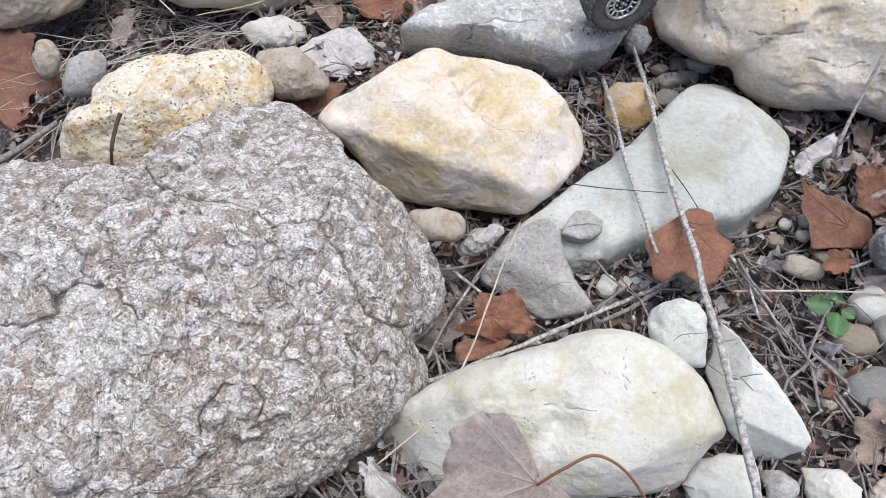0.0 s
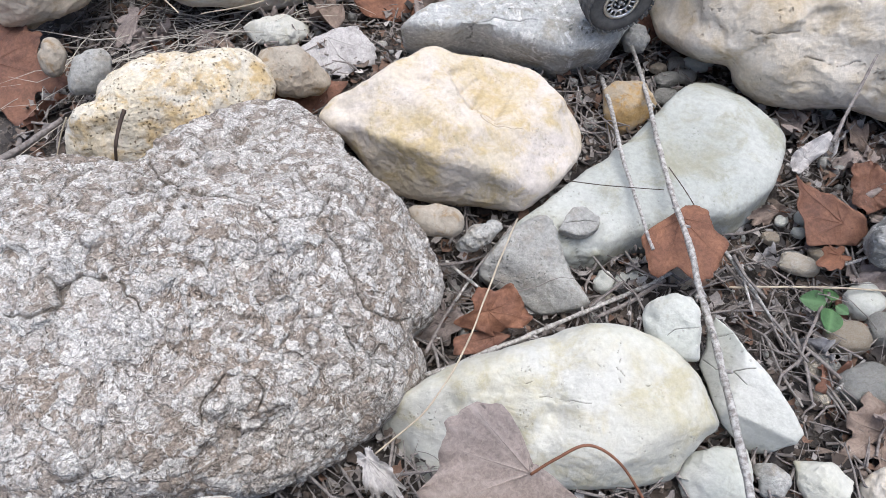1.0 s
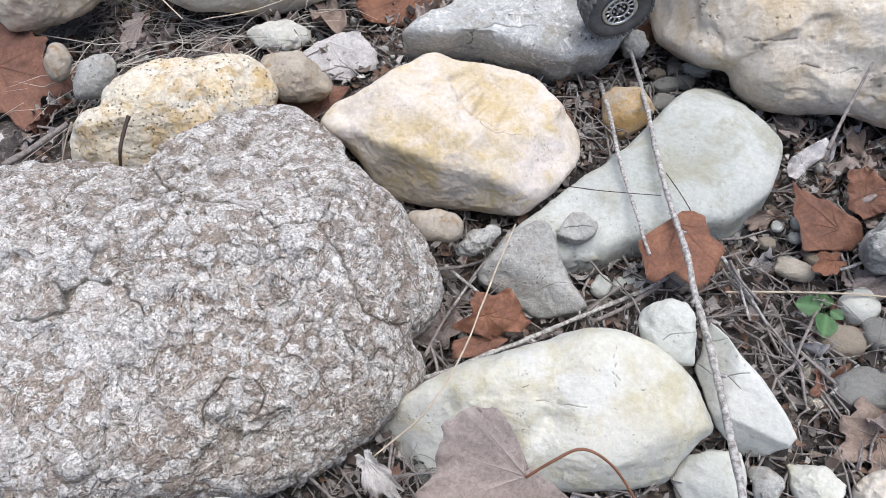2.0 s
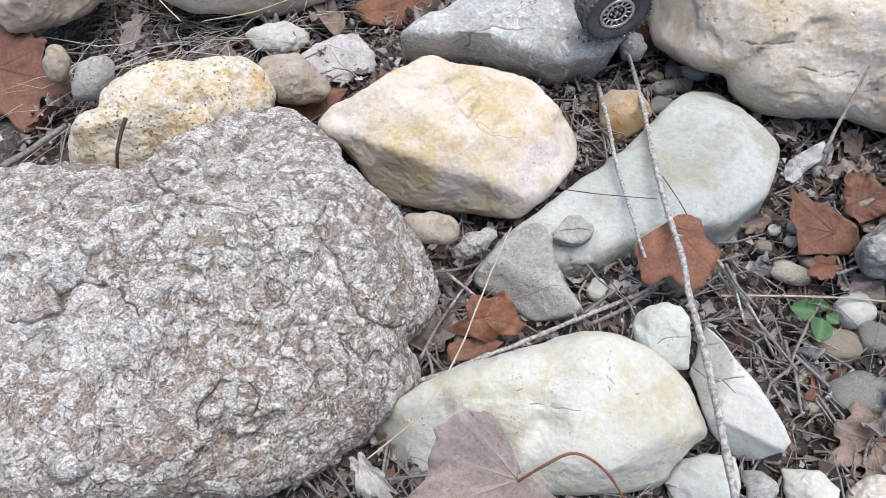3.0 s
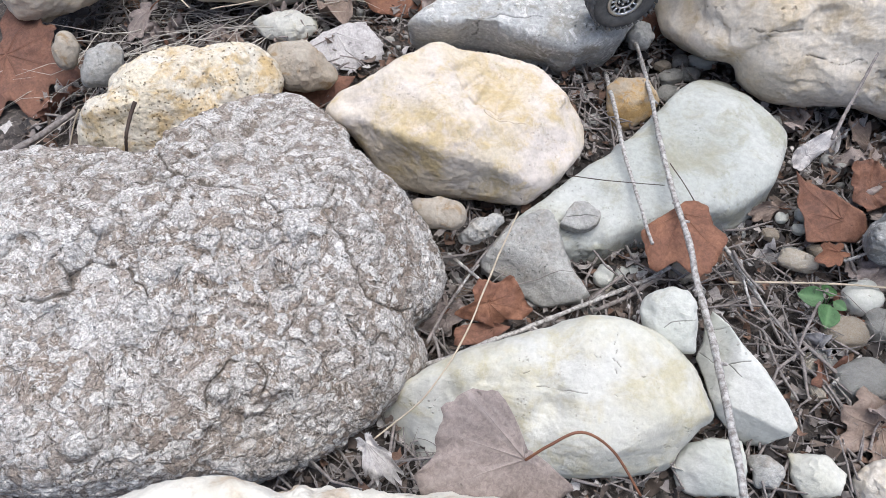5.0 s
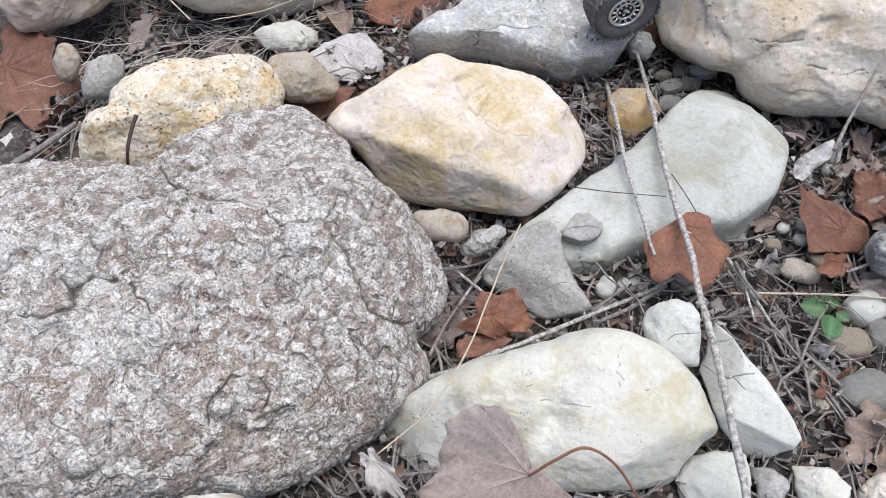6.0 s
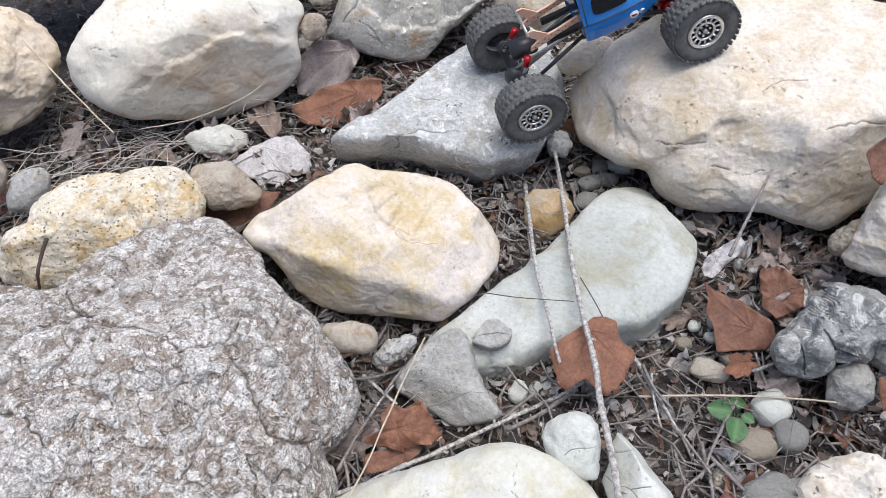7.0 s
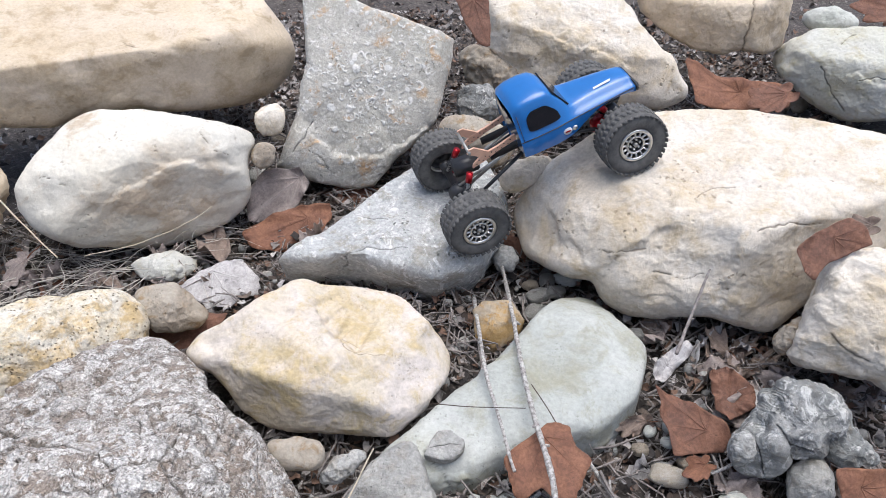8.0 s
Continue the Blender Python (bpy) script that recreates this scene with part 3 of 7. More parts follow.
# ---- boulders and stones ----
# places, turns, outlines and facets are shaped to fit the camera's view
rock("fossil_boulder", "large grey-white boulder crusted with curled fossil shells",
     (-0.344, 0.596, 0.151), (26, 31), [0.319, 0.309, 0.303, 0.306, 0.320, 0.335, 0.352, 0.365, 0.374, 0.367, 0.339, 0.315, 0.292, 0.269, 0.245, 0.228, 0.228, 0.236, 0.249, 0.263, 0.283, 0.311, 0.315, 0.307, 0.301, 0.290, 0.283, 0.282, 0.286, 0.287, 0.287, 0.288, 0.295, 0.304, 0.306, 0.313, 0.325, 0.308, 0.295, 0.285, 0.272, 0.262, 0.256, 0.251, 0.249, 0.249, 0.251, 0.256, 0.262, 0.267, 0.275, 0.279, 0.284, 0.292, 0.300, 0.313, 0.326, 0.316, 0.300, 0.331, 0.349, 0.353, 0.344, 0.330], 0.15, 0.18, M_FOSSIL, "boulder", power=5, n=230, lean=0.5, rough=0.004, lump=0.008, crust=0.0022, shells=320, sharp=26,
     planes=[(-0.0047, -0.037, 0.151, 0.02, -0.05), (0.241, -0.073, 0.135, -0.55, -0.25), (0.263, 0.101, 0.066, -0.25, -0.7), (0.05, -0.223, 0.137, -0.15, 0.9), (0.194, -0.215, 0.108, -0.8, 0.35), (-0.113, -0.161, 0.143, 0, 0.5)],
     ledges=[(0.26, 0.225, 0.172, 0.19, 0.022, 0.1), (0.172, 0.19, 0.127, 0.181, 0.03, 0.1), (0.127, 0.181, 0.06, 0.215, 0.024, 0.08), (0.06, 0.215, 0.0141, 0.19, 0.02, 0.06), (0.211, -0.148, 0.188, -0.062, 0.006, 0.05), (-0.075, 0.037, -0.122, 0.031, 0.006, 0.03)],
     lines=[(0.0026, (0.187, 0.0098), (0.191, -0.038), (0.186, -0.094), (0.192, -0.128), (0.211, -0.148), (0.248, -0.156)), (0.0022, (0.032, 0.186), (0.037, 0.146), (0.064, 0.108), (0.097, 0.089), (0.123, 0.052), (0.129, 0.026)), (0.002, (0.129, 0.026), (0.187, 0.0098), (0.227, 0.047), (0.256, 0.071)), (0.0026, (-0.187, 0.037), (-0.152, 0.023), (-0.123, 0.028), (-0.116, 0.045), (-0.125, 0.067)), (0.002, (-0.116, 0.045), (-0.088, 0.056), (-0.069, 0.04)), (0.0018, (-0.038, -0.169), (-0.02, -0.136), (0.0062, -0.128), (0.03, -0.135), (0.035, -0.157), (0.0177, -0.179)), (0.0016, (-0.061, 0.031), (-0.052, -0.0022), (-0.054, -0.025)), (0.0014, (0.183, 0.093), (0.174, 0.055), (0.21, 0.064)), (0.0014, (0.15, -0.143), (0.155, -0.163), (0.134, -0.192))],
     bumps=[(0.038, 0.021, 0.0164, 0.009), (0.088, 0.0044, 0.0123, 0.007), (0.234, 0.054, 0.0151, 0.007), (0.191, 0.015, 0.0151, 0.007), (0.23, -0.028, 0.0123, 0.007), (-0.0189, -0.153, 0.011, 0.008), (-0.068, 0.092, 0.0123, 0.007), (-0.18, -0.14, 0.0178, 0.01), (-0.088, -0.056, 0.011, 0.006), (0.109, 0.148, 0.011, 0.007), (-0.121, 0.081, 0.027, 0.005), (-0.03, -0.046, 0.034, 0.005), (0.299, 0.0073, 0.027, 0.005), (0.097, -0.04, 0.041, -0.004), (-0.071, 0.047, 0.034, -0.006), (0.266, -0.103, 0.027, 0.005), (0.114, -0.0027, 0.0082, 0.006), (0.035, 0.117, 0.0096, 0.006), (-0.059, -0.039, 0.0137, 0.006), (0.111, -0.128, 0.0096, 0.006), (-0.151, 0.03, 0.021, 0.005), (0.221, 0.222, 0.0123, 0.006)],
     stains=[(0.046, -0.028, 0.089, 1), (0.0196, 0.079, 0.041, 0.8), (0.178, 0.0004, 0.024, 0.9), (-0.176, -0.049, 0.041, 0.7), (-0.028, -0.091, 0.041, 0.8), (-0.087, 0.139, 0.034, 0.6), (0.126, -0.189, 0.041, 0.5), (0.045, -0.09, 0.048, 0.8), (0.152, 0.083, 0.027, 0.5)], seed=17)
rock("ochre_boulder", "rounded cream boulder stained yellow ochre",
     (0.005, 0.947, 0.165), (47, 8), [0.206, 0.192, 0.181, 0.173, 0.161, 0.144, 0.134, 0.128, 0.123, 0.120, 0.127, 0.126, 0.126, 0.128, 0.132, 0.137, 0.145, 0.162, 0.190, 0.202, 0.164, 0.150, 0.143, 0.141, 0.135, 0.131, 0.124, 0.119, 0.116, 0.116, 0.119, 0.126, 0.137, 0.151, 0.172, 0.181, 0.189, 0.200, 0.214, 0.217], 0.13, 0.22, M_YELLOW, "boulder", power=4, sharp=40, n=130, rough=0.003, lump=0.006,
     planes=[(0.0047, 0.0001, 0.133, 0.35, -0.35), (0.0117, -0.0117, 0.133, -0.35, -0.12), (-0.055, -0.04, 0.126, 0.3, 1), (0.082, 0.0002, 0.109, -0.25, -0.9), (0.173, -0.017, 0.078, -1, -0.3), (-0.156, 0.0151, 0.07, 0.9, 0.9)],
     ledges=[(0.104, -0.01, 0.063, 0.0042, 0.01, 0.05), (0.063, 0.0042, 0.033, 0.029, 0.014, 0.05), (0.033, 0.029, 0.0158, 0.057, 0.014, 0.05), (0.0158, 0.057, 0.0063, 0.086, 0.012, 0.04), (0.0182, 0.0168, 0.0047, -0.029, 0.004, 0.06), (-0.138, -0.0093, -0.166, 0.0159, 0.004, 0.03), (-0.075, 0.093, -0.0032, 0.068, 0.005, 0.03), (0.168, -0.096, 0.189, -0.067, 0.005, 0.02)],
     lines=[(0.0006, (0.032, 0.027), (0.065, 0.0016), (0.104, -0.01))],
     bumps=[(-0.0137, 0.11, 0.03, 0.01), (-0.0157, 0.047, 0.032, 0.006), (0.081, 0.038, 0.026, -0.01), (-0.04, 0.084, 0.021, -0.008), (-0.162, 0.045, 0.0123, -0.005), (0.121, -0.034, 0.035, 0.004), (0.041, 0.0146, 0.0141, 0.006), (-0.073, -0.0125, 0.0141, 0.005), (-0.098, -0.0072, 0.0088, 0.003), (-0.073, -0.0125, 0.007, -0.004)],
     stains=[(-0.053, -0.023, 0.066, 1), (0.057, 0.055, 0.053, 0.9), (-0.0146, 0.096, 0.03, 0.9), (0.08, 0.0026, 0.04, 0.8), (-0.12, -0.0182, 0.044, 0.7), (0.129, 0.069, 0.035, 0.4)], seed=24)
rock("pitted_stone", "pitted cream and ochre stone behind the fossil boulder",
     (-0.441, 0.971, 0.186), (53, 25), [0.166, 0.164, 0.152, 0.133, 0.113, 0.094, 0.090, 0.089, 0.092, 0.092, 0.095, 0.099, 0.105, 0.111, 0.116, 0.146, 0.166, 0.172, 0.151, 0.128, 0.109, 0.100, 0.094, 0.088, 0.083, 0.082, 0.083, 0.087, 0.094, 0.105, 0.127, 0.158], 0.08, 0.09, M_PITTED, "rock", power=3.4, n=110, rough=0.004, sharp=24, lump=0.012,
     planes=[(0.0135, 0.042, 0.08, 0, -1), (-0.044, 0.024, 0.081, 0.2, 0.3), (0.122, 0.009, 0.069, -0.6, -0.2), (-0.131, 0.0125, 0.057, 0.9, 0.1)],
     ledges=[(0.049, -0.0026, 0.034, 0.034, 0.006, 0.03), (0.047, 0.033, 0.032, 0.051, 0.005, 0.02)],
     bumps=[(0.078, -0.0019, 0.021, 0.008), (-0.13, 0.0127, 0.027, 0.004), (0.031, 0.026, 0.021, -0.006), (-0.057, 0.043, 0.0177, -0.003)],
     stains=[(0.0165, 0.073, 0.035, 0.8), (0.136, 0.007, 0.035, 0.8), (-0.025, -0.018, 0.035, 0.7), (-0.119, -0.0148, 0.035, 0.5)], seed=31)
rock("grey_slab_stone", "smooth pale grey-green flat stone under a leaf and twigs",
     (0.331, 0.858, 0.107), (10, -21), [0.150, 0.160, 0.174, 0.191, 0.202, 0.216, 0.232, 0.246, 0.246, 0.250, 0.261, 0.281, 0.303, 0.309, 0.264, 0.202, 0.157, 0.136, 0.121, 0.108, 0.097, 0.089, 0.084, 0.083, 0.084, 0.084, 0.082, 0.081, 0.084, 0.089, 0.097, 0.106, 0.114, 0.124, 0.142, 0.169, 0.207, 0.253, 0.273, 0.242, 0.205, 0.180, 0.165, 0.144, 0.122, 0.111, 0.104, 0.099, 0.097, 0.095, 0.096, 0.096, 0.095, 0.094, 0.096, 0.099, 0.105, 0.115, 0.129, 0.140], 0.055, 0.09, M_PALE, "boulder", power=5, n=120, rough=0.002, lump=0.008, sharp=24,
     planes=[(0.0198, -0.0141, 0.056, 0, 0), (0.138, 0.057, 0.053, -0.35, 0), (0.046, 0.185, 0.056, -0.1, -0.7)],
     ledges=[(-0.04, -0.152, -0.077, -0.163, 0.01, 0.03), (-0.077, -0.163, -0.108, -0.162, 0.01, 0.03)],
     lines=[(0.001, (-0.12, -0.133), (-0.098, -0.147), (-0.077, -0.154), (-0.062, -0.162))],
     bumps=[(0.047, 0.074, 0.062, -0.004), (0.114, 0.213, 0.053, 0.004), (-0.029, -0.03, 0.053, 0.003)],
     stains=[(0.043, 0.068, 0.062, 0.9), (0.0173, 0.087, 0.035, 0.8), (-0.137, -0.144, 0.035, 0.5)], seed=38)
rock("broken_grey_stone", "dull grey broken stone with a chipped edge",
     (0.135, 0.717, 0.094), (30, -9), [0.055, 0.051, 0.048, 0.048, 0.049, 0.052, 0.056, 0.064, 0.072, 0.076, 0.074, 0.067, 0.063, 0.061, 0.060, 0.060, 0.060, 0.060, 0.062, 0.065, 0.070, 0.080, 0.080, 0.073, 0.064, 0.060, 0.058, 0.056, 0.056, 0.057, 0.061, 0.069, 0.074, 0.076, 0.080, 0.086, 0.096, 0.101, 0.075, 0.059], 0.05, 0.06, M_DULL, "rock", angular=True, power=6, n=80, rough=0.0012, sharp=30, lump=0.006,
     planes=[(-0.0009, -0.0092, 0.05, -0.12, -0.05), (-0.032, -0.048, 0.0187, 0.2, 0.6)],
     ledges=[(0.023, 0.064, 0.031, 0.03, 0.004, 0.02)],
     bumps=[(0.0051, 0.034, 0.033, 0.002), (-0.036, -0.0167, 0.025, -0.002)],
     stains=[(-0.0055, -0.054, 0.05, 0.6)], seed=45)
rock("stone_flake", "thin grey flake of stone lying on a flat stone",
     (0.205, 0.756, 0.149), (20, -13), [0.027, 0.029, 0.030, 0.026, 0.025, 0.027, 0.027, 0.026, 0.027, 0.024, 0.023, 0.023, 0.024, 0.027, 0.033, 0.026, 0.023, 0.022, 0.021, 0.020, 0.021, 0.021, 0.022, 0.025], 0.008, 0.02, M_DULL, "rock", angular=True, power=5, n=44, rough=0.0006, lump=0.02, sharp=24,
     planes=[(-0.002, -0.0008, 0.0076, -0.1, 0.1), (0.0158, -0.0147, 0.0019, -0.3, 0.5)],
     lines=[(0.0007, (-0.022, -0.0048), (0.0055, 0.0047), (0.023, 0.0058))], seed=52)
rock("white_boulder", "smooth cream-white rounded boulder",
     (0.144, 0.469, 0.098), (29, -13), [0.182, 0.201, 0.195, 0.187, 0.177, 0.164, 0.151, 0.139, 0.125, 0.113, 0.106, 0.099, 0.097, 0.096, 0.097, 0.100, 0.106, 0.116, 0.131, 0.155, 0.179, 0.210, 0.237, 0.246, 0.234, 0.200, 0.161, 0.132, 0.114, 0.103, 0.096, 0.092, 0.092, 0.096, 0.102, 0.109, 0.121, 0.142, 0.168, 0.169], 0.085, 0.16, M_CHALK, "boulder", power=3.2, n=130, rough=0.0022, lump=0.006, sharp=24,
     planes=[(0.036, 0.044, 0.086, -0.05, -0.25), (-0.097, 0.0071, 0.08, 0.2, 0.45), (0.149, 0.057, 0.067, -0.8, -0.1), (0.073, -0.042, 0.081, -0.05, 0.9), (-0.162, -0.045, 0.044, 0.6, 0.7), (0.149, -0.0072, 0.063, -0.7, 1)],
     ledges=[(0.0188, 0.0139, -0.024, 0.0154, 0.004, 0.03), (-0.049, 0.0188, -0.13, -0.022, 0.004, 0.06)],
     lines=[(0.0009, (0.065, 0.104), (0.065, 0.098)), (0.0009, (0.064, 0.09), (0.063, 0.085)), (0.0009, (0.068, 0.079), (0.067, 0.074)), (0.0009, (0.066, 0.066), (0.069, 0.063)), (0.0009, (0.072, 0.063), (0.077, 0.06)), (0.0009, (0.068, 0.053), (0.069, 0.049)), (0.0009, (0.07, 0.023), (0.073, 0.02)), (0.0006, (-0.024, 0.0154), (0.0108, 0.0172), (0.037, 0.021)), (0.0008, (-0.039, 0.026), (-0.034, 0.031)), (0.0008, (0.099, 0.053), (0.104, 0.052))],
     bumps=[(0, -0.0031, 0.0181, -0.018), (-0.013, -0.027, 0.0153, -0.008), (0.031, 0.106, 0.042, 0.006), (-0.096, 0.038, 0.035, 0.006), (0.161, 0.032, 0.028, 0.005), (0.101, 0.084, 0.0139, 0.003), (-0.043, -0.0047, 0.028, -0.006), (0.192, 0.028, 0.0097, 0.006)],
     stains=[(0.125, 0.052, 0.056, 0.8), (0.106, 0.083, 0.0181, 0.5), (-0.099, 0.046, 0.028, 0.4), (0.168, 0.038, 0.028, 0.9), (0.036, 0.076, 0.021, 0.5), (-0.062, 0.0172, 0.028, 0.5)], seed=59)
rock("split_stone", "cracked pale stone, rounded end of a split rock",
     (0.301, 0.558, 0.178), (38, -26), [0.034, 0.033, 0.032, 0.033, 0.035, 0.035, 0.037, 0.036, 0.037, 0.036, 0.035, 0.037, 0.038, 0.040, 0.040, 0.040, 0.038, 0.038, 0.038, 0.038, 0.041, 0.043, 0.045, 0.050, 0.052, 0.055, 0.043, 0.037], 0.035, 0.05, M_SPLIT, "rock", power=4, n=80, rough=0.001, sharp=30, lump=0.012,
     planes=[(-0.0057, 0.0098, 0.036, 0.05, -0.2), (-0.026, -0.0026, 0.03, 0.6, 0.1)],
     lines=[(0.0007, (-0.0024, -0.0196), (0.0044, -0.0091), (0.0162, -0.0018), (0.03, 0.0061))],
     bumps=[(-0.029, -0.0057, 0.0071, -0.003)], seed=66)
rock("split_stone", "cracked pale wedge-shaped stone, long part of a split rock",
     (0.396, 0.488, 0.122), (35, -36), [0.064, 0.051, 0.043, 0.038, 0.035, 0.033, 0.033, 0.033, 0.034, 0.036, 0.039, 0.044, 0.053, 0.076, 0.104, 0.092, 0.076, 0.071, 0.067, 0.056, 0.050, 0.047, 0.045, 0.045, 0.046, 0.049, 0.053, 0.057, 0.061, 0.069, 0.079, 0.078, 0.078, 0.078, 0.081, 0.080], 0.04, 0.06, M_SPLIT, "rock", angular=True, power=6, n=110, rough=0.0007, sharp=40, lump=0.006,
     planes=[(-0.0081, 0.0074, 0.04, -0.1, 0), (0.056, -0.032, 0.028, -0.2, 1.1), (-0.0173, -0.031, 0.035, 0.7, 0.1)],
     lines=[(0.001, (-0.077, 0.038), (-0.06, 0.049), (-0.05, 0.059)), (0.0009, (-0.029, 0.0125), (-0.02, 0.021), (-0.0088, 0.029)), (0.0006, (-0.068, 0.0066), (-0.047, 0.0057), (-0.032, 0.0134), (-0.008, 0.0073))], seed=73)
rock("white_stone", "small chalky white stone with a flat broken top",
     (0.344, 0.389, 0.082), (29, -37), [0.045, 0.043, 0.043, 0.043, 0.046, 0.053, 0.044, 0.040, 0.039, 0.037, 0.038, 0.042, 0.041, 0.043, 0.047, 0.048, 0.051, 0.045, 0.040, 0.034, 0.033, 0.033, 0.036, 0.044], 0.03, 0.04, M_SPLIT, angular=True, facets=12, power=3.4, n=40, rough=0.0008, sharp=18, cuts=[(90, 50, 0.028)], seed=80)
rock("white_stone", "small angular chalky white stone",
     (0.472, 0.380, 0.086), (33, -47), [0.034, 0.032, 0.033, 0.036, 0.029, 0.027, 0.028, 0.028, 0.025, 0.025, 0.027, 0.033, 0.040, 0.032, 0.030, 0.030, 0.029, 0.028, 0.029, 0.032, 0.028, 0.027, 0.027, 0.030], 0.025, 0.03, M_CHALK, angular=True, facets=12, power=3.6, n=36, rough=0.0008, sharp=20, cuts=[(60, 40, 0.022)], seed=87)
rock("grey_stone", "small dark grey smooth stone between white stones",
     (0.411, 0.384, 0.087), (31, -43), [0.020, 0.021, 0.020, 0.017, 0.020, 0.022, 0.027, 0.018, 0.018, 0.024, 0.020, 0.023], 0.018, 0.03, M_DULL, facets=8, power=2.6, n=30, rough=0.0006, seed=94)
rock("buff_stone", "small buff stone at the edge of the litter",
     (0.558, 0.367, 0.089), (35, -53), [0.036, 0.037, 0.040, 0.042, 0.033, 0.032, 0.033, 0.039, 0.040, 0.040, 0.031, 0.032], 0.03, 0.04, M_TAN, facets=10, n=36, rough=0.0012, seed=101)
rock("mottled_boulder", "grey mottled flat-topped boulder under the truck",
     (0.159, 1.237, 0.191), (34, -1), [0.192, 0.200, 0.215, 0.223, 0.227, 0.233, 0.238, 0.247, 0.264, 0.268, 0.262, 0.243, 0.209, 0.183, 0.164, 0.151, 0.140, 0.131, 0.124, 0.120, 0.117, 0.114, 0.112, 0.111, 0.111, 0.114, 0.120, 0.127, 0.135, 0.147, 0.164, 0.200, 0.236, 0.207, 0.144, 0.122, 0.108, 0.101, 0.096, 0.093, 0.091, 0.090, 0.089, 0.090, 0.092, 0.095, 0.099, 0.104, 0.111, 0.122, 0.128, 0.129, 0.137, 0.149, 0.154, 0.160, 0.166, 0.170, 0.177, 0.187], 0.1, 0.12, M_MOTTLE, "boulder", power=5, sharp=34, n=110, rough=0.003, lump=0.008,
     planes=[(0.0034, -0.058, 0.096, 0.03, -0.45), (0.0034, -0.067, 0.095, -0.03, 0.12), (0.162, -0.049, 0.067, -1.2, 0), (0.137, 0.144, 0.0029, -0.3, -0.5)],
     ledges=[(0.173, -0.026, 0.045, -0.066, 0.005, 0.06), (0.045, -0.066, -0.124, -0.058, 0.005, 0.06), (-0.0152, 0.067, -0.076, 0.0098, 0.004, 0.05)],
     lines=[(0.0012, (-0.12, -0.05), (-0.056, -0.034), (0.0062, -0.047)), (0.001, (-0.079, 0.042), (-0.025, 0.024))],
     bumps=[(-0.097, -0.046, 0.054, -0.005), (0.03, 0.0057, 0.054, 0.005), (-0.157, -0.063, 0.043, 0.004)],
     stains=[(0.065, -0.107, 0.076, 0.6)], seed=108)
rock("tan_boulder", "broad tan limestone boulder with a worn flat top",
     (0.737, 1.189, 0.246), (60, -27), [0.290, 0.319, 0.347, 0.370, 0.362, 0.320, 0.286, 0.256, 0.238, 0.226, 0.217, 0.210, 0.208, 0.211, 0.216, 0.225, 0.233, 0.248, 0.261, 0.278, 0.292, 0.315, 0.340, 0.364, 0.357, 0.331, 0.285, 0.236, 0.236, 0.232, 0.224, 0.209, 0.197, 0.186, 0.178, 0.177, 0.186, 0.201, 0.222, 0.220, 0.221, 0.231, 0.245, 0.264], 0.19, 0.22, M_TAN, "boulder", power=4.2, sharp=34, n=140, rough=0.005, lump=0.01,
     planes=[(-0.0137, 0.0172, 0.185, 0, -0.9), (-0.079, -0.023, 0.189, 0.1, -0.25), (0.07, -0.066, 0.187, -0.7, 0.4), (-0.213, -0.059, 0.175, 0.7, -0.05), (-0.073, -0.165, 0.171, 0.1, 1), (-0.171, 0.052, 0.146, 0.4, -0.8)],
     ledges=[(0.14, 0.086, 0.031, 0.049, 0.006, 0.05), (0.031, 0.049, -0.062, 0.0073, 0.006, 0.05), (0.056, -0.0166, 0.055, -0.132, 0.012, 0.06), (-0.153, -0.107, -0.052, -0.0192, 0.01, 0.04), (-0.106, -0.15, -0.007, -0.146, 0.006, 0.03), (-0.28, -0.041, -0.183, -0.109, 0.006, 0.05)],
     lines=[(0.0014, (-0.157, -0.079), (-0.119, -0.08), (-0.09, -0.064)), (0.0012, (-0.017, 0.044), (0, 0.059), (0.034, 0.069)), (0.0012, (-0.063, -0.098), (-0.0157, -0.105), (0.0162, -0.087)), (0.0012, (0.079, 0.0072), (0.13, 0.026), (0.179, 0.036))],
     bumps=[(0.056, -0.0166, 0.045, 0.014), (-0.111, -0.066, 0.051, 0.012), (-0.0198, -0.08, 0.041, -0.01), (-0.226, -0.057, 0.041, 0.008), (-0.028, 0.063, 0.021, -0.006), (-0.117, -0.135, 0.037, 0.01), (0.116, 0.111, 0.062, 0.006), (-0.048, -0.135, 0.031, -0.008)],
     stains=[(-0.072, 0.041, 0.092, 0.35), (-0.268, -0.104, 0.062, 0.6), (0.135, -0.095, 0.082, 0.6), (-0.112, -0.027, 0.072, 0.3), (0.036, 0.064, 0.072, 0.3)], seed=115)
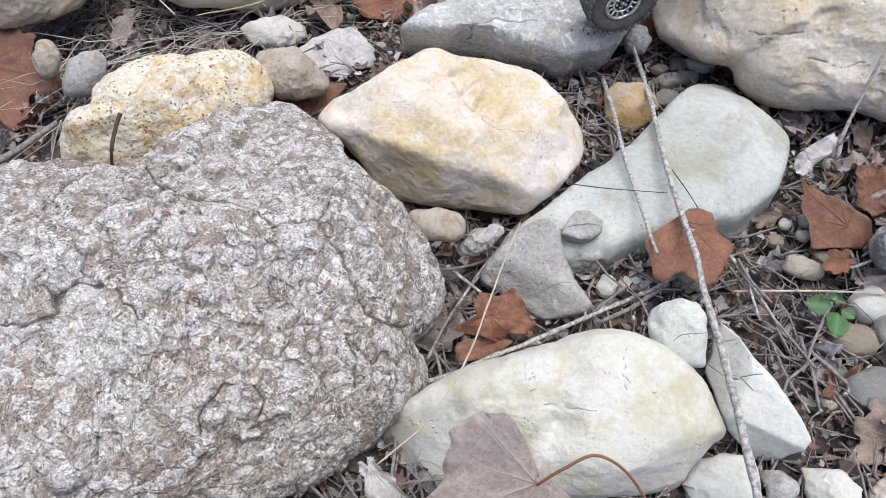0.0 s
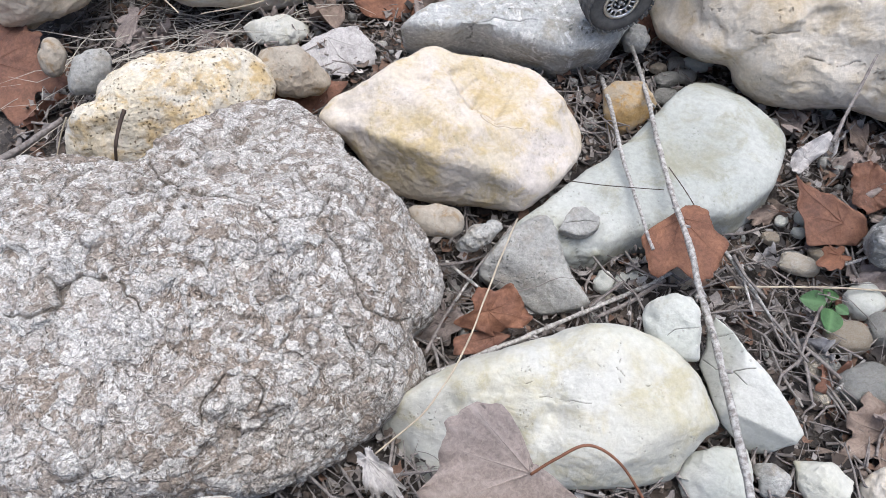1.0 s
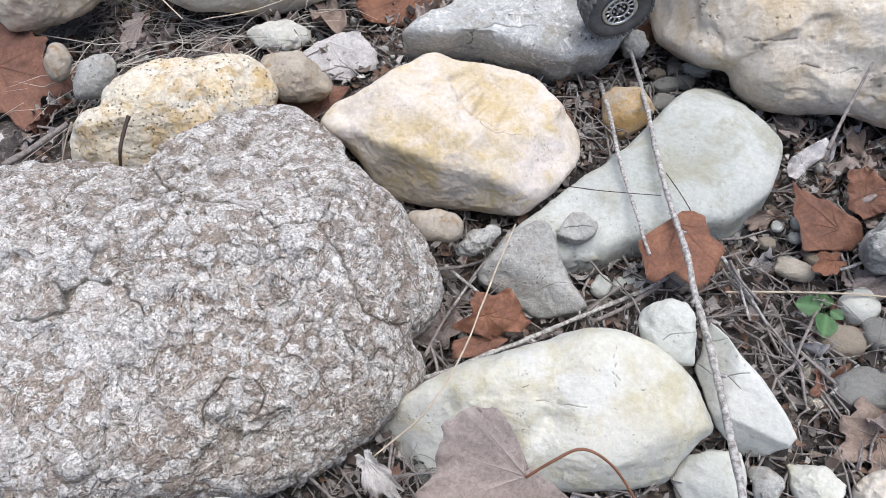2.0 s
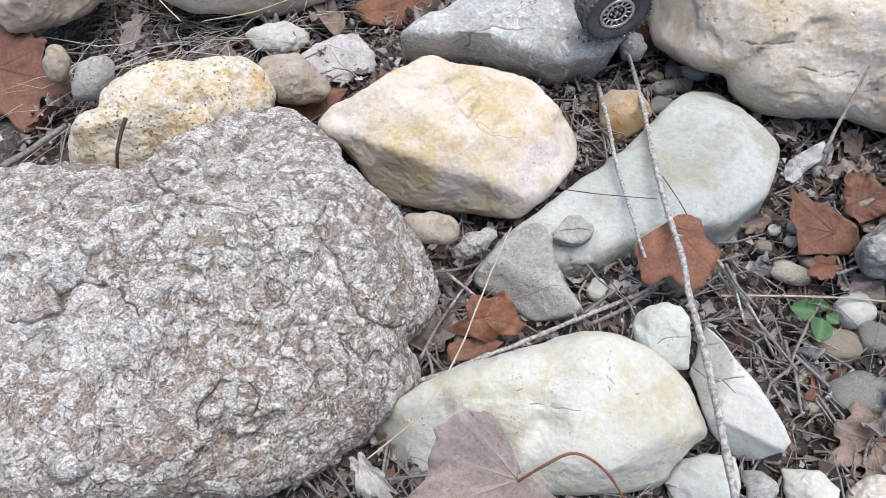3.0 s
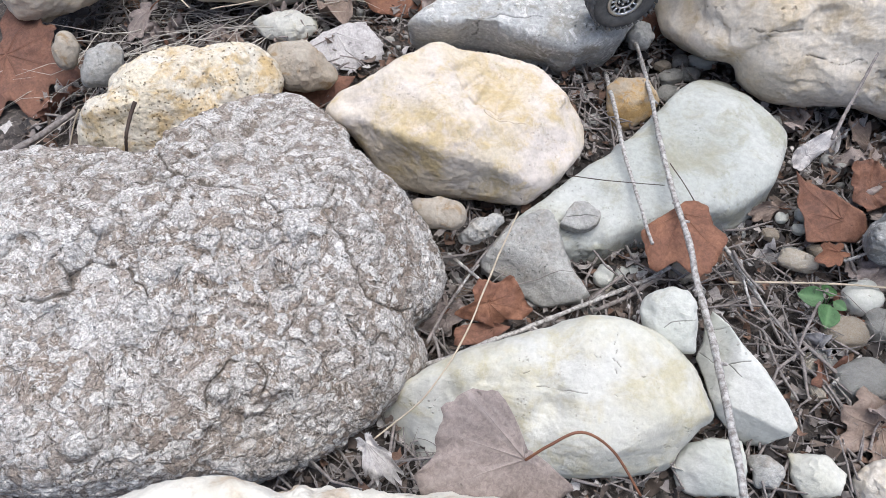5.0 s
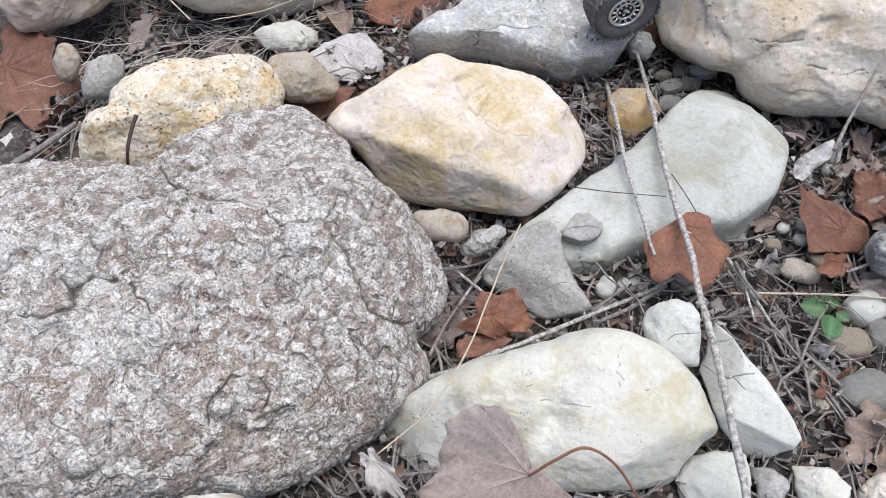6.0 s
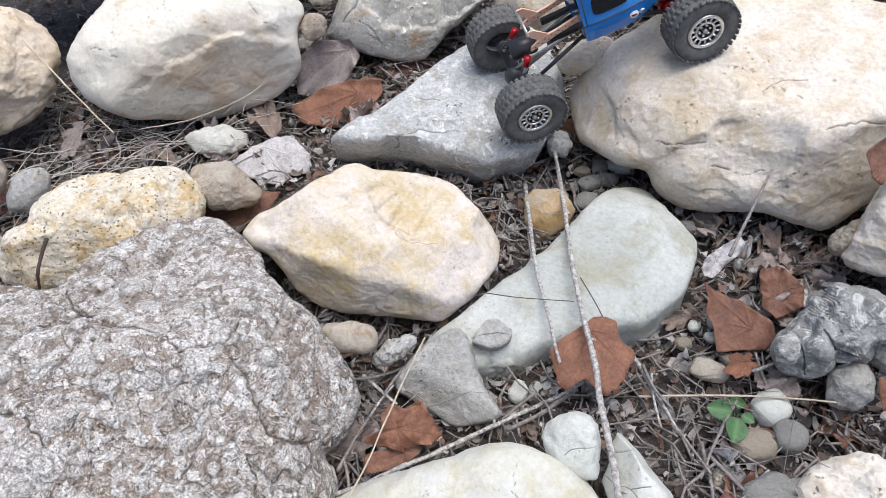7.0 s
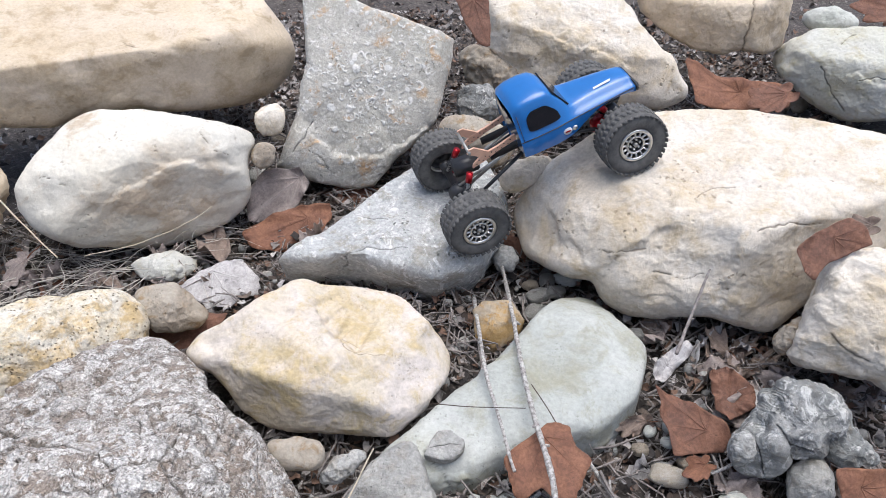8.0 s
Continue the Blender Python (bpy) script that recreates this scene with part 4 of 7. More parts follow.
rock("cream_boulder", "pale cream boulder with smooth rounded faces",
     (-0.384, 1.404, 0.259), (63, 21), [0.231, 0.253, 0.219, 0.185, 0.167, 0.154, 0.145, 0.141, 0.141, 0.144, 0.152, 0.157, 0.161, 0.164, 0.168, 0.179, 0.193, 0.212, 0.217, 0.210, 0.197, 0.180, 0.163, 0.147, 0.141, 0.139, 0.140, 0.145, 0.148, 0.154, 0.164, 0.175, 0.196, 0.215, 0.224, 0.221], 0.12, 0.14, M_CREAM, "boulder", power=3.8, sharp=30, n=100, rough=0.003, lump=0.008,
     planes=[(-0.0021, 0.046, 0.123, 0.1, -0.8), (-0.119, 0.021, 0.116, 0.45, 0.05), (0.073, 0.012, 0.122, -0.1, 0.65), (0.201, 0.0057, 0.094, -1, -0.1), (-0.046, -0.094, 0.068, 0, 1.3)],
     ledges=[(0.19, -0.0141, 0.064, 0.0182, 0.008, 0.05), (0.064, 0.0182, -0.031, -0.0165, 0.008, 0.05), (-0.031, -0.0165, -0.11, -0.051, 0.005, 0.04), (0.138, 0.065, 0.171, 0.0036, 0.004, 0.03)],
     lines=[(0.0012, (-0.157, 0.039), (-0.141, 0.035)), (0.0012, (-0.135, 0.02), (-0.127, 0.0126)), (0.001, (0.136, 0.068), (0.155, 0.027), (0.184, 0.0136))],
     bumps=[(0.087, -0.027, 0.056, -0.006), (0.0084, 0.041, 0.056, 0.005)],
     stains=[(0.075, -0.035, 0.101, 0.9), (-0.053, -0.039, 0.056, 0.7)], seed=122)
rock("sandy_boulder", "long sandy buff boulder with a bright top and dull side",
     (-0.618, 1.796, 0.409), (72, 21), [0.493, 0.461, 0.425, 0.358, 0.322, 0.299, 0.270, 0.251, 0.240, 0.238, 0.243, 0.256, 0.274, 0.303, 0.350, 0.427, 0.428, 0.429, 0.432, 0.397, 0.367, 0.277, 0.233, 0.208, 0.193, 0.184, 0.167, 0.157, 0.163, 0.177, 0.195, 0.221, 0.293, 0.401, 0.495, 0.528], 0.22, 0.24, M_SAND, "boulder", power=4, sharp=40, n=90, rough=0.004, lump=0.008,
     planes=[(0.151, -0.03, 0.216, 0, -1.7), (0.151, -0.038, 0.216, 0.03, 0.5), (0.345, -0.107, 0.193, -0.3, 0.6), (0.448, -0.055, 0.183, -0.9, -0.6)],
     ledges=[(0.24, -0.054, 0.137, -0.024, 0.004, 0.04)],
     lines=[(0.002, (0.13, -0.0139), (0.159, -0.026)), (0.0016, (0.286, -0.028), (0.299, -0.03))],
     bumps=[(0.252, -0.051, 0.039, 0.006), (0.368, -0.094, 0.039, -0.006)],
     stains=[(0.027, -0.083, 0.257, 0.6), (0.358, -0.121, 0.103, 0.7)], seed=129)
rock("shelly_slab", "upright grey slab of shelly stone",
     (0.090, 1.672, 0.326), (67, 3), [0.179, 0.190, 0.208, 0.230, 0.213, 0.191, 0.179, 0.174, 0.174, 0.177, 0.190, 0.217, 0.240, 0.266, 0.218, 0.182, 0.160, 0.147, 0.146, 0.147, 0.150, 0.157, 0.176, 0.214, 0.269, 0.257, 0.242, 0.233, 0.230, 0.226, 0.220, 0.188, 0.167, 0.162, 0.159, 0.161, 0.165, 0.169, 0.168, 0.172], 0.09, 0.13, M_SLAB, "boulder", angular=True, power=7, n=150, rough=0.002, sharp=34, shells=-420, lump=0.005,
     planes=[(-0, 0.027, 0.091, 0, -0.2), (-0.082, -0.153, 0.084, 0, 0.35), (0.177, 0.0048, 0.066, -1.2, 0)],
     ledges=[(0.136, -0.091, 0.051, -0.133, 0.008, 0.12), (0.051, -0.133, -0.03, -0.15, 0.008, 0.12), (-0.03, -0.15, -0.088, -0.14, 0.008, 0.12), (-0.088, -0.14, -0.142, -0.059, 0.008, 0.12)],
     lines=[(0.0016, (-0.145, -0.12), (-0.116, -0.142), (-0.103, -0.164)), (0.0014, (-0.131, -0.062), (-0.15, -0.09), (-0.179, -0.12)), (0.0012, (-0.128, -0.149), (-0.08, -0.181))],
     stains=[(-0.0123, -0.166, 0.02, 1), (0.04, 0.105, 0.0152, 0.9), (0.121, -0.0119, 0.0127, 0.9)], seed=136)
rock("buff_boulder", "buff limestone boulder behind the blue truck",
     (0.617, 1.860, 0.364), (71, -14), [0.192, 0.163, 0.153, 0.145, 0.139, 0.140, 0.149, 0.162, 0.162, 0.167, 0.177, 0.197, 0.236, 0.290, 0.304, 0.257, 0.228, 0.212, 0.200, 0.191, 0.175, 0.167, 0.159, 0.153, 0.155, 0.163, 0.175, 0.189, 0.220, 0.274, 0.302, 0.254], 0.13, 0.18, M_TAN, "boulder", power=4.5, sharp=30, n=84, rough=0.005, lump=0.008,
     planes=[(0.029, -0.007, 0.133, -0.1, -0.7), (-0.047, -0.025, 0.123, 0.15, 0.45), (0.19, -0.058, 0.125, -0.5, 0), (-0.188, 0.0082, 0.117, 0.9, 0.1)],
     ledges=[(0.125, -0.052, -0.023, -0.0046, 0.006, 0.05), (-0.023, -0.0046, -0.163, 0.039, 0.006, 0.05)],
     stains=[(-0.043, -0.08, 0.125, 0.8), (0.084, -0.0084, 0.069, 0.5)], seed=143)
rock("buff_boulder", "buff limestone boulder with a split corner",
     (1.029, 2.019, 0.382), (74, -23), [0.187, 0.186, 0.174, 0.154, 0.145, 0.142, 0.132, 0.122, 0.120, 0.120, 0.125, 0.136, 0.156, 0.166, 0.183, 0.218, 0.206, 0.182, 0.151, 0.133, 0.121, 0.118, 0.118, 0.114, 0.112, 0.116, 0.124, 0.124, 0.143, 0.181, 0.197, 0.190], 0.11, 0.14, M_SAND, "boulder", power=4.5, sharp=34, n=70, rough=0.004, lump=0.008,
     planes=[(-0.006, 0.0081, 0.114, 0, -1), (-0.033, -0.0059, 0.112, 0.1, 0.45), (0.103, -0.02, 0.108, -0.9, 0.1)],
     lines=[(0.003, (0.092, 0.029), (0.09, -0.035), (0.087, -0.101))],
     stains=[(0.153, -0.046, 0.075, 0.9), (-0.05, -0.067, 0.105, 0.5)], seed=150)
rock("pale_boulder", "pale grey weathered boulder with dark cracks",
     (1.386, 1.854, 0.252), (71, -34), [0.202, 0.207, 0.182, 0.169, 0.164, 0.140, 0.129, 0.125, 0.121, 0.118, 0.120, 0.125, 0.139, 0.161, 0.176, 0.202, 0.216, 0.196, 0.160, 0.145, 0.135, 0.126, 0.123, 0.120, 0.122, 0.123, 0.125, 0.131, 0.141, 0.163, 0.205, 0.201], 0.12, 0.15, M_CHALK, "boulder", power=3.8, n=84, rough=0.004, sharp=26, lump=0.01,
     planes=[(-0.029, 0.024, 0.123, 0, -0.9), (-0.051, 0.0085, 0.122, 0.1, 0.45), (-0.158, 0.0044, 0.104, 0.9, 0)],
     ledges=[(0.06, -0.0144, -0.022, -0.0005, 0.006, 0.05)],
     lines=[(0.0022, (-0.082, -0.0048), (-0.046, -0.063), (-0.0094, -0.093)), (0.0018, (-0.058, 0.066), (-0.032, 0.094)), (0.0016, (0.0081, -0.022), (0.067, -0.0002))],
     stains=[(-0.029, -0.075, 0.088, 0.5)], seed=157)
rock("pale_stone", "small pale stone on top of the bank",
     (1.394, 2.065, 0.323), (73, -31), [0.071, 0.050, 0.039, 0.040, 0.039, 0.053, 0.075, 0.061, 0.039, 0.033, 0.034, 0.048], 0.04, 0.06, M_SPLIT, n=36, rough=0.0016, seed=164)
rock("tan_stone", "tan and grey boulder beside the litter hollow",
     (0.904, 0.910, 0.219), (55, -40), [0.102, 0.101, 0.101, 0.106, 0.116, 0.118, 0.123, 0.129, 0.119, 0.117, 0.117, 0.119, 0.110, 0.096, 0.085, 0.080, 0.079, 0.083, 0.089, 0.098, 0.116, 0.122, 0.104, 0.094, 0.091, 0.089, 0.089, 0.098, 0.120, 0.115, 0.108, 0.106], 0.12, 0.15, M_TAN, "boulder", power=4.4, sharp=30, n=84, rough=0.004, lump=0.008,
     planes=[(-0, 0.046, 0.121, 0.05, -0.3), (-0.033, -0.042, 0.118, 0.5, 0.2), (0.03, -0.04, 0.12, 0, 0.8), (-0.021, 0.095, 0.104, 0, -1.4)],
     lines=[(0.002, (-0.027, -0.038), (-0, -0.048), (0.025, -0.051))],
     stains=[(-0.0153, -0.051, 0.036, 1), (0.034, -0.0108, 0.054, 0.5)], seed=171)
rock("knobbly_stone", "dark blue-grey knobbly weathered stone",
     (0.720, 0.745, 0.165), (47, -37), [0.066, 0.074, 0.079, 0.088, 0.088, 0.085, 0.078, 0.074, 0.070, 0.068, 0.066, 0.057, 0.053, 0.050, 0.046, 0.046, 0.049, 0.052, 0.059, 0.068, 0.086, 0.097, 0.095, 0.084, 0.077, 0.058, 0.040, 0.041, 0.044, 0.049, 0.054, 0.060], 0.07, 0.09, M_BLUEGREY, "boulder", facets=5, power=3.2, n=110, rough=0.003, lump=0.03, steps=0.006, sharp=30,
     ledges=[(0.0165, -0.04, -0.0084, 0.0088, 0.012, 0.03), (-0.0084, 0.0088, -0.041, 0.04, 0.01, 0.03), (-0.025, -0.077, -0.046, -0.034, 0.008, 0.02), (0.047, -0.0098, 0.0189, 0.054, 0.012, 0.05)],
     lines=[(0.002, (-0.0164, -0.0039), (0.0105, -0.024), (0.042, -0.0197)), (0.0018, (-0.042, -0.033), (-0.025, -0.049), (-0.0092, -0.078))],
     bumps=[(-0.0068, -0.032, 0.022, 0.016), (-0.039, -0.056, 0.022, 0.012), (0.0032, 0.03, 0.03, 0.012), (-0.039, 0.031, 0.0166, 0.008), (0.044, 0.038, 0.025, -0.012), (-0.034, -0.0125, 0.0133, -0.01)], seed=178)
rock("knobbly_stone", "small light-streaked blue-grey knobbly stone",
     (0.793, 0.707, 0.159), (47, -42), [0.038, 0.030, 0.024, 0.023, 0.025, 0.032, 0.035, 0.038, 0.033, 0.029, 0.029, 0.027, 0.030, 0.028, 0.030, 0.033], 0.04, 0.06, M_BLUEGREY, facets=10, power=3.0, n=50, rough=0.002, lump=0.05, steps=0.005, sharp=30, seed=185)
rock("knobbly_stone", "rounded buff-grey knobbly stone below a larger one",
     (0.737, 0.679, 0.114), (44, -40), [0.033, 0.030, 0.034, 0.037, 0.039, 0.035, 0.036, 0.035, 0.033, 0.032, 0.034, 0.040, 0.038, 0.035, 0.034, 0.031], 0.04, 0.06, M_DULL, facets=8, power=2.8, n=50, rough=0.0015, lump=0.04, seed=192)
rock("knobbly_stone", "small speckled blue-grey stone",
     (0.639, 0.712, 0.162), (45, -34), [0.019, 0.018, 0.020, 0.024, 0.027, 0.024, 0.020, 0.019, 0.019, 0.020, 0.028, 0.025, 0.020, 0.019], 0.03, 0.05, M_BLUEGREY, facets=8, power=2.8, n=40, rough=0.0015, lump=0.04, seed=199)
rock("buff_boulder", "buff boulder low beside the gravel",
     (0.701, 0.480, 0.074), (39, -50), [0.076, 0.077, 0.077, 0.078, 0.099, 0.093, 0.097, 0.094, 0.093, 0.090, 0.078, 0.077, 0.090, 0.099, 0.092, 0.093], 0.07, 0.09, M_TAN, "boulder", facets=12, power=3.0, n=48, rough=0.004, seed=206)
rock("brown_pebble", "oval brown pebble wedged between boulders",
     (-0.007, 0.736, 0.177), (42, 2), [0.039, 0.034, 0.025, 0.024, 0.025, 0.029, 0.045, 0.040, 0.030, 0.027, 0.024, 0.025, 0.032, 0.039], 0.022, 0.025, M_BROWN, n=32, rough=0.0004, power=2.3, seed=213)
rock("grey_stone", "dull grey stone half under a boulder",
     (0.054, 0.731, 0.150), (41, -2), [0.021, 0.039, 0.022, 0.016, 0.018, 0.017, 0.020, 0.037, 0.029, 0.019, 0.016, 0.016], 0.018, 0.03, M_DULL, facets=8, n=30, rough=0.002, seed=220)
rock("white_stone", "small bright white angular stone",
     (-0.324, 1.277, 0.129), (54, 20), [0.065, 0.044, 0.038, 0.036, 0.032, 0.031, 0.033, 0.040, 0.049, 0.063, 0.054, 0.045, 0.034, 0.031, 0.031, 0.033, 0.034, 0.038, 0.049, 0.062], 0.03, 0.035, M_CHALK, angular=True, facets=12, n=40, rough=0.0016, power=3, sharp=20, cuts=[(80, 30, 0.026)], seed=227)
rock("brown_stone", "brown-grey stone behind the pitted stone",
     (-0.256, 1.066, 0.191), (51, 21), [0.046, 0.042, 0.042, 0.045, 0.045, 0.052, 0.065, 0.057, 0.049, 0.043, 0.045, 0.042, 0.045, 0.049, 0.062, 0.067], 0.035, 0.06, M_BROWN, facets=6, power=2.8, n=44, rough=0.0016, seed=234)
rock("ochre_stone", "small grey stone with an orange-brown end",
     (0.315, 1.024, 0.151), (47, -10), [0.047, 0.052, 0.047, 0.046, 0.050, 0.049, 0.044, 0.044, 0.048, 0.047, 0.049, 0.042, 0.039, 0.039, 0.041, 0.044, 0.055, 0.062, 0.050, 0.041, 0.038, 0.039, 0.041, 0.044], 0.02, 0.05, M_OCHRE, angular=True, facets=8, n=40, rough=0.0008, power=4, seed=241)
rock("front_boulder", "long pale cream boulder in front of the fossil boulder",
     (-0.094, 0.223, 0.277), (21, 23), [0.104, 0.076, 0.061, 0.053, 0.047, 0.044, 0.043, 0.043, 0.044, 0.046, 0.046, 0.049, 0.062, 0.062, 0.076, 0.130, 0.170, 0.216, 0.197, 0.156, 0.122, 0.093, 0.074, 0.070, 0.063, 0.054, 0.052, 0.051, 0.051, 0.050, 0.050, 0.054, 0.063, 0.072, 0.086, 0.101, 0.129, 0.194, 0.267, 0.167], 0.05, 0.09, M_CREAM, "boulder", power=3.0, n=80, rough=0.004, seed=248)
rock("brown_boulder", "brown-grey boulder beside dry grass",
     (-0.754, 1.326, 0.263), (62, 34), [0.134, 0.140, 0.139, 0.122, 0.116, 0.106, 0.091, 0.102, 0.116, 0.129, 0.147, 0.126, 0.115, 0.112, 0.114, 0.123], 0.11, 0.13, M_SAND, "boulder", facets=8, n=56, rough=0.006, cuts=[(90, 45, 0.11)], seed=255)
rock("brown_stone", "brown-grey rounded stone in the dry grass",
     (-0.676, 1.096, 0.198), (58, 32), [0.024, 0.026, 0.033, 0.031, 0.022, 0.023, 0.023, 0.027, 0.033, 0.032, 0.023, 0.022], 0.03, 0.04, M_BROWN, facets=6, n=30, rough=0.0008, seed=262)
rock("brown_stone", "brown-grey flattened stone in the dry grass",
     (-0.603, 1.061, 0.193), (57, 30), [0.038, 0.047, 0.040, 0.032, 0.032, 0.029, 0.035, 0.046, 0.038, 0.035, 0.029, 0.031], 0.03, 0.04, M_DULL, facets=6, n=30, rough=0.0008, seed=269)
rock("pink_stone", "small pinkish cream stone between boulders",
     (-0.116, 1.531, 0.325), (65, 10), [0.032, 0.037, 0.039, 0.033, 0.032, 0.035, 0.034, 0.035, 0.038, 0.034, 0.035, 0.030], 0.025, 0.03, M_TAN, angular=True, facets=10, power=3.4, n=30, rough=0.0008, seed=276)
rock("brown_stone", "small brownish rounded stone between boulders",
     (-0.127, 1.451, 0.283), (63, 11), [0.024, 0.029, 0.027, 0.026, 0.026, 0.025, 0.026, 0.028, 0.030, 0.026, 0.025, 0.025], 0.022, 0.03, M_BROWN, facets=10, power=3.2, n=30, rough=0.0008, seed=283)
rock("dark_layered_stone", "dark grey layered stone behind the truck",
     (0.351, 1.661, 0.287), (66, -7), [0.050, 0.043, 0.047, 0.043, 0.048, 0.050, 0.048, 0.049, 0.048, 0.041, 0.043, 0.061], 0.04, 0.06, M_BLUEGREY, facets=10, n=40, rough=0.0024, steps=0.008, seed=290)
rock("brown_boulder", "shaded brown-grey boulder behind the truck",
     (0.416, 1.837, 0.292), (68, -8), [0.085, 0.050, 0.045, 0.041, 0.051, 0.081, 0.104, 0.083, 0.069, 0.051, 0.049, 0.052, 0.071, 0.115], 0.07, 0.1, M_BROWN, "boulder", facets=8, n=40, rough=0.005, seed=297)
# buff stone given the brown material, painting in the gap's shade
rock("brown_stone", "buff stone, coloured brown, under the truck's tail",
     (0.332, 1.531, 0.259), (63, -7), [0.083, 0.065, 0.048, 0.050, 0.063, 0.087, 0.083, 0.065, 0.052, 0.051, 0.069, 0.087], 0.05, 0.07, M_BROWN, facets=10, n=40, rough=0.0016, seed=304)
rock("buff_stone", "buff stone wedged below the truck",
     (0.398, 1.288, 0.307), (61, -11), [0.040, 0.059, 0.041, 0.029, 0.029, 0.037, 0.044, 0.051, 0.043, 0.032, 0.027, 0.030], 0.035, 0.05, M_TAN, facets=10, n=40, rough=0.0012, seed=311)
rock("grey_stone", "grey stone in the gap between two boulders",
     (0.357, 1.207, 0.164), (52, -11), [0.026, 0.022, 0.026, 0.025, 0.030, 0.024, 0.025, 0.024, 0.029, 0.025, 0.029, 0.024], 0.03, 0.05, M_DULL, facets=8, n=32, rough=0.0008, seed=318)
rock("brown_stone", "shaded brown stone under the tan boulder",
     (0.793, 0.907, 0.196), (53, -35), [0.023, 0.023, 0.036, 0.032, 0.023, 0.021, 0.024, 0.030, 0.036, 0.030, 0.024, 0.028], 0.03, 0.05, M_BROWN, facets=6, n=32, rough=0.002, seed=325)


# ---- leaves, twigs, pebbles and litter ----
def part(name, data, mat, parent, label=""):
    """Links a bmesh or a mesh as one part under a thing or a part."""
    if isinstance(data, bmesh.types.BMesh):
        me = bpy.data.meshes.new(name)
        data.to_mesh(me)
        data.free()
        me.materials.append(mat)
        me.polygons.foreach_set("use_smooth", np.ones(len(me.polygons), bool))
    else:
        me = data
    ob = new(name, me)
    ob.parent = parent
    if label:
        ob["label"] = label
    return ob


def sweep(path, radii, sides=7, seed=0, wobble=0.0):
    """Verts and quads of a round rod along a path."""
    pts = [Vector(p) for p in path]
    verts, faces = [], []
    rng = random.Random(seed)
    side = Vector((0.3, 0.2, 1)).cross(pts[-1] - pts[0]).normalized()
    for i, p in enumerate(pts):
        way = (pts[min(i + 1, len(pts) - 1)] - pts[max(i - 1, 0)]).normalized()
        side = (side - way * side.dot(way)).normalized()
        up = way.cross(side)
        for k in range(sides):
            a = 2 * math.pi * k / sides
            r = radii[i] * (1 + wobble * (rng.random() - 0.5))
            verts.append(p + (side * math.cos(a) + up * math.sin(a)) * r)
    for i in range(len(pts) - 1):
        for k in range(sides):
            a, b = i * sides + k, i * sides + (k + 1) % sides
            faces.append((a, b, b + sides, a + sides))
    faces.append(tuple(range(sides))[::-1])
    faces.append(tuple(range((len(pts) - 1) * sides, len(pts) * sides)))
    return verts, faces


def smooth_path(points, steps, seed=0, wander=0.0):
    """A flowing line through a few places."""
    pts = [Vector(p) for p in points]
    out = []
    for i in range(len(pts) - 1):
        p0, p1, p2, p3 = pts[max(i - 1, 0)], pts[i], pts[i + 1], pts[min(i + 2, len(pts) - 1)]
        for s in range(steps):
            f = s / steps
            out.append(p1 + 0.5 * f * (p2 - p0 + f * (2 * p0 - 5 * p1 + 4 * p2 - p3 + f * (3 * (p1 - p2) + p3 - p0))))
    out.append(pts[-1])
    if wander:
        out = [p + noise.noise_vector(p * 22 + Vector((seed, 0, 0))) * wander for p in out]
    return out


def twig(name, label, points, thick, thin, mat, seed=0, wander=0.002, category="twig", knots=0):
    path = smooth_path(points, 8, seed, wander)
    n = len(path)
    radii = [thick + (thin - thick) * i / (n - 1) for i in range(n)]
    rng = random.Random(seed)
    radii = [r * rng.uniform(0.88, 1.14) for r in radii]
    origin = path[0].copy()
    verts, faces = sweep([p - origin for p in path], radii, 8, seed, 0.16)
    root = new(name, None)
    root.location = origin
    part("stick", mesh_of("stick", verts, faces, mat), mat, root)
    for k in range(knots):
        i = rng.randrange(3, n - 3)
        way = (path[i + 1] - path[i]).normalized()
        out = way.orthogonal()
        out.rotate(Matrix.Rotation(rng.uniform(0, 6.28), 3, way))
        tip = path[i] + (out + way * 0.6).normalized() * rng.uniform(1.8, 3.5) * radii[i]
        v, f = sweep([path[i] - origin, tip - origin], [radii[i] * 0.75, radii[i] * 0.4], 6)
        part("bud_knot", mesh_of("bud_knot", v, f, mat), mat, root)
    return tagged(root, label, category)


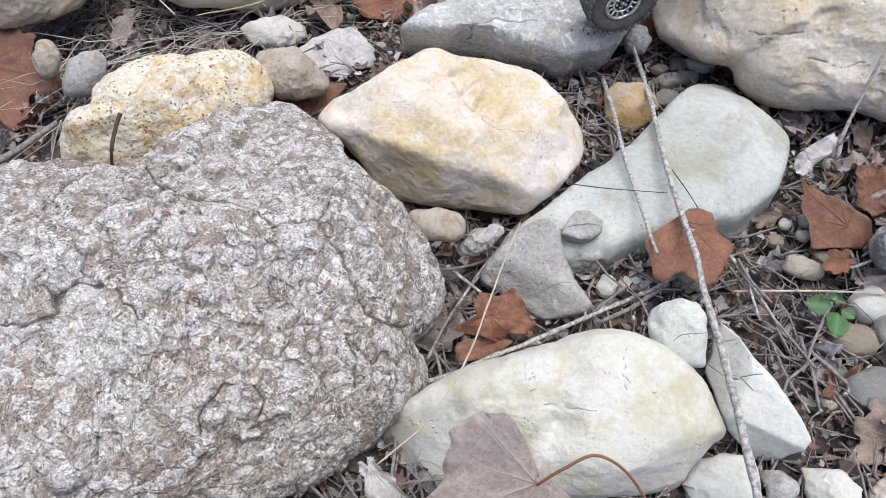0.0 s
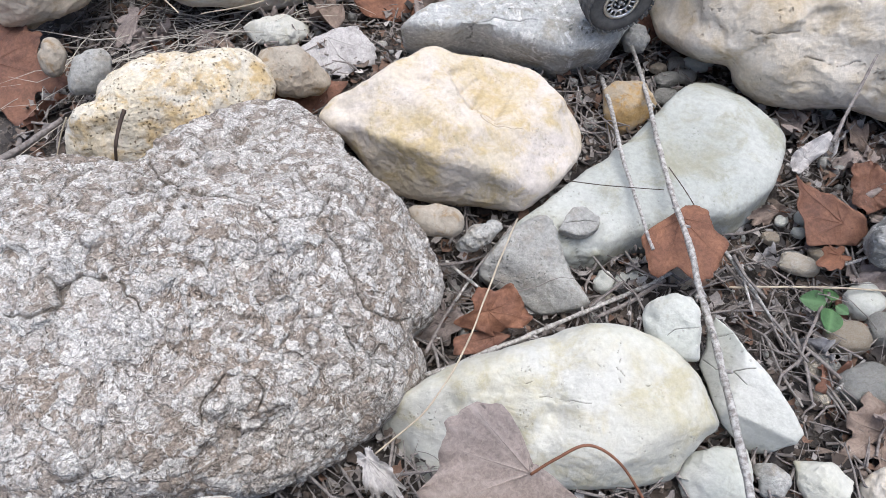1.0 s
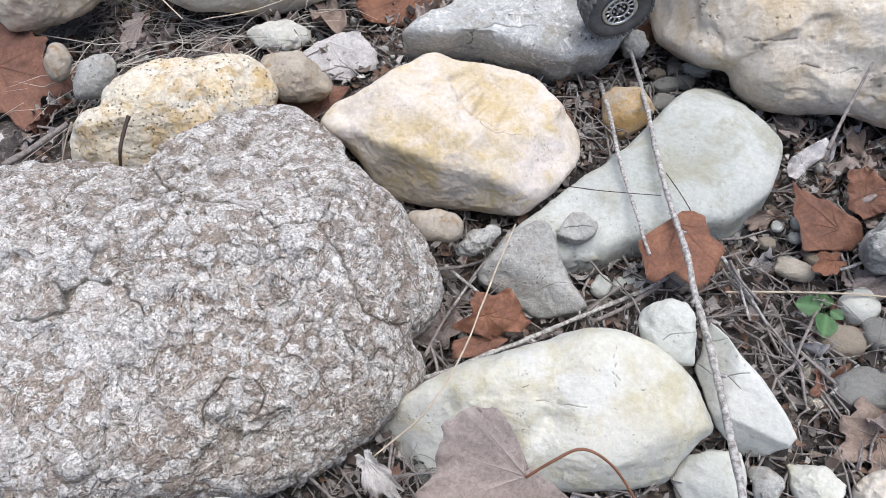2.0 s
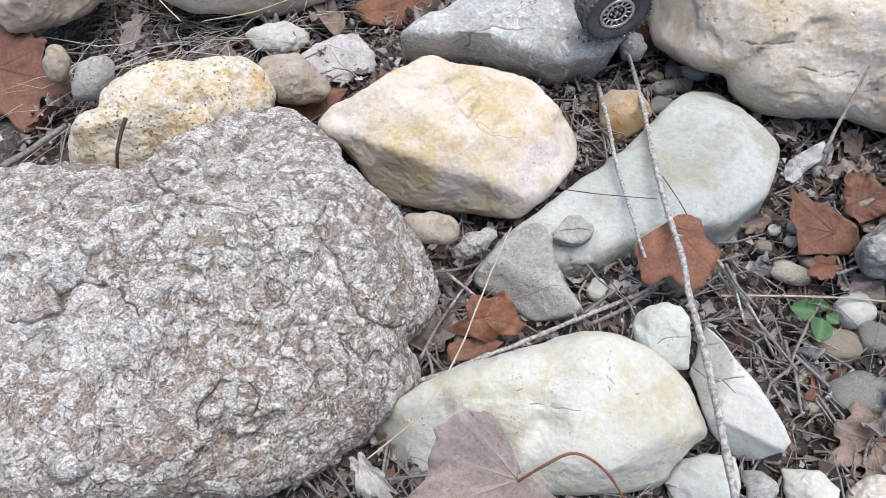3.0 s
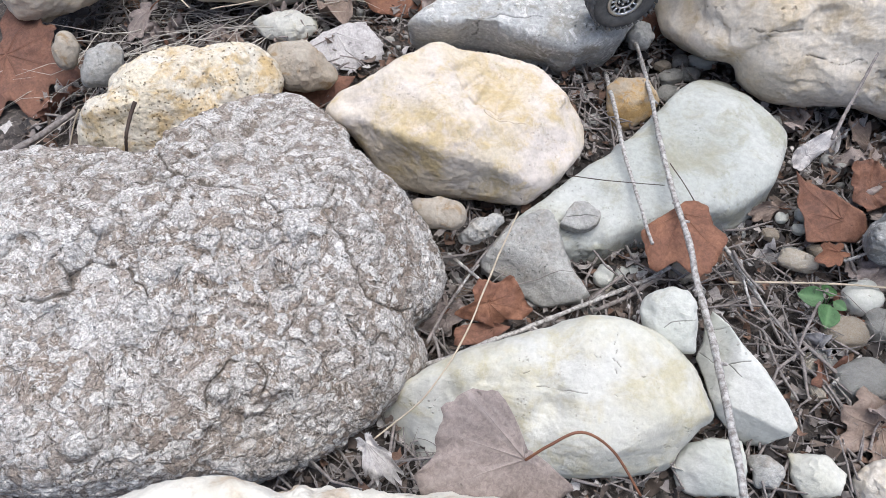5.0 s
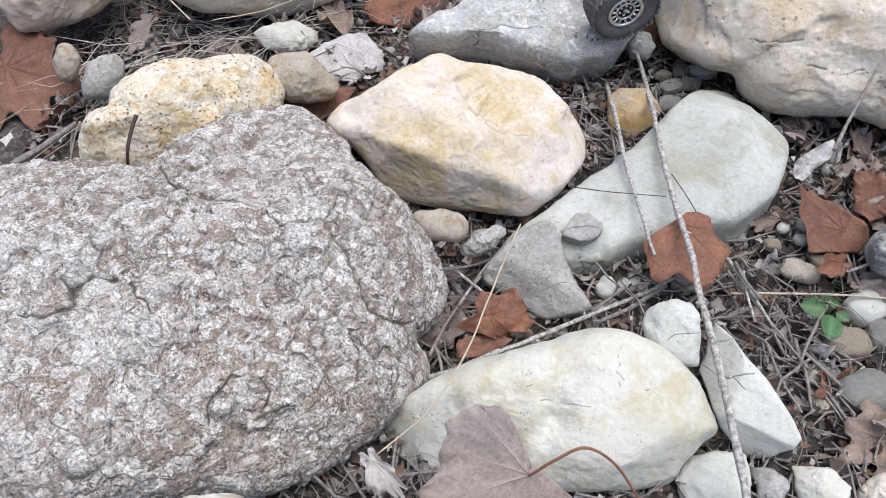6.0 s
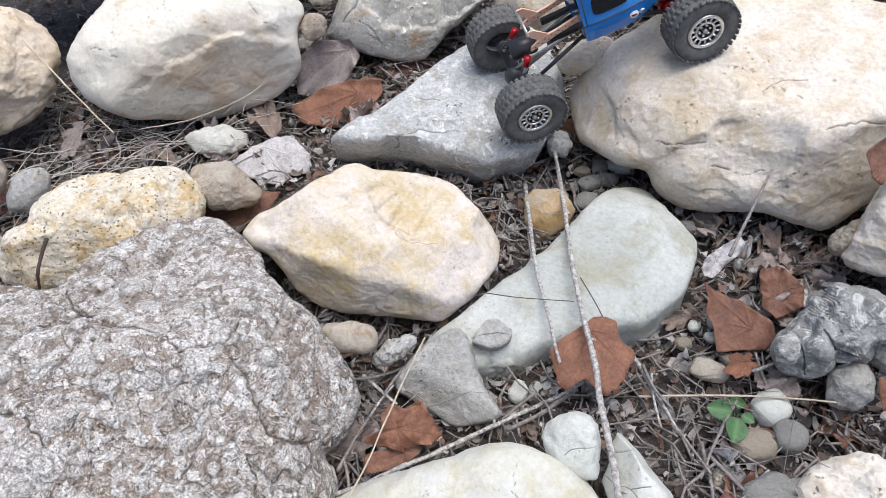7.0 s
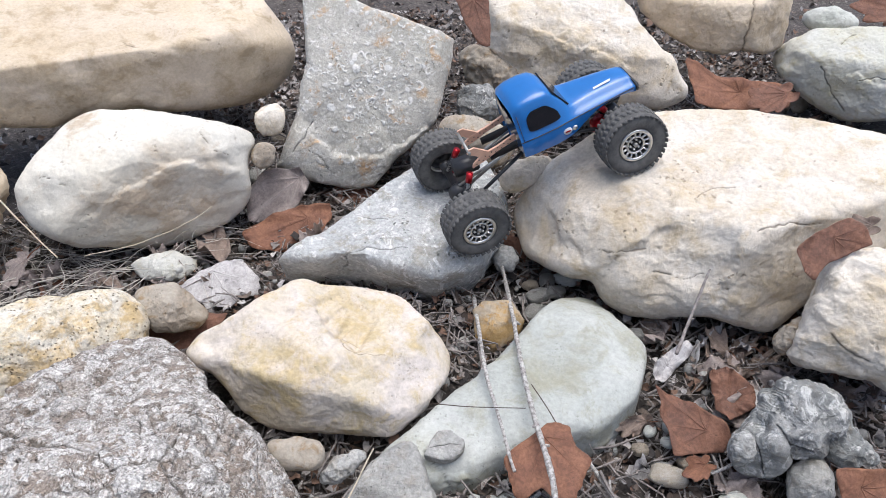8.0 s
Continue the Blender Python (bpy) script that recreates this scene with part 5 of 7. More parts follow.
def leaf_shape(seed, lobes, teeth, curl, wave, fold, wide, n_ring=8, n_ang=104):
    """A lobed leaf of length 1 along +x from its stalk: verts, faces and vein strength."""
    rng = random.Random(seed)
    spread, floor = (25, 0.66) if len(lobes) > 5 else (24, 0.45) if lobes[1][0] > 30 else (22, 0.24)
    corners = len(lobes) > 7
    peaks = [(a, r) for a, r in lobes] if corners else [(a + rng.uniform(-4, 4), r * rng.uniform(0.92, 1.06)) for a, r in lobes]
    verts, vein, faces = [], [], []
    ang = np.linspace(-math.pi, math.pi, n_ang, endpoint=False)
    rim = np.full(n_ang, 0.0)
    for deg, r in peaks:
        d = np.abs((ang - radians(deg) + math.pi) % (2 * math.pi) - math.pi)
        rim = np.maximum(rim, r * np.exp(-(d / radians(spread)) ** 2))
    if corners:
        # straight edges from corner to corner, slightly rounded
        at = sorted((radians(a) % (2 * math.pi), r) for a, r in lobes)
        rim = np.zeros(n_ang)
        for j in range(n_ang):
            a = float(ang[j]) % (2 * math.pi)
            hi = next((k for k, c in enumerate(at) if c[0] > a), 0)
            (a0, r0), (a1, r1) = at[hi - 1], at[hi]
            gap, f = (a1 - a0) % (2 * math.pi), (a - a0) % (2 * math.pi)
            rim[j] = r0 * r1 * math.sin(gap) / max(r0 * math.sin(f) + r1 * math.sin(gap - f), 0.05)
        rim = np.clip(rim, 0.05, 1.5)
        rim = 0.6 * rim + 0.2 * (np.roll(rim, 1) + np.roll(rim, -1))
        main_veins = [0, 32, -32, 68, -68]
    else:
        rim = np.maximum(rim, floor - 0.5 * np.exp(-((math.pi - np.abs(ang)) / 0.35) ** 2))
    rim = rim * (1 + teeth * np.abs(np.sin(ang * 17 + seed)) * (0.6 + 0.4 * np.sin(ang * 7))) 
    rim = rim * (1 + 0.05 * np.sin(ang * 3 + seed))
    main = main_veins if corners else [p[0] for p in peaks]
    for i in range(n_ring + 1):
        f = (i / n_ring) ** 0.9
        for j in range(n_ang):
            a, r = ang[j], rim[j] * f
            x, y = r * math.cos(a), r * math.sin(a) * wide
            near = min(abs((a - radians(m) + math.pi) % (2 * math.pi) - math.pi) for m in main) * r
            v = math.exp(-(near / 0.016) ** 2) * (1 - 0.5 * f)
            side = abs(math.sin(a * 9 + r * 22)) ** 14 * 0.35 * (0.2 < f < 0.95)
            z = curl * (x * x + y * y) + fold * abs(y) + 0.008 * v
            z += wave * f * noise.noise(Vector((x * 2.3, y * 2.3, seed * 3.1))) + wave * 0.5 * f * f * noise.noise(Vector((x * 6, y * 6, seed * 1.7)))
            verts.append((x, y, z))
            vein.append(max(v, side))
    top = len(verts)
    thick = 0.006
    verts += [(x, y, z - thick) for x, y, z in verts]
    vein += vein
    for base, turn in ((0, 1), (top, -1)):
        for i in range(n_ring):
            for j in range(n_ang):
                k = (j + 1) % n_ang
                q = (base + i * n_ang + j, base + (i + 1) * n_ang + j, base + (i + 1) * n_ang + k, base + i * n_ang + k)
                faces.append(q[::turn])
    e = n_ring * n_ang
    for j in range(n_ang):
        k = (j + 1) % n_ang
        faces.append((e + j, top + e + j, top + e + k, e + k))
    ribs = []
    for m in main:
        j = int(round((radians(m) + math.pi) / (2 * math.pi) * n_ang)) % n_ang
        ribs.append([verts[i * n_ang + j] for i in range(n_ring)])
    return verts, faces, vein, ribs


MAPLE = [(0, 1.0), (48, 0.86), (-48, 0.86), (102, 0.62), (-102, 0.62)]
BROAD = [(0, 1.0), (40, 0.95), (-40, 0.95), (80, 0.85), (-80, 0.85), (118, 0.66), (-118, 0.66)]
OVAL = [(0, 1.0), (18, 0.86), (-18, 0.86), (38, 0.62), (-38, 0.62)]


def leaf(label, base, tip, mat, face=(0, -0.45, 0.9), lobes=MAPLE, wide=1.0, curl=0.12, wave=0.16, fold=0.0, teeth=0.06, stalk=0.5, seed=1, stalk_path=None, name="dead_leaf", stalk_mat=None):
    base, tip = Vector(base), Vector(tip)
    x = (tip - base)
    size = x.length
    x.normalize()
    z = Vector(face)
    z = (z - x * z.dot(x)).normalized()
    y = z.cross(x)
    m = Matrix((x, y, z)).transposed().to_4x4()
    m.translation = base
    root = new(name, None)
    root.matrix_world = m
    verts, faces, vein, ribs = leaf_shape(seed, lobes, teeth, curl, wave, fold, wide)
    me = mesh_of("blade", [(a * size, b * size, c * size) for a, b, c in verts], faces, mat)
    me.attributes.new("vein", "FLOAT", "POINT").data.foreach_set("value", np.array(vein, np.float32))
    part("blade", me, mat, root)
    for rib in ribs:
        line = [Vector(p) * size for p in rib]
        n = len(line)
        v, f = sweep(line, [max(0.00025, 0.0009 * (1 - i / n)) for i in range(n)], 5)
        part("vein", mesh_of("vein", v, f, mat), None, root)
    if stalk_path:
        inv = m.inverted()
        pts = smooth_path([inv @ Vector(p) for p in stalk_path], 8)
        v, f = sweep(pts, [0.0016] * len(pts), 6)
        part("stalk", mesh_of("stalk", v, f, stalk_mat or M_REDSTEM), None, root)
    elif stalk:
        pts = smooth_path([(0, 0, 0.001), (-0.35 * stalk * size, 0.04 * size, 0.004), (-stalk * size, 0.1 * size, -0.002)], 5)
        v, f = sweep(pts, [0.0011] * len(pts), 6)
        part("stalk", mesh_of("stalk", v, f, stalk_mat or M_REDSTEM), None, root)
    return tagged(root, label, "leaf")


PEBBLES = {}


def pebble(label, at, size, mat, seed=1, spin=0.0, name="pebble", group="pebbles in the litter", tilt=0.0):
    """size: length, width and height."""
    key = (seed % 6, mat.name)
    if key not in PEBBLES:
        rng = random.Random(seed)
        out = [1 + rng.uniform(-0.16, 0.16) for _ in range(8)]
        PEBBLES[key] = stone_mesh("pebble", [r * 0.5 for r in out], 0.5, 0.5, mat, power=2.3 + rng.random(), lump=0.06, rough=0.012, seed=seed, n=14, lean=0.0)
    ob = new(name, PEBBLES[key])
    ob.matrix_world = pose(*at, tilt, 0, spin) @ Matrix.Diagonal((*size, 1))
    return tagged(ob, label, "pebble", group)


def joined(name, label, chunks, mat, category, values=None):
    """One object of kind stuff from many small pieces (verts, faces)."""
    verts, faces, base = [], [], 0
    for v, f in chunks:
        verts.extend(v)
        faces.extend([tuple(i + base for i in q) for q in f])
        base += len(v)
    ob = new(name, mesh_of(name, verts, faces, mat))
    return tagged(ob, label, category, kind="stuff")


def scrap(rng, size):
    """A torn, curled scrap of dead leaf."""
    n, curl, twist = 4, rng.uniform(-1.3, 1.6), rng.uniform(-0.9, 0.9)
    long, broad = size, size * rng.uniform(0.25, 0.75)
    cut = [rng.uniform(0.7, 1.05) for _ in range(16)]
    verts = []
    for i in range(n):
        for j in range(n):
            u, v = i / (n - 1) - 0.5, j / (n - 1) - 0.5
            k = cut[(i * 5 + j * 3) % 16] if i in (0, n - 1) or j in (0, n - 1) else 0.9
            a = u * curl * 2
            x = math.sin(a) / (curl * 2) if abs(curl) > 0.05 else u
            z = (1 - math.cos(a)) / (curl * 2) if abs(curl) > 0.05 else 0
            verts.append(Vector((x * long * k, v * broad * k, z * long + twist * u * v * size + rng.uniform(-0.05, 0.05) * size)))
    faces = [(i * n + j, (i + 1) * n + j, (i + 1) * n + j + 1, i * n + j + 1) for i in range(n - 1) for j in range(n - 1)]
    return verts, faces


def strewn(name, label, kinds, places, mat, category):
    """Many turned copies of a few small shapes joined into one object of kind stuff."""
    verts, faces, base = [], [], 0
    for n, x, y, z, turn in places:
        v, f = kinds[n]
        verts.append(v @ np.array(turn).T + (x, y, z))
        faces.append(f + base)
        base += len(v)
    ob = new(name, mesh_of(name, np.concatenate(verts), np.concatenate(faces), mat))
    return tagged(ob, label, category, kind="stuff")


def litter():
    rng = random.Random(5)
    kinds = []
    for _ in range(60):
        v, f = scrap(rng, 0.011 + 0.032 * rng.random() ** 2.4)
        kinds.append((np.array([tuple(p) for p in v]), np.array(f)))
    n = 42000
    wide = [rng.random() < 0.22 for _ in range(n)]
    xs = np.array([rng.gauss(0.3, 1.3) if w else rng.uniform(-0.75, 1.4) for w in wide])
    ys = np.array([rng.gauss(1.9, 1.3) if w else rng.uniform(0.3, 2.9) for w in wide])
    zs = ground_height(xs, ys)
    places = [(rng.randrange(60), x, y, z + 0.002 + 0.026 * rng.random(), Euler((rng.gauss(0, 0.45), rng.gauss(0, 0.45), rng.uniform(0, 6.3))).to_matrix()) for x, y, z in zip(xs, ys, zs)]
    strewn("leaf_litter", "grey-brown torn scraps of dead leaves covering the soil", kinds, places, M_LITTER, "leaf litter")
    kinds = []
    for _ in range(40):
        long, r = 0.02 + 0.11 * rng.random() ** 2, rng.uniform(0.0006, 0.0026)
        v, f = sweep([Vector((-long / 2, 0, 0)), Vector((0, rng.gauss(0, 0.1) * long, rng.gauss(0, 0.05) * long)), Vector((long / 2, 0, 0))], [r, r * 0.9, r * 0.5], 5)
        kinds.append((np.array([tuple(p) for p in v]), np.array([q for q in f if len(q) == 4])))
    n = 8500
    xs = np.array([rng.uniform(-0.72, 1.15) for _ in range(n)])
    ys = np.array([rng.uniform(0.3, 2.1) for _ in range(n)])
    zs = ground_height(xs, ys)
    places = [(rng.randrange(40), x, y, z + 0.006 + 0.032 * rng.random(), Euler((0, rng.gauss(0, 0.2), rng.uniform(0, 6.3))).to_matrix()) for x, y, z in zip(xs, ys, zs)]
    strewn("twig_litter", "small grey-brown broken twigs lying in the leaf litter", kinds, places, M_TWIG, "twigs")
    bits = []
    d, faces = ball(3, 0.0)
    faces = [tuple(q) for q in faces.tolist()]
    for _ in range(1200):
        x, y = rng.uniform(-0.6, 1.2), rng.uniform(0.35, 2.1)
        z = float(ground_height(np.array([x]), np.array([y]))[0]) + 0.004 + 0.012 * rng.random()
        s = 0.003 + 0.008 * rng.random() ** 2
        c = np.array([rng.uniform(0.7, 1.3) for _ in range(3)]) * s
        jig = 1 + 0.14 * vnoise(d * 1.6 + x * 50, 7)
        bits.append(([Vector(p) for p in d * c * jig[:, None] + (x, y, z)], faces))
    joined("gravel", "fine mixed grey and tan gravel between the stones", bits, M_DULL, "gravel")


def grass(name, label, patches, count, mat, seed):
    """Bleached blades: patches of (x, y, z, spread, heading in degrees, length)."""
    rng = random.Random(seed)
    blades = []
    for x, y, z, spread, head, long in patches:
        for _ in range(count):
            a = radians(head + rng.gauss(0, 42))
            ln = long * rng.uniform(0.5, 1.25)
            p0 = Vector((x + rng.gauss(0, spread), y + rng.gauss(0, spread), z + rng.uniform(-0.01, 0.03)))
            way = Vector((math.cos(a), math.sin(a), rng.uniform(-0.02, 0.28)))
            sag = rng.uniform(0.1, 0.5)
            side = Vector((-math.sin(a), math.cos(a), 0)) * rng.gauss(0, 0.45)
            curl = Vector((rng.gauss(0, 0.2), rng.gauss(0, 0.2), rng.gauss(0, 0.12)))
            pts = [p0 + curl * ln * math.sin(f * 5 + a) * f + (way + side * f) * ln * f - Vector((0, 0, sag * ln * f * f * 0.6)) for f in (0, 0.2, 0.4, 0.6, 0.8, 1.0)]
            low = z - 0.03
            pts = [Vector((p.x, p.y, max(p.z, low))) for p in pts]
            r = rng.uniform(0.0005, 0.0012)
            blades.append(sweep(pts, [r, r, r * 0.95, r * 0.85, r * 0.6, r * 0.25], 4))
    joined(name, label, blades, mat, "dry grass")


litter()


def sprout(root_at, tips):
    """A small seedling with rounded green leaves on short stems."""
    root = new("green_seedling", None)
    root.location = root_at
    o = Vector(root_at)
    for n, tip in enumerate(tips):
        d = Vector(tip) - o
        foot = d * 0.25 + Vector((0, 0, 0.012))
        v, f = sweep(smooth_path([(0, 0, -0.02), foot * 0.6, foot], 4), [0.0009] * 9, 6)
        part("stem", mesh_of("stem", v, f, M_GREEN), None, root)
        x = (d - foot).normalized()
        z = (Vector((0, -0.5, 0.85)) - x * x.dot(Vector((0, -0.5, 0.85)))).normalized()
        y = z.cross(x)
        size = (d - foot).length * 1.35
        verts, vein = [], []
        for i in range(13):
            u = i / 12
            w = 0.40 * math.sin(math.pi * u ** 0.8) ** 0.75 if 0 < u < 1 else 0.0
            for j in range(-4, 5):
                s = j / 4
                p = foot + x * (u * size) + y * (s * w * size) + z * (0.10 * size * (abs(s) * w * 2 - u * u * 0.6))
                verts.append(p)
                vein.append(math.exp(-(s * 4) ** 2))
        top = len(verts)
        verts += [p - z * 0.0007 for p in verts]
        faces = []
        for i in range(12):
            for j in range(8):
                q = (i * 9 + j, (i + 1) * 9 + j, (i + 1) * 9 + j + 1, i * 9 + j + 1)
                faces += [q, tuple(k + top for k in q[::-1])]
        me = mesh_of("leaf", verts, faces, M_GREEN)
        me.attributes.new("vein", "FLOAT", "POINT").data.foreach_set("value", np.array(vein * 2, np.float32))
        part("leaf", me, M_GREEN, root)
    tagged(root, "small green seedling with rounded leaves in the litter", "plant")


# single leaves, twigs and pebbles, placed to fit the camera's view
leaf("orange-brown dead maple leaf lying under a peeling twig", (0.350, 0.749, 0.170), (0.361, 0.660, 0.137), M_LEAF_ORANGE, seed=1, lobes=[(-71, 0.77), (-48, 0.94), (-34, 1.1), (-25, 0.93), (-17, 0.77), (-7, 0.9), (0, 1.0), (12, 0.95), (38, 0.81), (54, 0.83), (62, 0.5), (104, 0.47), (152, 0.23), (-86, 0.31)], face=(0.0, -0.35, 0.94), stalk=0.0, wave=0.11, curl=0.03, teeth=0.06)
leaf("smooth brown dead leaf curled in the litter", (0.619, 0.787, 0.118), (0.545, 0.852, 0.151), M_LEAF_BROWN, seed=2, lobes=[(0, 1.02), (5, 0.75), (-28, 0.43), (-101, 0.28), (-158, 0.4), (168, 0.41), (113, 0.33), (77, 0.71), (44, 0.63), (17, 0.75)], face=(0, -0.45, 0.9), stalk=0.0, wave=0.16, curl=0.12, teeth=0.02)
leaf("crumpled brown dead leaf in the litter", (0.678, 0.848, 0.125), (0.723, 0.853, 0.127), M_LEAF_BROWN, seed=3, lobes=[(123, 1.12), (82, 1.0), (37, 0.93), (0, 1.0), (-46, 0.82), (-93, 0.82), (-117, 1.0), (-154, 0.67)], face=(0, -0.45, 0.9), stalk=0.0, wave=0.3, teeth=0.0, fold=0.2)
leaf("folded orange-brown dead leaf beside the fossil boulder", (0.063, 0.606, 0.135), (0.125, 0.599, 0.125), M_LEAF_ORANGE, seed=4, lobes=[(121, 0.6), (78, 0.43), (61, 0.75), (23, 0.85), (0, 1.03), (-18, 0.83), (-31, 0.51), (-65, 0.53), (-115, 0.51), (-152, 0.84), (-165, 0.32), (156, 0.47)], face=(0.1, -0.45, 0.9), stalk=0.0, wave=0.42, teeth=0.05, fold=0.1)
# lower half of the folded leaf, its shade put into the red-brown colour
leaf("shaded lower half of the folded orange-brown leaf, coloured darker", (0.073, 0.585, 0.105), (0.015, 0.571, 0.099), M_LEAF_BROWN, seed=5, lobes=[(167, 0.36), (104, 0.25), (48, 0.42), (23, 0.73), (14, 1.06), (-10, 1.03), (-32, 0.91), (-30, 0.4)], wave=0.25, fold=0.2, stalk=0.0, face=(0, -0.4, 0.9))
leaf("large pale pinkish-brown dead leaf on a white boulder", (0.091, 0.318, 0.253), (0.029, 0.366, 0.312), M_LEAF_PINK, seed=6, lobes=[(0, 1.0), (-17, 0.86), (-22, 0.73), (-26, 0.48), (-62, 0.09), (-130, 0.18), (-151, 0.38), (-160, 0.69), (139, 0.59), (68, 1.16), (55, 1.09), (49, 0.89), (34, 0.95), (25, 0.91), (15, 1.03), (8, 0.94)], face=(0.05, -0.75, 0.66), wave=0.09, curl=0.03, teeth=0.07, stalk_path=[(0.091, 0.315, 0.257), (0.115, 0.321, 0.281), (0.146, 0.329, 0.294), (0.179, 0.317, 0.277), (0.210, 0.287, 0.238)])
leaf("curled silver-grey dried leaf", (-0.220, 1.235, 0.145), (-0.216, 1.149, 0.102), M_LEAF_GREY, seed=7, lobes=[(-62, 0.88), (-70, 0.55), (-98, 0.25), (132, 0.32), (110, 0.61), (78, 0.99), (58, 1.08), (39, 0.84), (20, 0.87), (0, 1.0), (-10, 0.73), (-39, 0.79)], face=(0, -0.45, 0.9), stalk=0.0, wave=0.15, curl=-0.08, teeth=0.08)
leaf("dark red-brown dead leaf between stones", (-0.208, 1.094, 0.135), (-0.291, 1.059, 0.108), M_LEAF_BROWN, seed=8, lobes=[(-18, 1.11), (-28, 0.98), (-34, 0.71), (-44, 0.41), (-117, 0.16), (171, 0.47), (89, 0.26), (29, 0.8), (17, 1.14), (0, 1.23)], face=(0, -0.6, 0.8), stalk=0.0, wave=0.1, teeth=0.02)
leaf("orange-brown dead leaf beside the mottled boulder", (-0.044, 1.402, 0.155), (-0.169, 1.360, 0.124), M_LEAF_ORANGE, seed=9, lobes=[(-11, 1.02), (-21, 0.67), (-79, 0.24), (-173, 0.41), (155, 0.4), (89, 0.36), (38, 0.71), (10, 0.99)], face=(0, -0.6, 0.8), stalk=0.0, wave=0.2, teeth=0.02)
leaf("dull pinkish-grey dead leaf leaning on a slab", (-0.065, 1.496, 0.200), (-0.177, 1.436, 0.139), M_LEAF_PINK, seed=10, lobes=[(1, 1.05), (-19, 0.83), (-48, 0.53), (-129, 0.15), (112, 0.18), (46, 0.45), (30, 0.72), (13, 0.99)], face=(0.1, -0.8, 0.6), stalk=0.0, wave=0.25, teeth=0.04, fold=0.15)
leaf("dark brown dead leaf by the slab's foot", (0.090, 1.554, 0.130), (-0.006, 1.525, 0.110), M_LEAF_BROWN, seed=11, lobes=OVAL, wide=1.1, stalk=0.2)
leaf("dark red dead leaf behind the twigs", (0.423, 1.269, 0.100), (0.324, 1.226, 0.090), M_LEAF_BROWN, seed=12, lobes=BROAD, wide=0.9, stalk=0.0)
leaf("large red-brown dead leaf by dry grass", (-0.833, 1.163, 0.140), (-0.730, 1.030, 0.100), M_LEAF_BROWN, seed=13, lobes=BROAD, wide=0.8, stalk=0.0, curl=0.0)
leaf("pale crumpled dead leaf beside the grey slab stone", (0.593, 0.916, 0.135), (0.637, 0.953, 0.154), M_LEAF_GREY, seed=14, lobes=[(177, 0.67), (156, 0.48), (120, 0.34), (40, 0.38), (0, 1.0), (-23, 0.77), (-62, 0.27), (-156, 0.53)], face=(0, -0.45, 0.9), stalk=0.0, wave=0.35, teeth=0.0, fold=0.2)
leaf("long orange-brown dead leaf behind the tan boulder", (0.923, 1.549, 0.344), (0.806, 1.614, 0.393), M_LEAF_ORANGE, seed=15, lobes=[(0, 1.0), (-5, 0.77), (-5, 0.52), (-123, 0.4), (-148, 0.79), (-172, 0.76), (105, 0.36), (52, 0.89), (19, 0.87)], face=(0, -0.6, 0.8), stalk=0.0, wave=0.15, teeth=0.0, fold=0.1)
leaf("dark red-brown dead leaf wedged behind the tan boulder", (1.009, 1.505, 0.360), (0.907, 1.476, 0.343), M_LEAF_BROWN, seed=16, lobes=OVAL, wide=0.9, stalk=0.0, face=(0, -0.6, 0.8))
leaf("brown dead leaf caught between two boulders", (0.820, 0.931, 0.377), (0.881, 0.922, 0.365), M_LEAF_BROWN, seed=17, lobes=[(-153, 1.03), (-171, 0.6), (94, 0.35), (59, 0.64), (30, 0.87), (0, 1.0), (-38, 0.54), (-101, 0.75), (-106, 1.33), (-127, 1.25)], face=(0, -0.8, 0.6), stalk=0.0, wave=0.15, teeth=0.0)
leaf("shaded dark brown dead leaf in a gap", (0.912, 0.977, 0.364), (0.852, 0.973, 0.353), M_LEAF_DULL, seed=18, lobes=OVAL, wide=1.0, stalk=0.0, face=(0, -0.8, 0.6))
leaf("orange-brown dead leaf below the knobbly stone", (0.753, 0.610, 0.192), (0.812, 0.610, 0.192), M_LEAF_ORANGE, seed=19, lobes=[(142, 0.75), (94, 0.48), (33, 0.71), (0, 1.0), (-42, 0.72), (-144, 0.6), (170, 0.55), (154, 0.66)], face=(0, -0.8, 0.6), stalk=0.0, wave=0.1, teeth=0.0)
leaf("small curled orange-brown leaf on pebbles", (0.600, 0.729, 0.110), (0.557, 0.714, 0.110), M_LEAF_ORANGE, seed=20, lobes=OVAL, wide=1.1, fold=0.5, stalk=0.0)
leaf("red-brown dead leaf on top of the bank", (1.615, 2.085, 0.337), (1.462, 2.098, 0.340), M_LEAF_BROWN, seed=21, lobes=OVAL, wide=0.8, stalk=0.0, face=(0, -0.8, 0.6))
leaf("dark red-brown dead leaf leaning on a buff boulder", (0.340, 1.729, 0.511), (0.371, 1.663, 0.418), M_LEAF_BROWN, seed=22, lobes=[(-105, 0.36), (-153, 0.59), (147, 0.52), (75, 0.29), (20, 0.54), (0, 1.0), (-11, 0.88), (-36, 0.47)], face=(0.1, -0.8, 0.6), stalk=0.0, wave=0.08, teeth=0.0)
leaf("crumpled dull brown dead leaf at the gravel's edge", (0.586, 0.457, 0.070), (0.506, 0.428, 0.070), M_LEAF_DULL, seed=23, lobes=BROAD, wide=0.8, wave=0.4, fold=0.2)
leaf("lacy grey leaf skeleton beside the white boulder", (-0.085, 0.368, 0.180), (-0.055, 0.337, 0.153), M_LEAF_GREY, seed=24, lobes=OVAL, wide=0.8, wave=0.5, stalk=0.0, teeth=0.4)
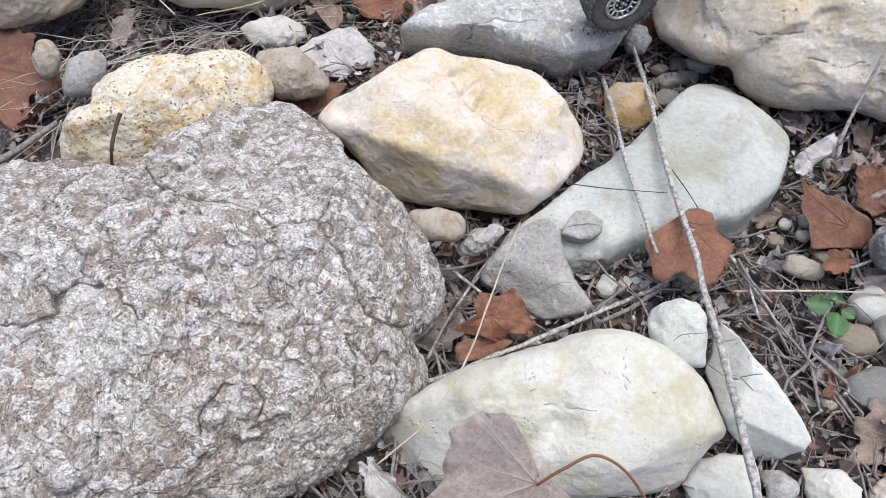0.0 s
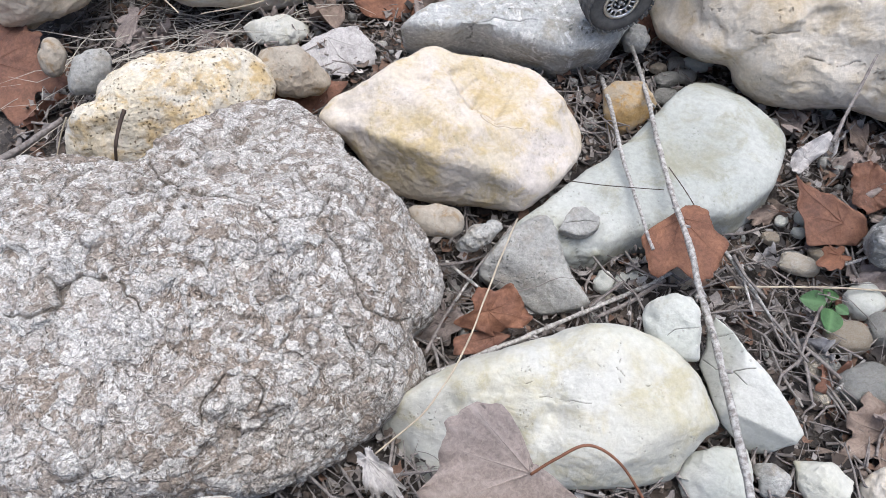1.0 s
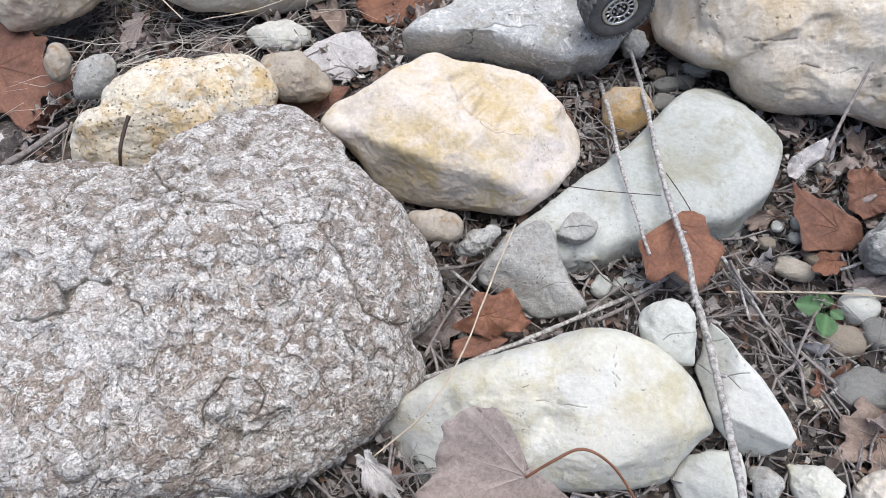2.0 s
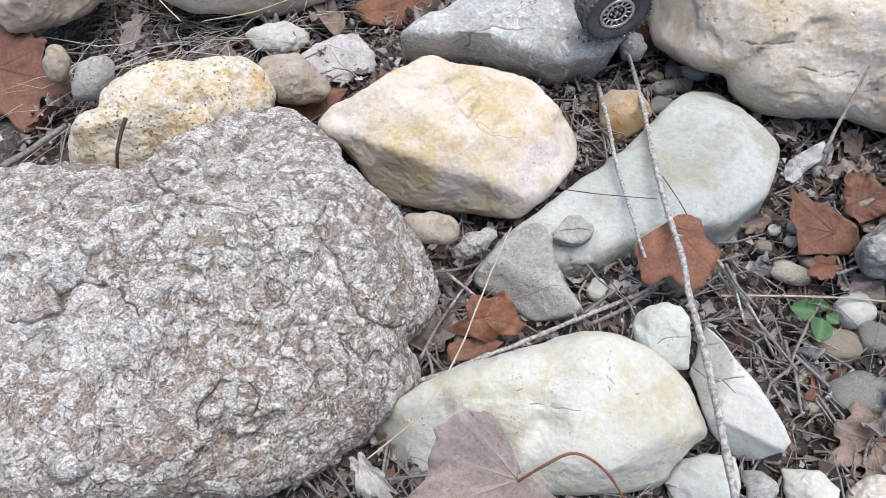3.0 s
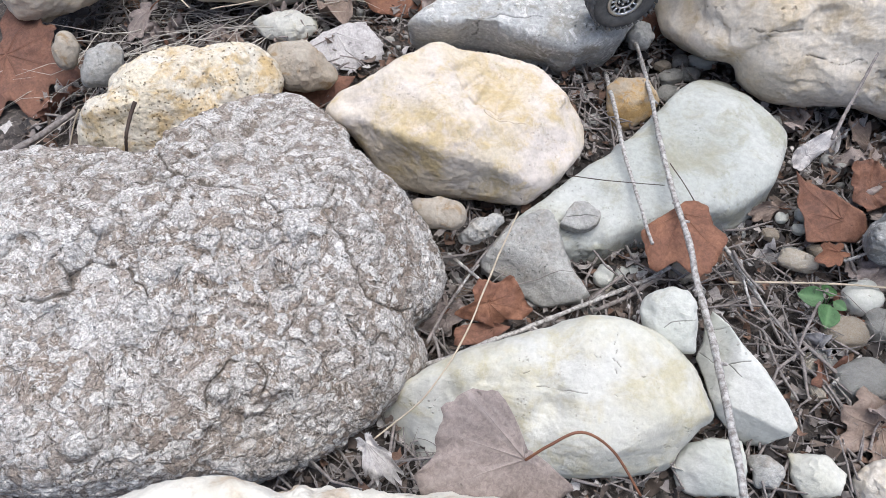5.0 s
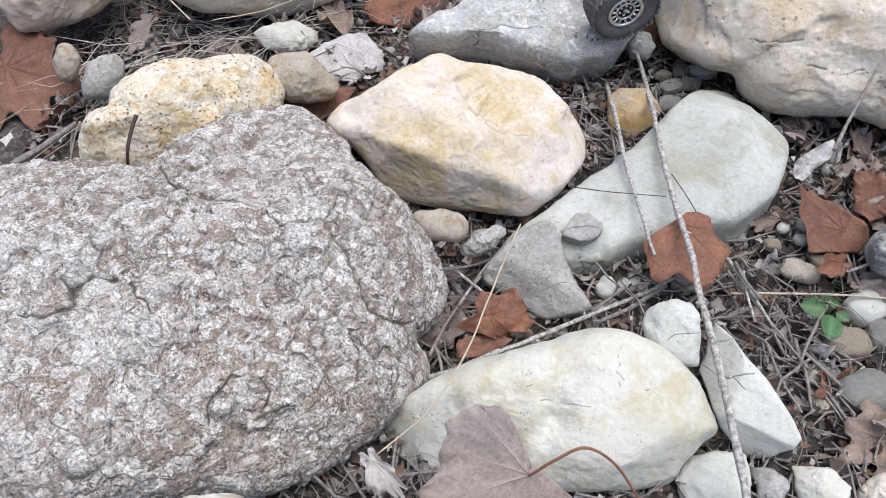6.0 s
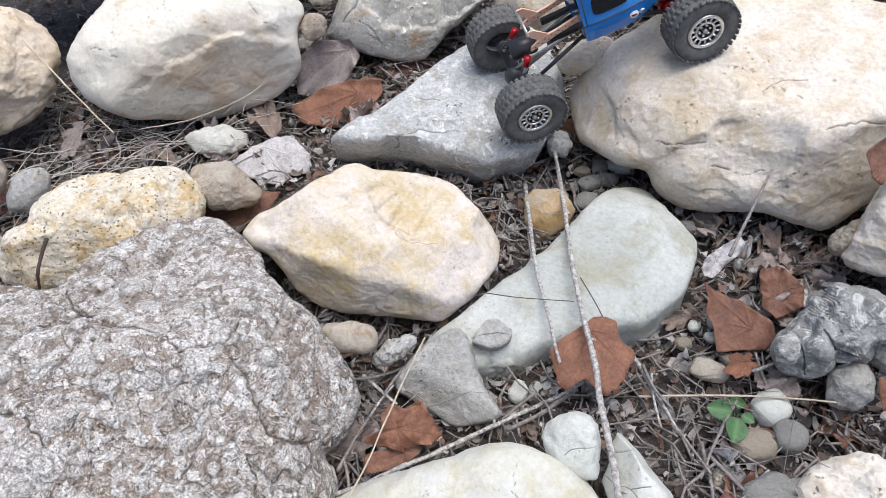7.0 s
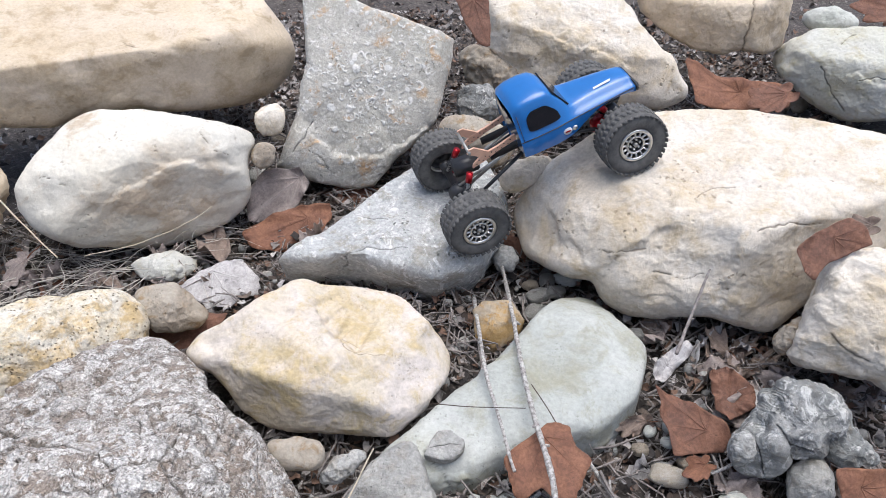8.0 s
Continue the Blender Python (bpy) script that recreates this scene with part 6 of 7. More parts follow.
leaf("pinkish dead leaf among grass stems", (-0.587, 1.284, 0.160), (-0.626, 1.238, 0.120), M_LEAF_PINK, seed=25, lobes=OVAL, wide=0.9, fold=0.4, wave=0.3)
leaf("crumpled dull leaf beside the bright white stone", (-0.240, 1.375, 0.130), (-0.209, 1.261, 0.140), M_LEAF_DULL, seed=26, lobes=OVAL, wide=0.8, fold=0.5, wave=0.4)
sprout((0.564, 0.645, 0.085), [(0.527, 0.650, 0.105), (0.548, 0.606, 0.100), (0.579, 0.631, 0.100), (0.571, 0.673, 0.095)])
twig("twig", "long peeling grey twig lying over the slab stone", [(0.346, 1.210, 0.160), (0.342, 1.031, 0.182), (0.337, 0.902, 0.188), (0.339, 0.778, 0.186), (0.345, 0.702, 0.184), (0.345, 0.623, 0.180), (0.348, 0.533, 0.176), (0.347, 0.434, 0.176), (0.343, 0.311, 0.168)], 0.0036, 0.0052, M_TWIG_PALE, 27, wander=0.0015, knots=9)
twig("twig", "forked peeling grey twig across the slab stone", [(0.286, 1.124, 0.140), (0.280, 0.988, 0.174), (0.279, 0.884, 0.180), (0.289, 0.794, 0.170), (0.299, 0.690, 0.168)], 0.0042, 0.0024, M_TWIG_PALE, 28, wander=0.0015, knots=5)
twig("twig", "short side twig at the forked end", [(0.289, 1.049, 0.155), (0.301, 1.095, 0.150), (0.330, 1.162, 0.140)], 0.0022, 0.001, M_TWIG, 29)
twig("straw_stem", "long pale straw stem bending over the gap", [(0.103, 0.700, 0.221), (0.064, 0.588, 0.232), (0.028, 0.482, 0.235), (-0.016, 0.397, 0.242), (-0.072, 0.354, 0.220)], 0.0012, 0.001, M_STRAW, 30, wander=0.001)
twig("twig", "long weathered stick across the hollow", [(-0.022, 0.523, 0.100), (0.052, 0.555, 0.105), (0.133, 0.595, 0.100), (0.212, 0.640, 0.090), (0.292, 0.679, 0.090), (0.343, 0.706, 0.095)], 0.0036, 0.003, M_TWIG_PALE, 31, knots=4)
twig("twig", "grey stick beside a longer one", [(0.220, 0.629, 0.085), (0.272, 0.654, 0.090), (0.333, 0.695, 0.090)], 0.003, 0.0035, M_TWIG, 32, knots=2)
twig("stem", "thin dark tendril across the slab stone", [(0.190, 0.831, 0.165), (0.251, 0.809, 0.176), (0.331, 0.797, 0.180)], 0.0008, 0.0006, M_DARKSTEM, 33, wander=0.0005)
twig("stem", "thin grey stem on the slab stone", [(0.348, 0.848, 0.178), (0.362, 0.805, 0.177), (0.374, 0.766, 0.173)], 0.0008, 0.0008, M_DARKSTEM, 34, wander=0.0005)
twig("stem", "dark curved stem standing against the pitted stone", [(-0.443, 0.824, 0.308), (-0.451, 0.804, 0.291), (-0.455, 0.784, 0.275), (-0.462, 0.780, 0.245)], 0.0028, 0.0022, M_DARKSTEM, 35, wander=0.0003)
twig("twig", "grey stick leaning on the tan boulder", [(0.548, 0.800, 0.273), (0.582, 0.852, 0.290), (0.609, 0.892, 0.311), (0.634, 0.928, 0.328)], 0.0028, 0.0018, M_TWIG, 36, knots=2)
twig("twig", "broken grey-brown stick lying in the litter", [(0.423, 0.742, 0.112), (0.447, 0.663, 0.115), (0.468, 0.604, 0.108)], 0.0032, 0.0018, M_TWIG_PALE, 37)
twig("twig", "broken grey-brown stick lying in the litter", [(0.432, 0.717, 0.122), (0.441, 0.671, 0.125), (0.462, 0.641, 0.118)], 0.0028, 0.0018, M_TWIG, 38)
twig("twig", "broken grey-brown stick lying in the litter", [(0.424, 0.713, 0.107), (0.463, 0.619, 0.110), (0.498, 0.546, 0.103)], 0.0024000000000000002, 0.0018, M_TWIG, 39)
twig("twig", "broken grey-brown stick lying in the litter", [(0.446, 0.709, 0.112), (0.438, 0.655, 0.115), (0.443, 0.618, 0.108)], 0.002, 0.0018, M_TWIG_PALE, 40)
twig("twig", "broken grey-brown stick lying in the litter", [(0.503, 0.604, 0.087), (0.499, 0.538, 0.090), (0.496, 0.487, 0.083)], 0.0032, 0.0018, M_TWIG, 41)
twig("twig", "broken grey-brown stick lying in the litter", [(0.567, 0.668, 0.097), (0.518, 0.597, 0.100), (0.485, 0.543, 0.093)], 0.0028, 0.0018, M_TWIG, 42)
twig("twig", "broken grey-brown stick lying in the litter", [(0.600, 0.711, 0.112), (0.646, 0.728, 0.115), (0.695, 0.761, 0.108)], 0.0024000000000000002, 0.0018, M_TWIG_PALE, 43)
twig("twig", "broken grey-brown stick lying in the litter", [(0.460, 0.593, 0.087), (0.464, 0.533, 0.090), (0.481, 0.487, 0.083)], 0.002, 0.0018, M_TWIG, 44)
twig("twig", "broken grey-brown stick lying in the litter", [(0.506, 0.584, 0.087), (0.554, 0.511, 0.090), (0.599, 0.455, 0.083)], 0.0032, 0.0018, M_TWIG, 45)
twig("twig", "broken grey-brown stick lying in the litter", [(0.532, 0.511, 0.087), (0.553, 0.529, 0.090), (0.588, 0.560, 0.083)], 0.0028, 0.0018, M_TWIG_PALE, 46)
twig("twig", "broken grey-brown stick lying in the litter", [(-0.007, 0.706, 0.112), (0.033, 0.710, 0.115), (0.066, 0.730, 0.108)], 0.0024000000000000002, 0.0018, M_TWIG, 47)
twig("twig", "broken grey-brown stick lying in the litter", [(0.040, 0.674, 0.122), (0.064, 0.711, 0.125), (0.097, 0.765, 0.118)], 0.002, 0.0018, M_TWIG, 48)
twig("twig", "broken grey-brown stick lying in the litter", [(0.005, 0.716, 0.107), (0.036, 0.684, 0.110), (0.059, 0.666, 0.103)], 0.0032, 0.0018, M_TWIG_PALE, 49)
twig("twig", "broken grey-brown stick lying in the litter", [(-0.024, 0.561, 0.097), (-0.002, 0.607, 0.100), (0.027, 0.670, 0.093)], 0.0028, 0.0018, M_TWIG, 50)
twig("twig", "broken grey-brown stick lying in the litter", [(-0.016, 0.581, 0.097), (-0.006, 0.548, 0.100), (-0.003, 0.527, 0.093)], 0.0024000000000000002, 0.0018, M_TWIG, 51)
twig("twig", "broken grey-brown stick lying in the litter", [(0.019, 0.647, 0.102), (0.032, 0.668, 0.105), (0.053, 0.704, 0.098)], 0.002, 0.0018, M_TWIG_PALE, 52)
twig("straw_stem", "pale straight straw lying across the gravel", [(0.422, 0.675, 0.100), (0.522, 0.672, 0.105), (0.628, 0.663, 0.110), (0.732, 0.650, 0.110)], 0.0017, 0.0014, M_STRAW, 53, wander=0.0008)
twig("twig", "dark grey stick by the pitted stone", [(-0.727, 0.905, 0.130), (-0.689, 0.949, 0.135), (-0.650, 1.000, 0.140)], 0.006, 0.0045, M_TWIG, 54)
twig("twig", "black thin twig with a raised tip", [(-0.052, 1.521, 0.130), (0.014, 1.568, 0.140), (0.052, 1.576, 0.160), (0.065, 1.582, 0.180)], 0.003, 0.0015, M_DARKSTEM, 55)
twig("straw_stem", "pale grass stalk standing by the pitted stone", [(-0.607, 0.947, 0.190), (-0.624, 0.936, 0.160), (-0.639, 0.910, 0.120)], 0.0014, 0.0012, M_STRAW, 56, wander=0.0003)
twig("straw_stem", "thin bleached stem arching over the cream boulder", [(-0.442, 1.213, 0.207), (-0.325, 1.195, 0.245), (-0.234, 1.193, 0.285), (-0.187, 1.207, 0.310)], 0.0012, 0.0008, M_STRAW, 57)
twig("straw_stem", "long bleached grass stem along the bank", [(-0.617, 1.267, 0.371), (-0.547, 1.202, 0.336), (-0.498, 1.166, 0.300), (-0.449, 1.129, 0.265)], 0.0016, 0.0013, M_STRAW, 58)
pebble("small white rounded pebble lying in the litter", (0.245, 0.699, 0.079), (0.033, 0.036, 0.025), M_SPLIT, 59, 10)
pebble("small white pebble lying in the litter", (0.272, 0.707, 0.076), (0.023, 0.022, 0.017), M_SPLIT, 60, 40)
pebble("small cream pebble lying in the litter", (0.293, 0.710, 0.076), (0.030, 0.022, 0.017), M_SPLIT, 61, 0)
pebble("pinkish brown pebble lying in the litter", (0.363, 0.708, 0.080), (0.039, 0.036, 0.027), M_TAN, 62, 0)
pebble("small tan pebble lying in the litter", (0.253, 0.676, 0.071), (0.019, 0.016, 0.012), M_TAN, 63, 0)
pebble("flat grey pebble lying in the litter", (0.412, 1.142, 0.119), (0.052, 0.030, 0.022), M_DULL, 64, 25)
pebble("flat pale grey pebble lying in the litter", (0.480, 1.187, 0.120), (0.055, 0.031, 0.023), M_SPLIT, 65, -20)
pebble("small grey pebble lying in the litter", (0.438, 1.188, 0.120), (0.033, 0.031, 0.023), M_DULL, 66, 0)
pebble("dark grey pebble lying in the litter", (0.397, 1.092, 0.119), (0.042, 0.032, 0.024), M_DULL, 67, 30)
pebble("small dark pebble lying in the litter", (0.449, 1.150, 0.119), (0.037, 0.028, 0.021), M_DULL, 68, 0)
pebble("small grey pebble lying in the litter", (0.409, 1.103, 0.117), (0.032, 0.022, 0.017), M_DULL, 69, 10)
pebble("small brown pebble lying in the litter", (0.403, 1.176, 0.118), (0.029, 0.025, 0.019), M_BROWN, 70, 0)
pebble("tan upright pebble lying in the litter", (0.547, 0.733, 0.084), (0.036, 0.062, 0.027), M_TAN, 71, 70)
pebble("orange-brown pebble lying in the litter", (0.594, 0.742, 0.084), (0.031, 0.052, 0.023), M_BROWN, 72, 60)
pebble("grey rounded pebble lying in the litter", (0.621, 0.661, 0.083), (0.057, 0.059, 0.043), M_SPLIT, 73, -30)
pebble("dark grey smooth pebble lying in the litter", (0.635, 0.614, 0.078), (0.050, 0.050, 0.038), M_DULL, 74, -20)
pebble("ochre brown pebble lying in the litter", (0.581, 0.601, 0.078), (0.063, 0.052, 0.039), M_BROWN, 75, 10)
pebble("small banded grey pebble lying in the litter", (0.538, 0.559, 0.072), (0.029, 0.037, 0.022), M_DULL, 76, 60)
pebble("blue-grey pebble lying in the litter", (0.587, 0.532, 0.078), (0.053, 0.055, 0.040), M_DULL, 77, 40)
pebble("small tan pebble lying in the litter", (0.521, 0.508, 0.070), (0.035, 0.029, 0.022), M_TAN, 78, 0)
pebble("small grey pebble lying in the litter", (0.548, 0.526, 0.070), (0.024, 0.027, 0.018), M_DULL, 79, 0)
pebble("grey speckled pebble lying in the litter", (0.588, 0.513, 0.081), (0.057, 0.091, 0.043), M_DULL, 80, 80)
pebble("small tan pebble lying in the litter", (0.522, 0.553, 0.071), (0.027, 0.032, 0.021), M_TAN, 81, 0)
pebble("grey pebble lying in the litter", (0.632, 0.527, 0.075), (0.040, 0.082, 0.030), M_DULL, 82, 80)
pebble("pale grey pebble lying in the litter", (0.607, 0.784, 0.086), (0.027, 0.021, 0.016), M_SPLIT, 83, 0)
pebble("small white pebble lying in the litter", (0.564, 0.794, 0.087), (0.022, 0.019, 0.014), M_SPLIT, 84, 0)
pebble("small white pebble lying in the litter", (0.541, 0.815, 0.091), (0.024, 0.019, 0.014), M_SPLIT, 85, 30)
pebble("grey pebble lying in the litter", (0.540, 0.741, 0.082), (0.032, 0.029, 0.022), M_DULL, 86, 0)
pebble("small brown pebble lying in the litter", (0.517, 0.783, 0.086), (0.027, 0.023, 0.017), M_BROWN, 87, 0)
pebble("pale pebble lying in the litter", (0.575, 0.820, 0.093), (0.024, 0.023, 0.017), M_SPLIT, 88, 0)
pebble("brown pebble lying in the litter", (0.662, 0.784, 0.088), (0.024, 0.042, 0.018), M_BROWN, 89, 60)
pebble("dark grey pebble lying in the litter", (0.367, 0.463, 0.069), (0.031, 0.026, 0.020), M_DULL, 90, 0)
pebble("grey pebble lying in the litter", (0.319, 0.454, 0.068), (0.046, 0.023, 0.017), M_DULL, 91, 0)
pebble("small grey pebble lying in the litter", (-0.200, 2.016, 0.124), (0.038, 0.055, 0.029), M_DULL, 92, 0)
pebble("small brown pebble lying in the litter", (-0.155, 1.839, 0.124), (0.039, 0.045, 0.029), M_BROWN, 93, 0)
pebble("brown pebble lying in the litter", (1.284, 1.938, 0.125), (0.064, 0.048, 0.036), M_BROWN, 94, 0)
pebble("small grey pebble lying in the litter", (-0.190, 1.648, 0.123), (0.041, 0.041, 0.031), M_DULL, 95, 0)
pebble("dark grey pebble lying in the litter", (0.566, 1.018, 0.117), (0.041, 0.028, 0.021), M_DULL, 96, 0)
pebble("brown pebble lying in the litter", (0.132, 1.544, 0.118), (0.040, 0.024, 0.018), M_BROWN, 97, 0)


# more dead leaves of one kind, lying loose in the hollows
def scattered_leaves():
    rng = random.Random(77)
    kinds = []
    for s, mat in ((201, M_LEAF_DULL), (202, M_LEAF_BROWN), (203, M_LEAF_DULL), (204, M_LEAF_PINK), (205, M_LEAF_GREY)):
        ob = leaf("crumpled dead leaf in the leaf litter", (0, 0, -3), (0.055, 0, -3), mat, face=(0, 0, 1), lobes=OVAL if s % 2 else BROAD, wide=0.8, curl=rng.uniform(-0.5, 0.9), wave=0.55, fold=rng.uniform(0, 0.6), stalk=0.3, seed=s)
        ob["group"] = "loose dead leaves"
        kinds.append(ob)
    # hollows: middle x, y, spread in x and y, how many
    hollows = [(0.72, 0.98, 0.10, 0.09, 22), (0.62, 0.80, 0.06, 0.08, 7), (-0.40, 1.22, 0.14, 0.08, 14), (0.05, 1.33, 0.07, 0.05, 5), (0.58, 0.62, 0.08, 0.10, 7),
               (0.37, 1.02, 0.05, 0.06, 5), (0.02, 0.66, 0.04, 0.07, 4), (0.80, 0.62, 0.08, 0.06, 5), (1.05, 1.75, 0.08, 0.06, 5), (0.93, 0.85, 0.05, 0.06, 5), (-0.62, 1.05, 0.06, 0.08, 6)]
    used = set()
    for cx, cy, sx, sy, n in hollows:
        for _ in range(n):
            x, y = cx + rng.gauss(0, sx), cy + rng.gauss(0, sy)
            z = float(ground_height(np.array([x]), np.array([y]))[0]) + rng.uniform(0.008, 0.034)
            ob = rng.choice(kinds)
            m = pose(x, y, z, rng.gauss(0, 28), rng.gauss(0, 28), rng.uniform(0, 360))
            if ob in used:
                copy_thing(ob, m)
            else:
                ob.matrix_world = m
                used.add(ob)


scattered_leaves()
grass("dry_grass", "bleached dry grass stems matted beside the boulders",
      [(-0.36, 1.31, 0.13, 0.03, 195, 0.24), (-0.42, 1.27, 0.12, 0.04, 200, 0.26), (-0.46, 1.22, 0.12, 0.04, 185, 0.22), (-0.30, 1.30, 0.13, 0.03, 20, 0.14), (-0.58, 1.24, 0.11, 0.05, 235, 0.20), (-0.62, 1.16, 0.10, 0.05, 215, 0.2), (-0.52, 1.30, 0.13, 0.05, 150, 0.2)], 15, M_GRASS, 31)
grass("dry_grass", "thin bleached grass stems around the slab stones",
      [(0.62, 0.72, 0.09, 0.06, 160, 0.14), (0.05, 0.68, 0.09, 0.03, 60, 0.12), (0.60, 0.55, 0.08, 0.07, 120, 0.14), (0.78, 0.95, 0.09, 0.08, 200, 0.12), (-0.05, 0.36, 0.12, 0.02, 60, 0.08)], 9, M_TWIG, 32)


# ---- the small remote-controlled rock-crawling truck ----
M_BLUE = plain("glossy_blue_paint", (0.010, 0.135, 0.42), 0.28, second=(0.009, 0.12, 0.37), scale=25, dist=0.0, coat=0.6)
M_RUBBER = plain("dusty_black_rubber", (0.070, 0.069, 0.068), 0.9, second=(0.125, 0.121, 0.115), scale=70, dist=0.0006)
M_CHROME = plain("satin_chrome", (0.75, 0.74, 0.72), 0.3, 1.0, second=(0.6, 0.59, 0.57), dist=0.0)
M_BLACK = plain("black_plastic", (0.018, 0.018, 0.02), 0.45, second=(0.03, 0.03, 0.032), dist=0.0)
# on the side windows this dark colour stands in for the cab's inner shade
M_DARK_PANE = plain("dark_window_and_cab_shade", (0.006, 0.008, 0.012), 0.12, second=(0.012, 0.012, 0.016), dist=0.0)
M_RED = plain("red_anodised_metal", (0.45, 0.012, 0.02), 0.3, 0.6, dist=0.0)
M_PEACH = plain("peach_printed_plastic", (0.68, 0.42, 0.30), 0.6, second=(0.62, 0.37, 0.26), dist=0.0003)
M_WHITE = plain("white_decal", (0.8, 0.8, 0.8), 0.4, dist=0.0)
M_STEEL = plain("scuffed_grey_metal", (0.42, 0.41, 0.39), 0.45, 0.7, second=(0.3, 0.29, 0.27), dist=0.0003)


def block(bm, size, at, turn=(0, 0, 0), bevel=0.0):
    m = pose(*at, *turn) @ Matrix.Diagonal((*size, 1))
    made = bmesh.ops.create_cube(bm, size=1, matrix=m)
    if bevel:
        edges = list({e for v in made["verts"] for e in v.link_edges})
        bmesh.ops.bevel(bm, geom=edges, offset=bevel, segments=2, affect="EDGES")


def rod_mesh(name, a, b, r, mat, sides=10, r2=None):
    v, f = sweep([Vector(a), Vector(b)], [r, r2 or r], sides)
    return mesh_of(name, v, f, mat)


def lathe(rows, seg=64):
    """Round profile (y, radius) about the y axis, closed into a ring."""
    verts, faces = [], []
    for y, r in rows:
        verts += [(r * math.cos(2 * math.pi * k / seg), y, r * math.sin(2 * math.pi * k / seg)) for k in range(seg)]
    n = len(rows)
    for i in range(n):
        for k in range(seg):
            a, b, c, d = i * seg + k, i * seg + (k + 1) % seg, ((i + 1) % n) * seg + (k + 1) % seg, ((i + 1) % n) * seg + k
            faces.append((a, b, c, d))
    return verts, faces


def wheel_parts(name, parent, at, turn):
    """A fat lugged tyre on a chrome beadlock rim; its outer face looks to -y."""
    root = new(name, None)
    root.parent = parent
    root.matrix_local = pose(*at, *turn) @ Matrix.Diagonal((1.08, 1.08, 1.08, 1))
    v, f = lathe([(-0.019, 0.029), (-0.0235, 0.034), (-0.025, 0.044), (-0.0235, 0.052), (-0.019, 0.0565), (0, 0.0575), (0.019, 0.0565), (0.0235, 0.052), (0.025, 0.044), (0.0235, 0.034), (0.019, 0.029), (0, 0.027)])
    v, f = list(v), list(f)
    for row, (y, r, tip, across) in enumerate([(-0.020, 0.0545, 10, 0.013), (-0.007, 0.0570, 0, 0.011), (0.007, 0.0570, 0, 0.011), (0.020, 0.0545, -10, 0.013)]):
        for k in range(34):
            a = 2 * math.pi * (k + 0.5 * (row % 2)) / 34
            m = Matrix.Rotation(-a, 4, "Y") @ Matrix.Translation((r, y, 0)) @ pose(0, 0, 0, 18 if row % 2 else -18, 0, tip * 1.5)
            base = len(v)
            for sx, sy, sz in itertools_product():
                v.append(tuple(m @ Vector((sx * 0.0014, sy * across / 2 * (0.86 if sx > 0 else 1), sz * 0.0038 * (0.84 if sx > 0 else 1)))))
            f += [tuple(base + i for i in q) for q in ((0, 1, 3, 2), (4, 6, 7, 5), (0, 4, 5, 1), (2, 3, 7, 6), (0, 2, 6, 4), (1, 5, 7, 3))]
    part("tyre", mesh_of("tyre", v, f, M_RUBBER, True), None, root, "dusty black lugged rubber tyre")
    v, f = lathe([(-0.0225, 0.0300), (-0.0235, 0.0285), (-0.0235, 0.0250), (-0.0215, 0.0240), (0.0, 0.0240), (0.0, 0.0300)], 48)
    rim = part("rim", mesh_of("rim", v, f, M_CHROME), None, root, "chrome beadlock rim with round holes")
    v, f = lathe([(-0.0200, 0.0170), (-0.0210, 0.0155), (-0.0200, 0.0135), (-0.0160, 0.0135), (-0.0160, 0.0170)], 36)
    part("inner_ring", mesh_of("inner_ring", v, f, M_CHROME), None, rim)
    for k in range(14):
        bm = bmesh.new()
        block(bm, (0.0105, 0.004, 0.0030), (0.0205, -0.0195, 0), (0, 0, -14), 0.0008)
        bm.transform(Matrix.Rotation(2 * math.pi * k / 14, 4, "Y"))
        part("spoke", bm, M_CHROME, rim)
    v, f = lathe([(-0.013, 0.0242), (-0.013, 0.001), (-0.008, 0.001), (-0.008, 0.0242)], 36)
    part("wheel_back", mesh_of("wheel_back", v, f, M_BLACK), None, root, "dark recessed wheel centre")
    for k in range(6):
        a = 2 * math.pi * k / 6
        part("wheel_bolt", rod_mesh("wheel_bolt", (0.009 * math.cos(a), -0.012, 0.009 * math.sin(a)), (0.009 * math.cos(a), -0.0185, 0.009 * math.sin(a)), 0.0022, M_CHROME, 6), None, rim)
    part("hub_nut", rod_mesh("hub_nut", (0, -0.012, 0), (0, -0.022, 0), 0.0042, M_STEEL, 6), None, root)
    return root


def itertools_product():
    return [(x, y, z) for x in (-1, 1) for y in (-1, 1) for z in (-1, 1)]


def shell_body(stations):
    """Body shell from cross-sections: x, sill z, belt z, belt half width, top z, top half width."""
    verts, faces = [], []
    for x, z0, z1, w1, z2, w2 in stations:
        r = min(0.012, (z2 - z1) * 0.45)
        half = [(w1 * 0.965, z0), (w1, z0 + (z1 - z0) * 0.45), (w1, z1 - 0.0015), (w1 * 0.985, z1), (w1 + (w2 - w1) * 0.5, z1 + (z2 - r - z1) * 0.55), (w2, z2 - r),
                (w2 - r * 0.35, z2 - r * 0.3), (w2 - r * 1.05, z2), (w2 * 0.4, z2 + 0.0018)]
        row = [(x, -w, z) for w, z in half] + [(x, w, z) for w, z in half[::-1]]
        verts += row
    n = 18
    for i in range(len(stations) - 1):
        for k in range(n - 1):
            faces.append((i * n + k, (i + 1) * n + k, (i + 1) * n + k + 1, i * n + k + 1))
    faces.append(tuple(range(n))[::-1])
    faces.append(tuple(range((len(stations) - 1) * n, len(stations) * n)))
    return verts, faces


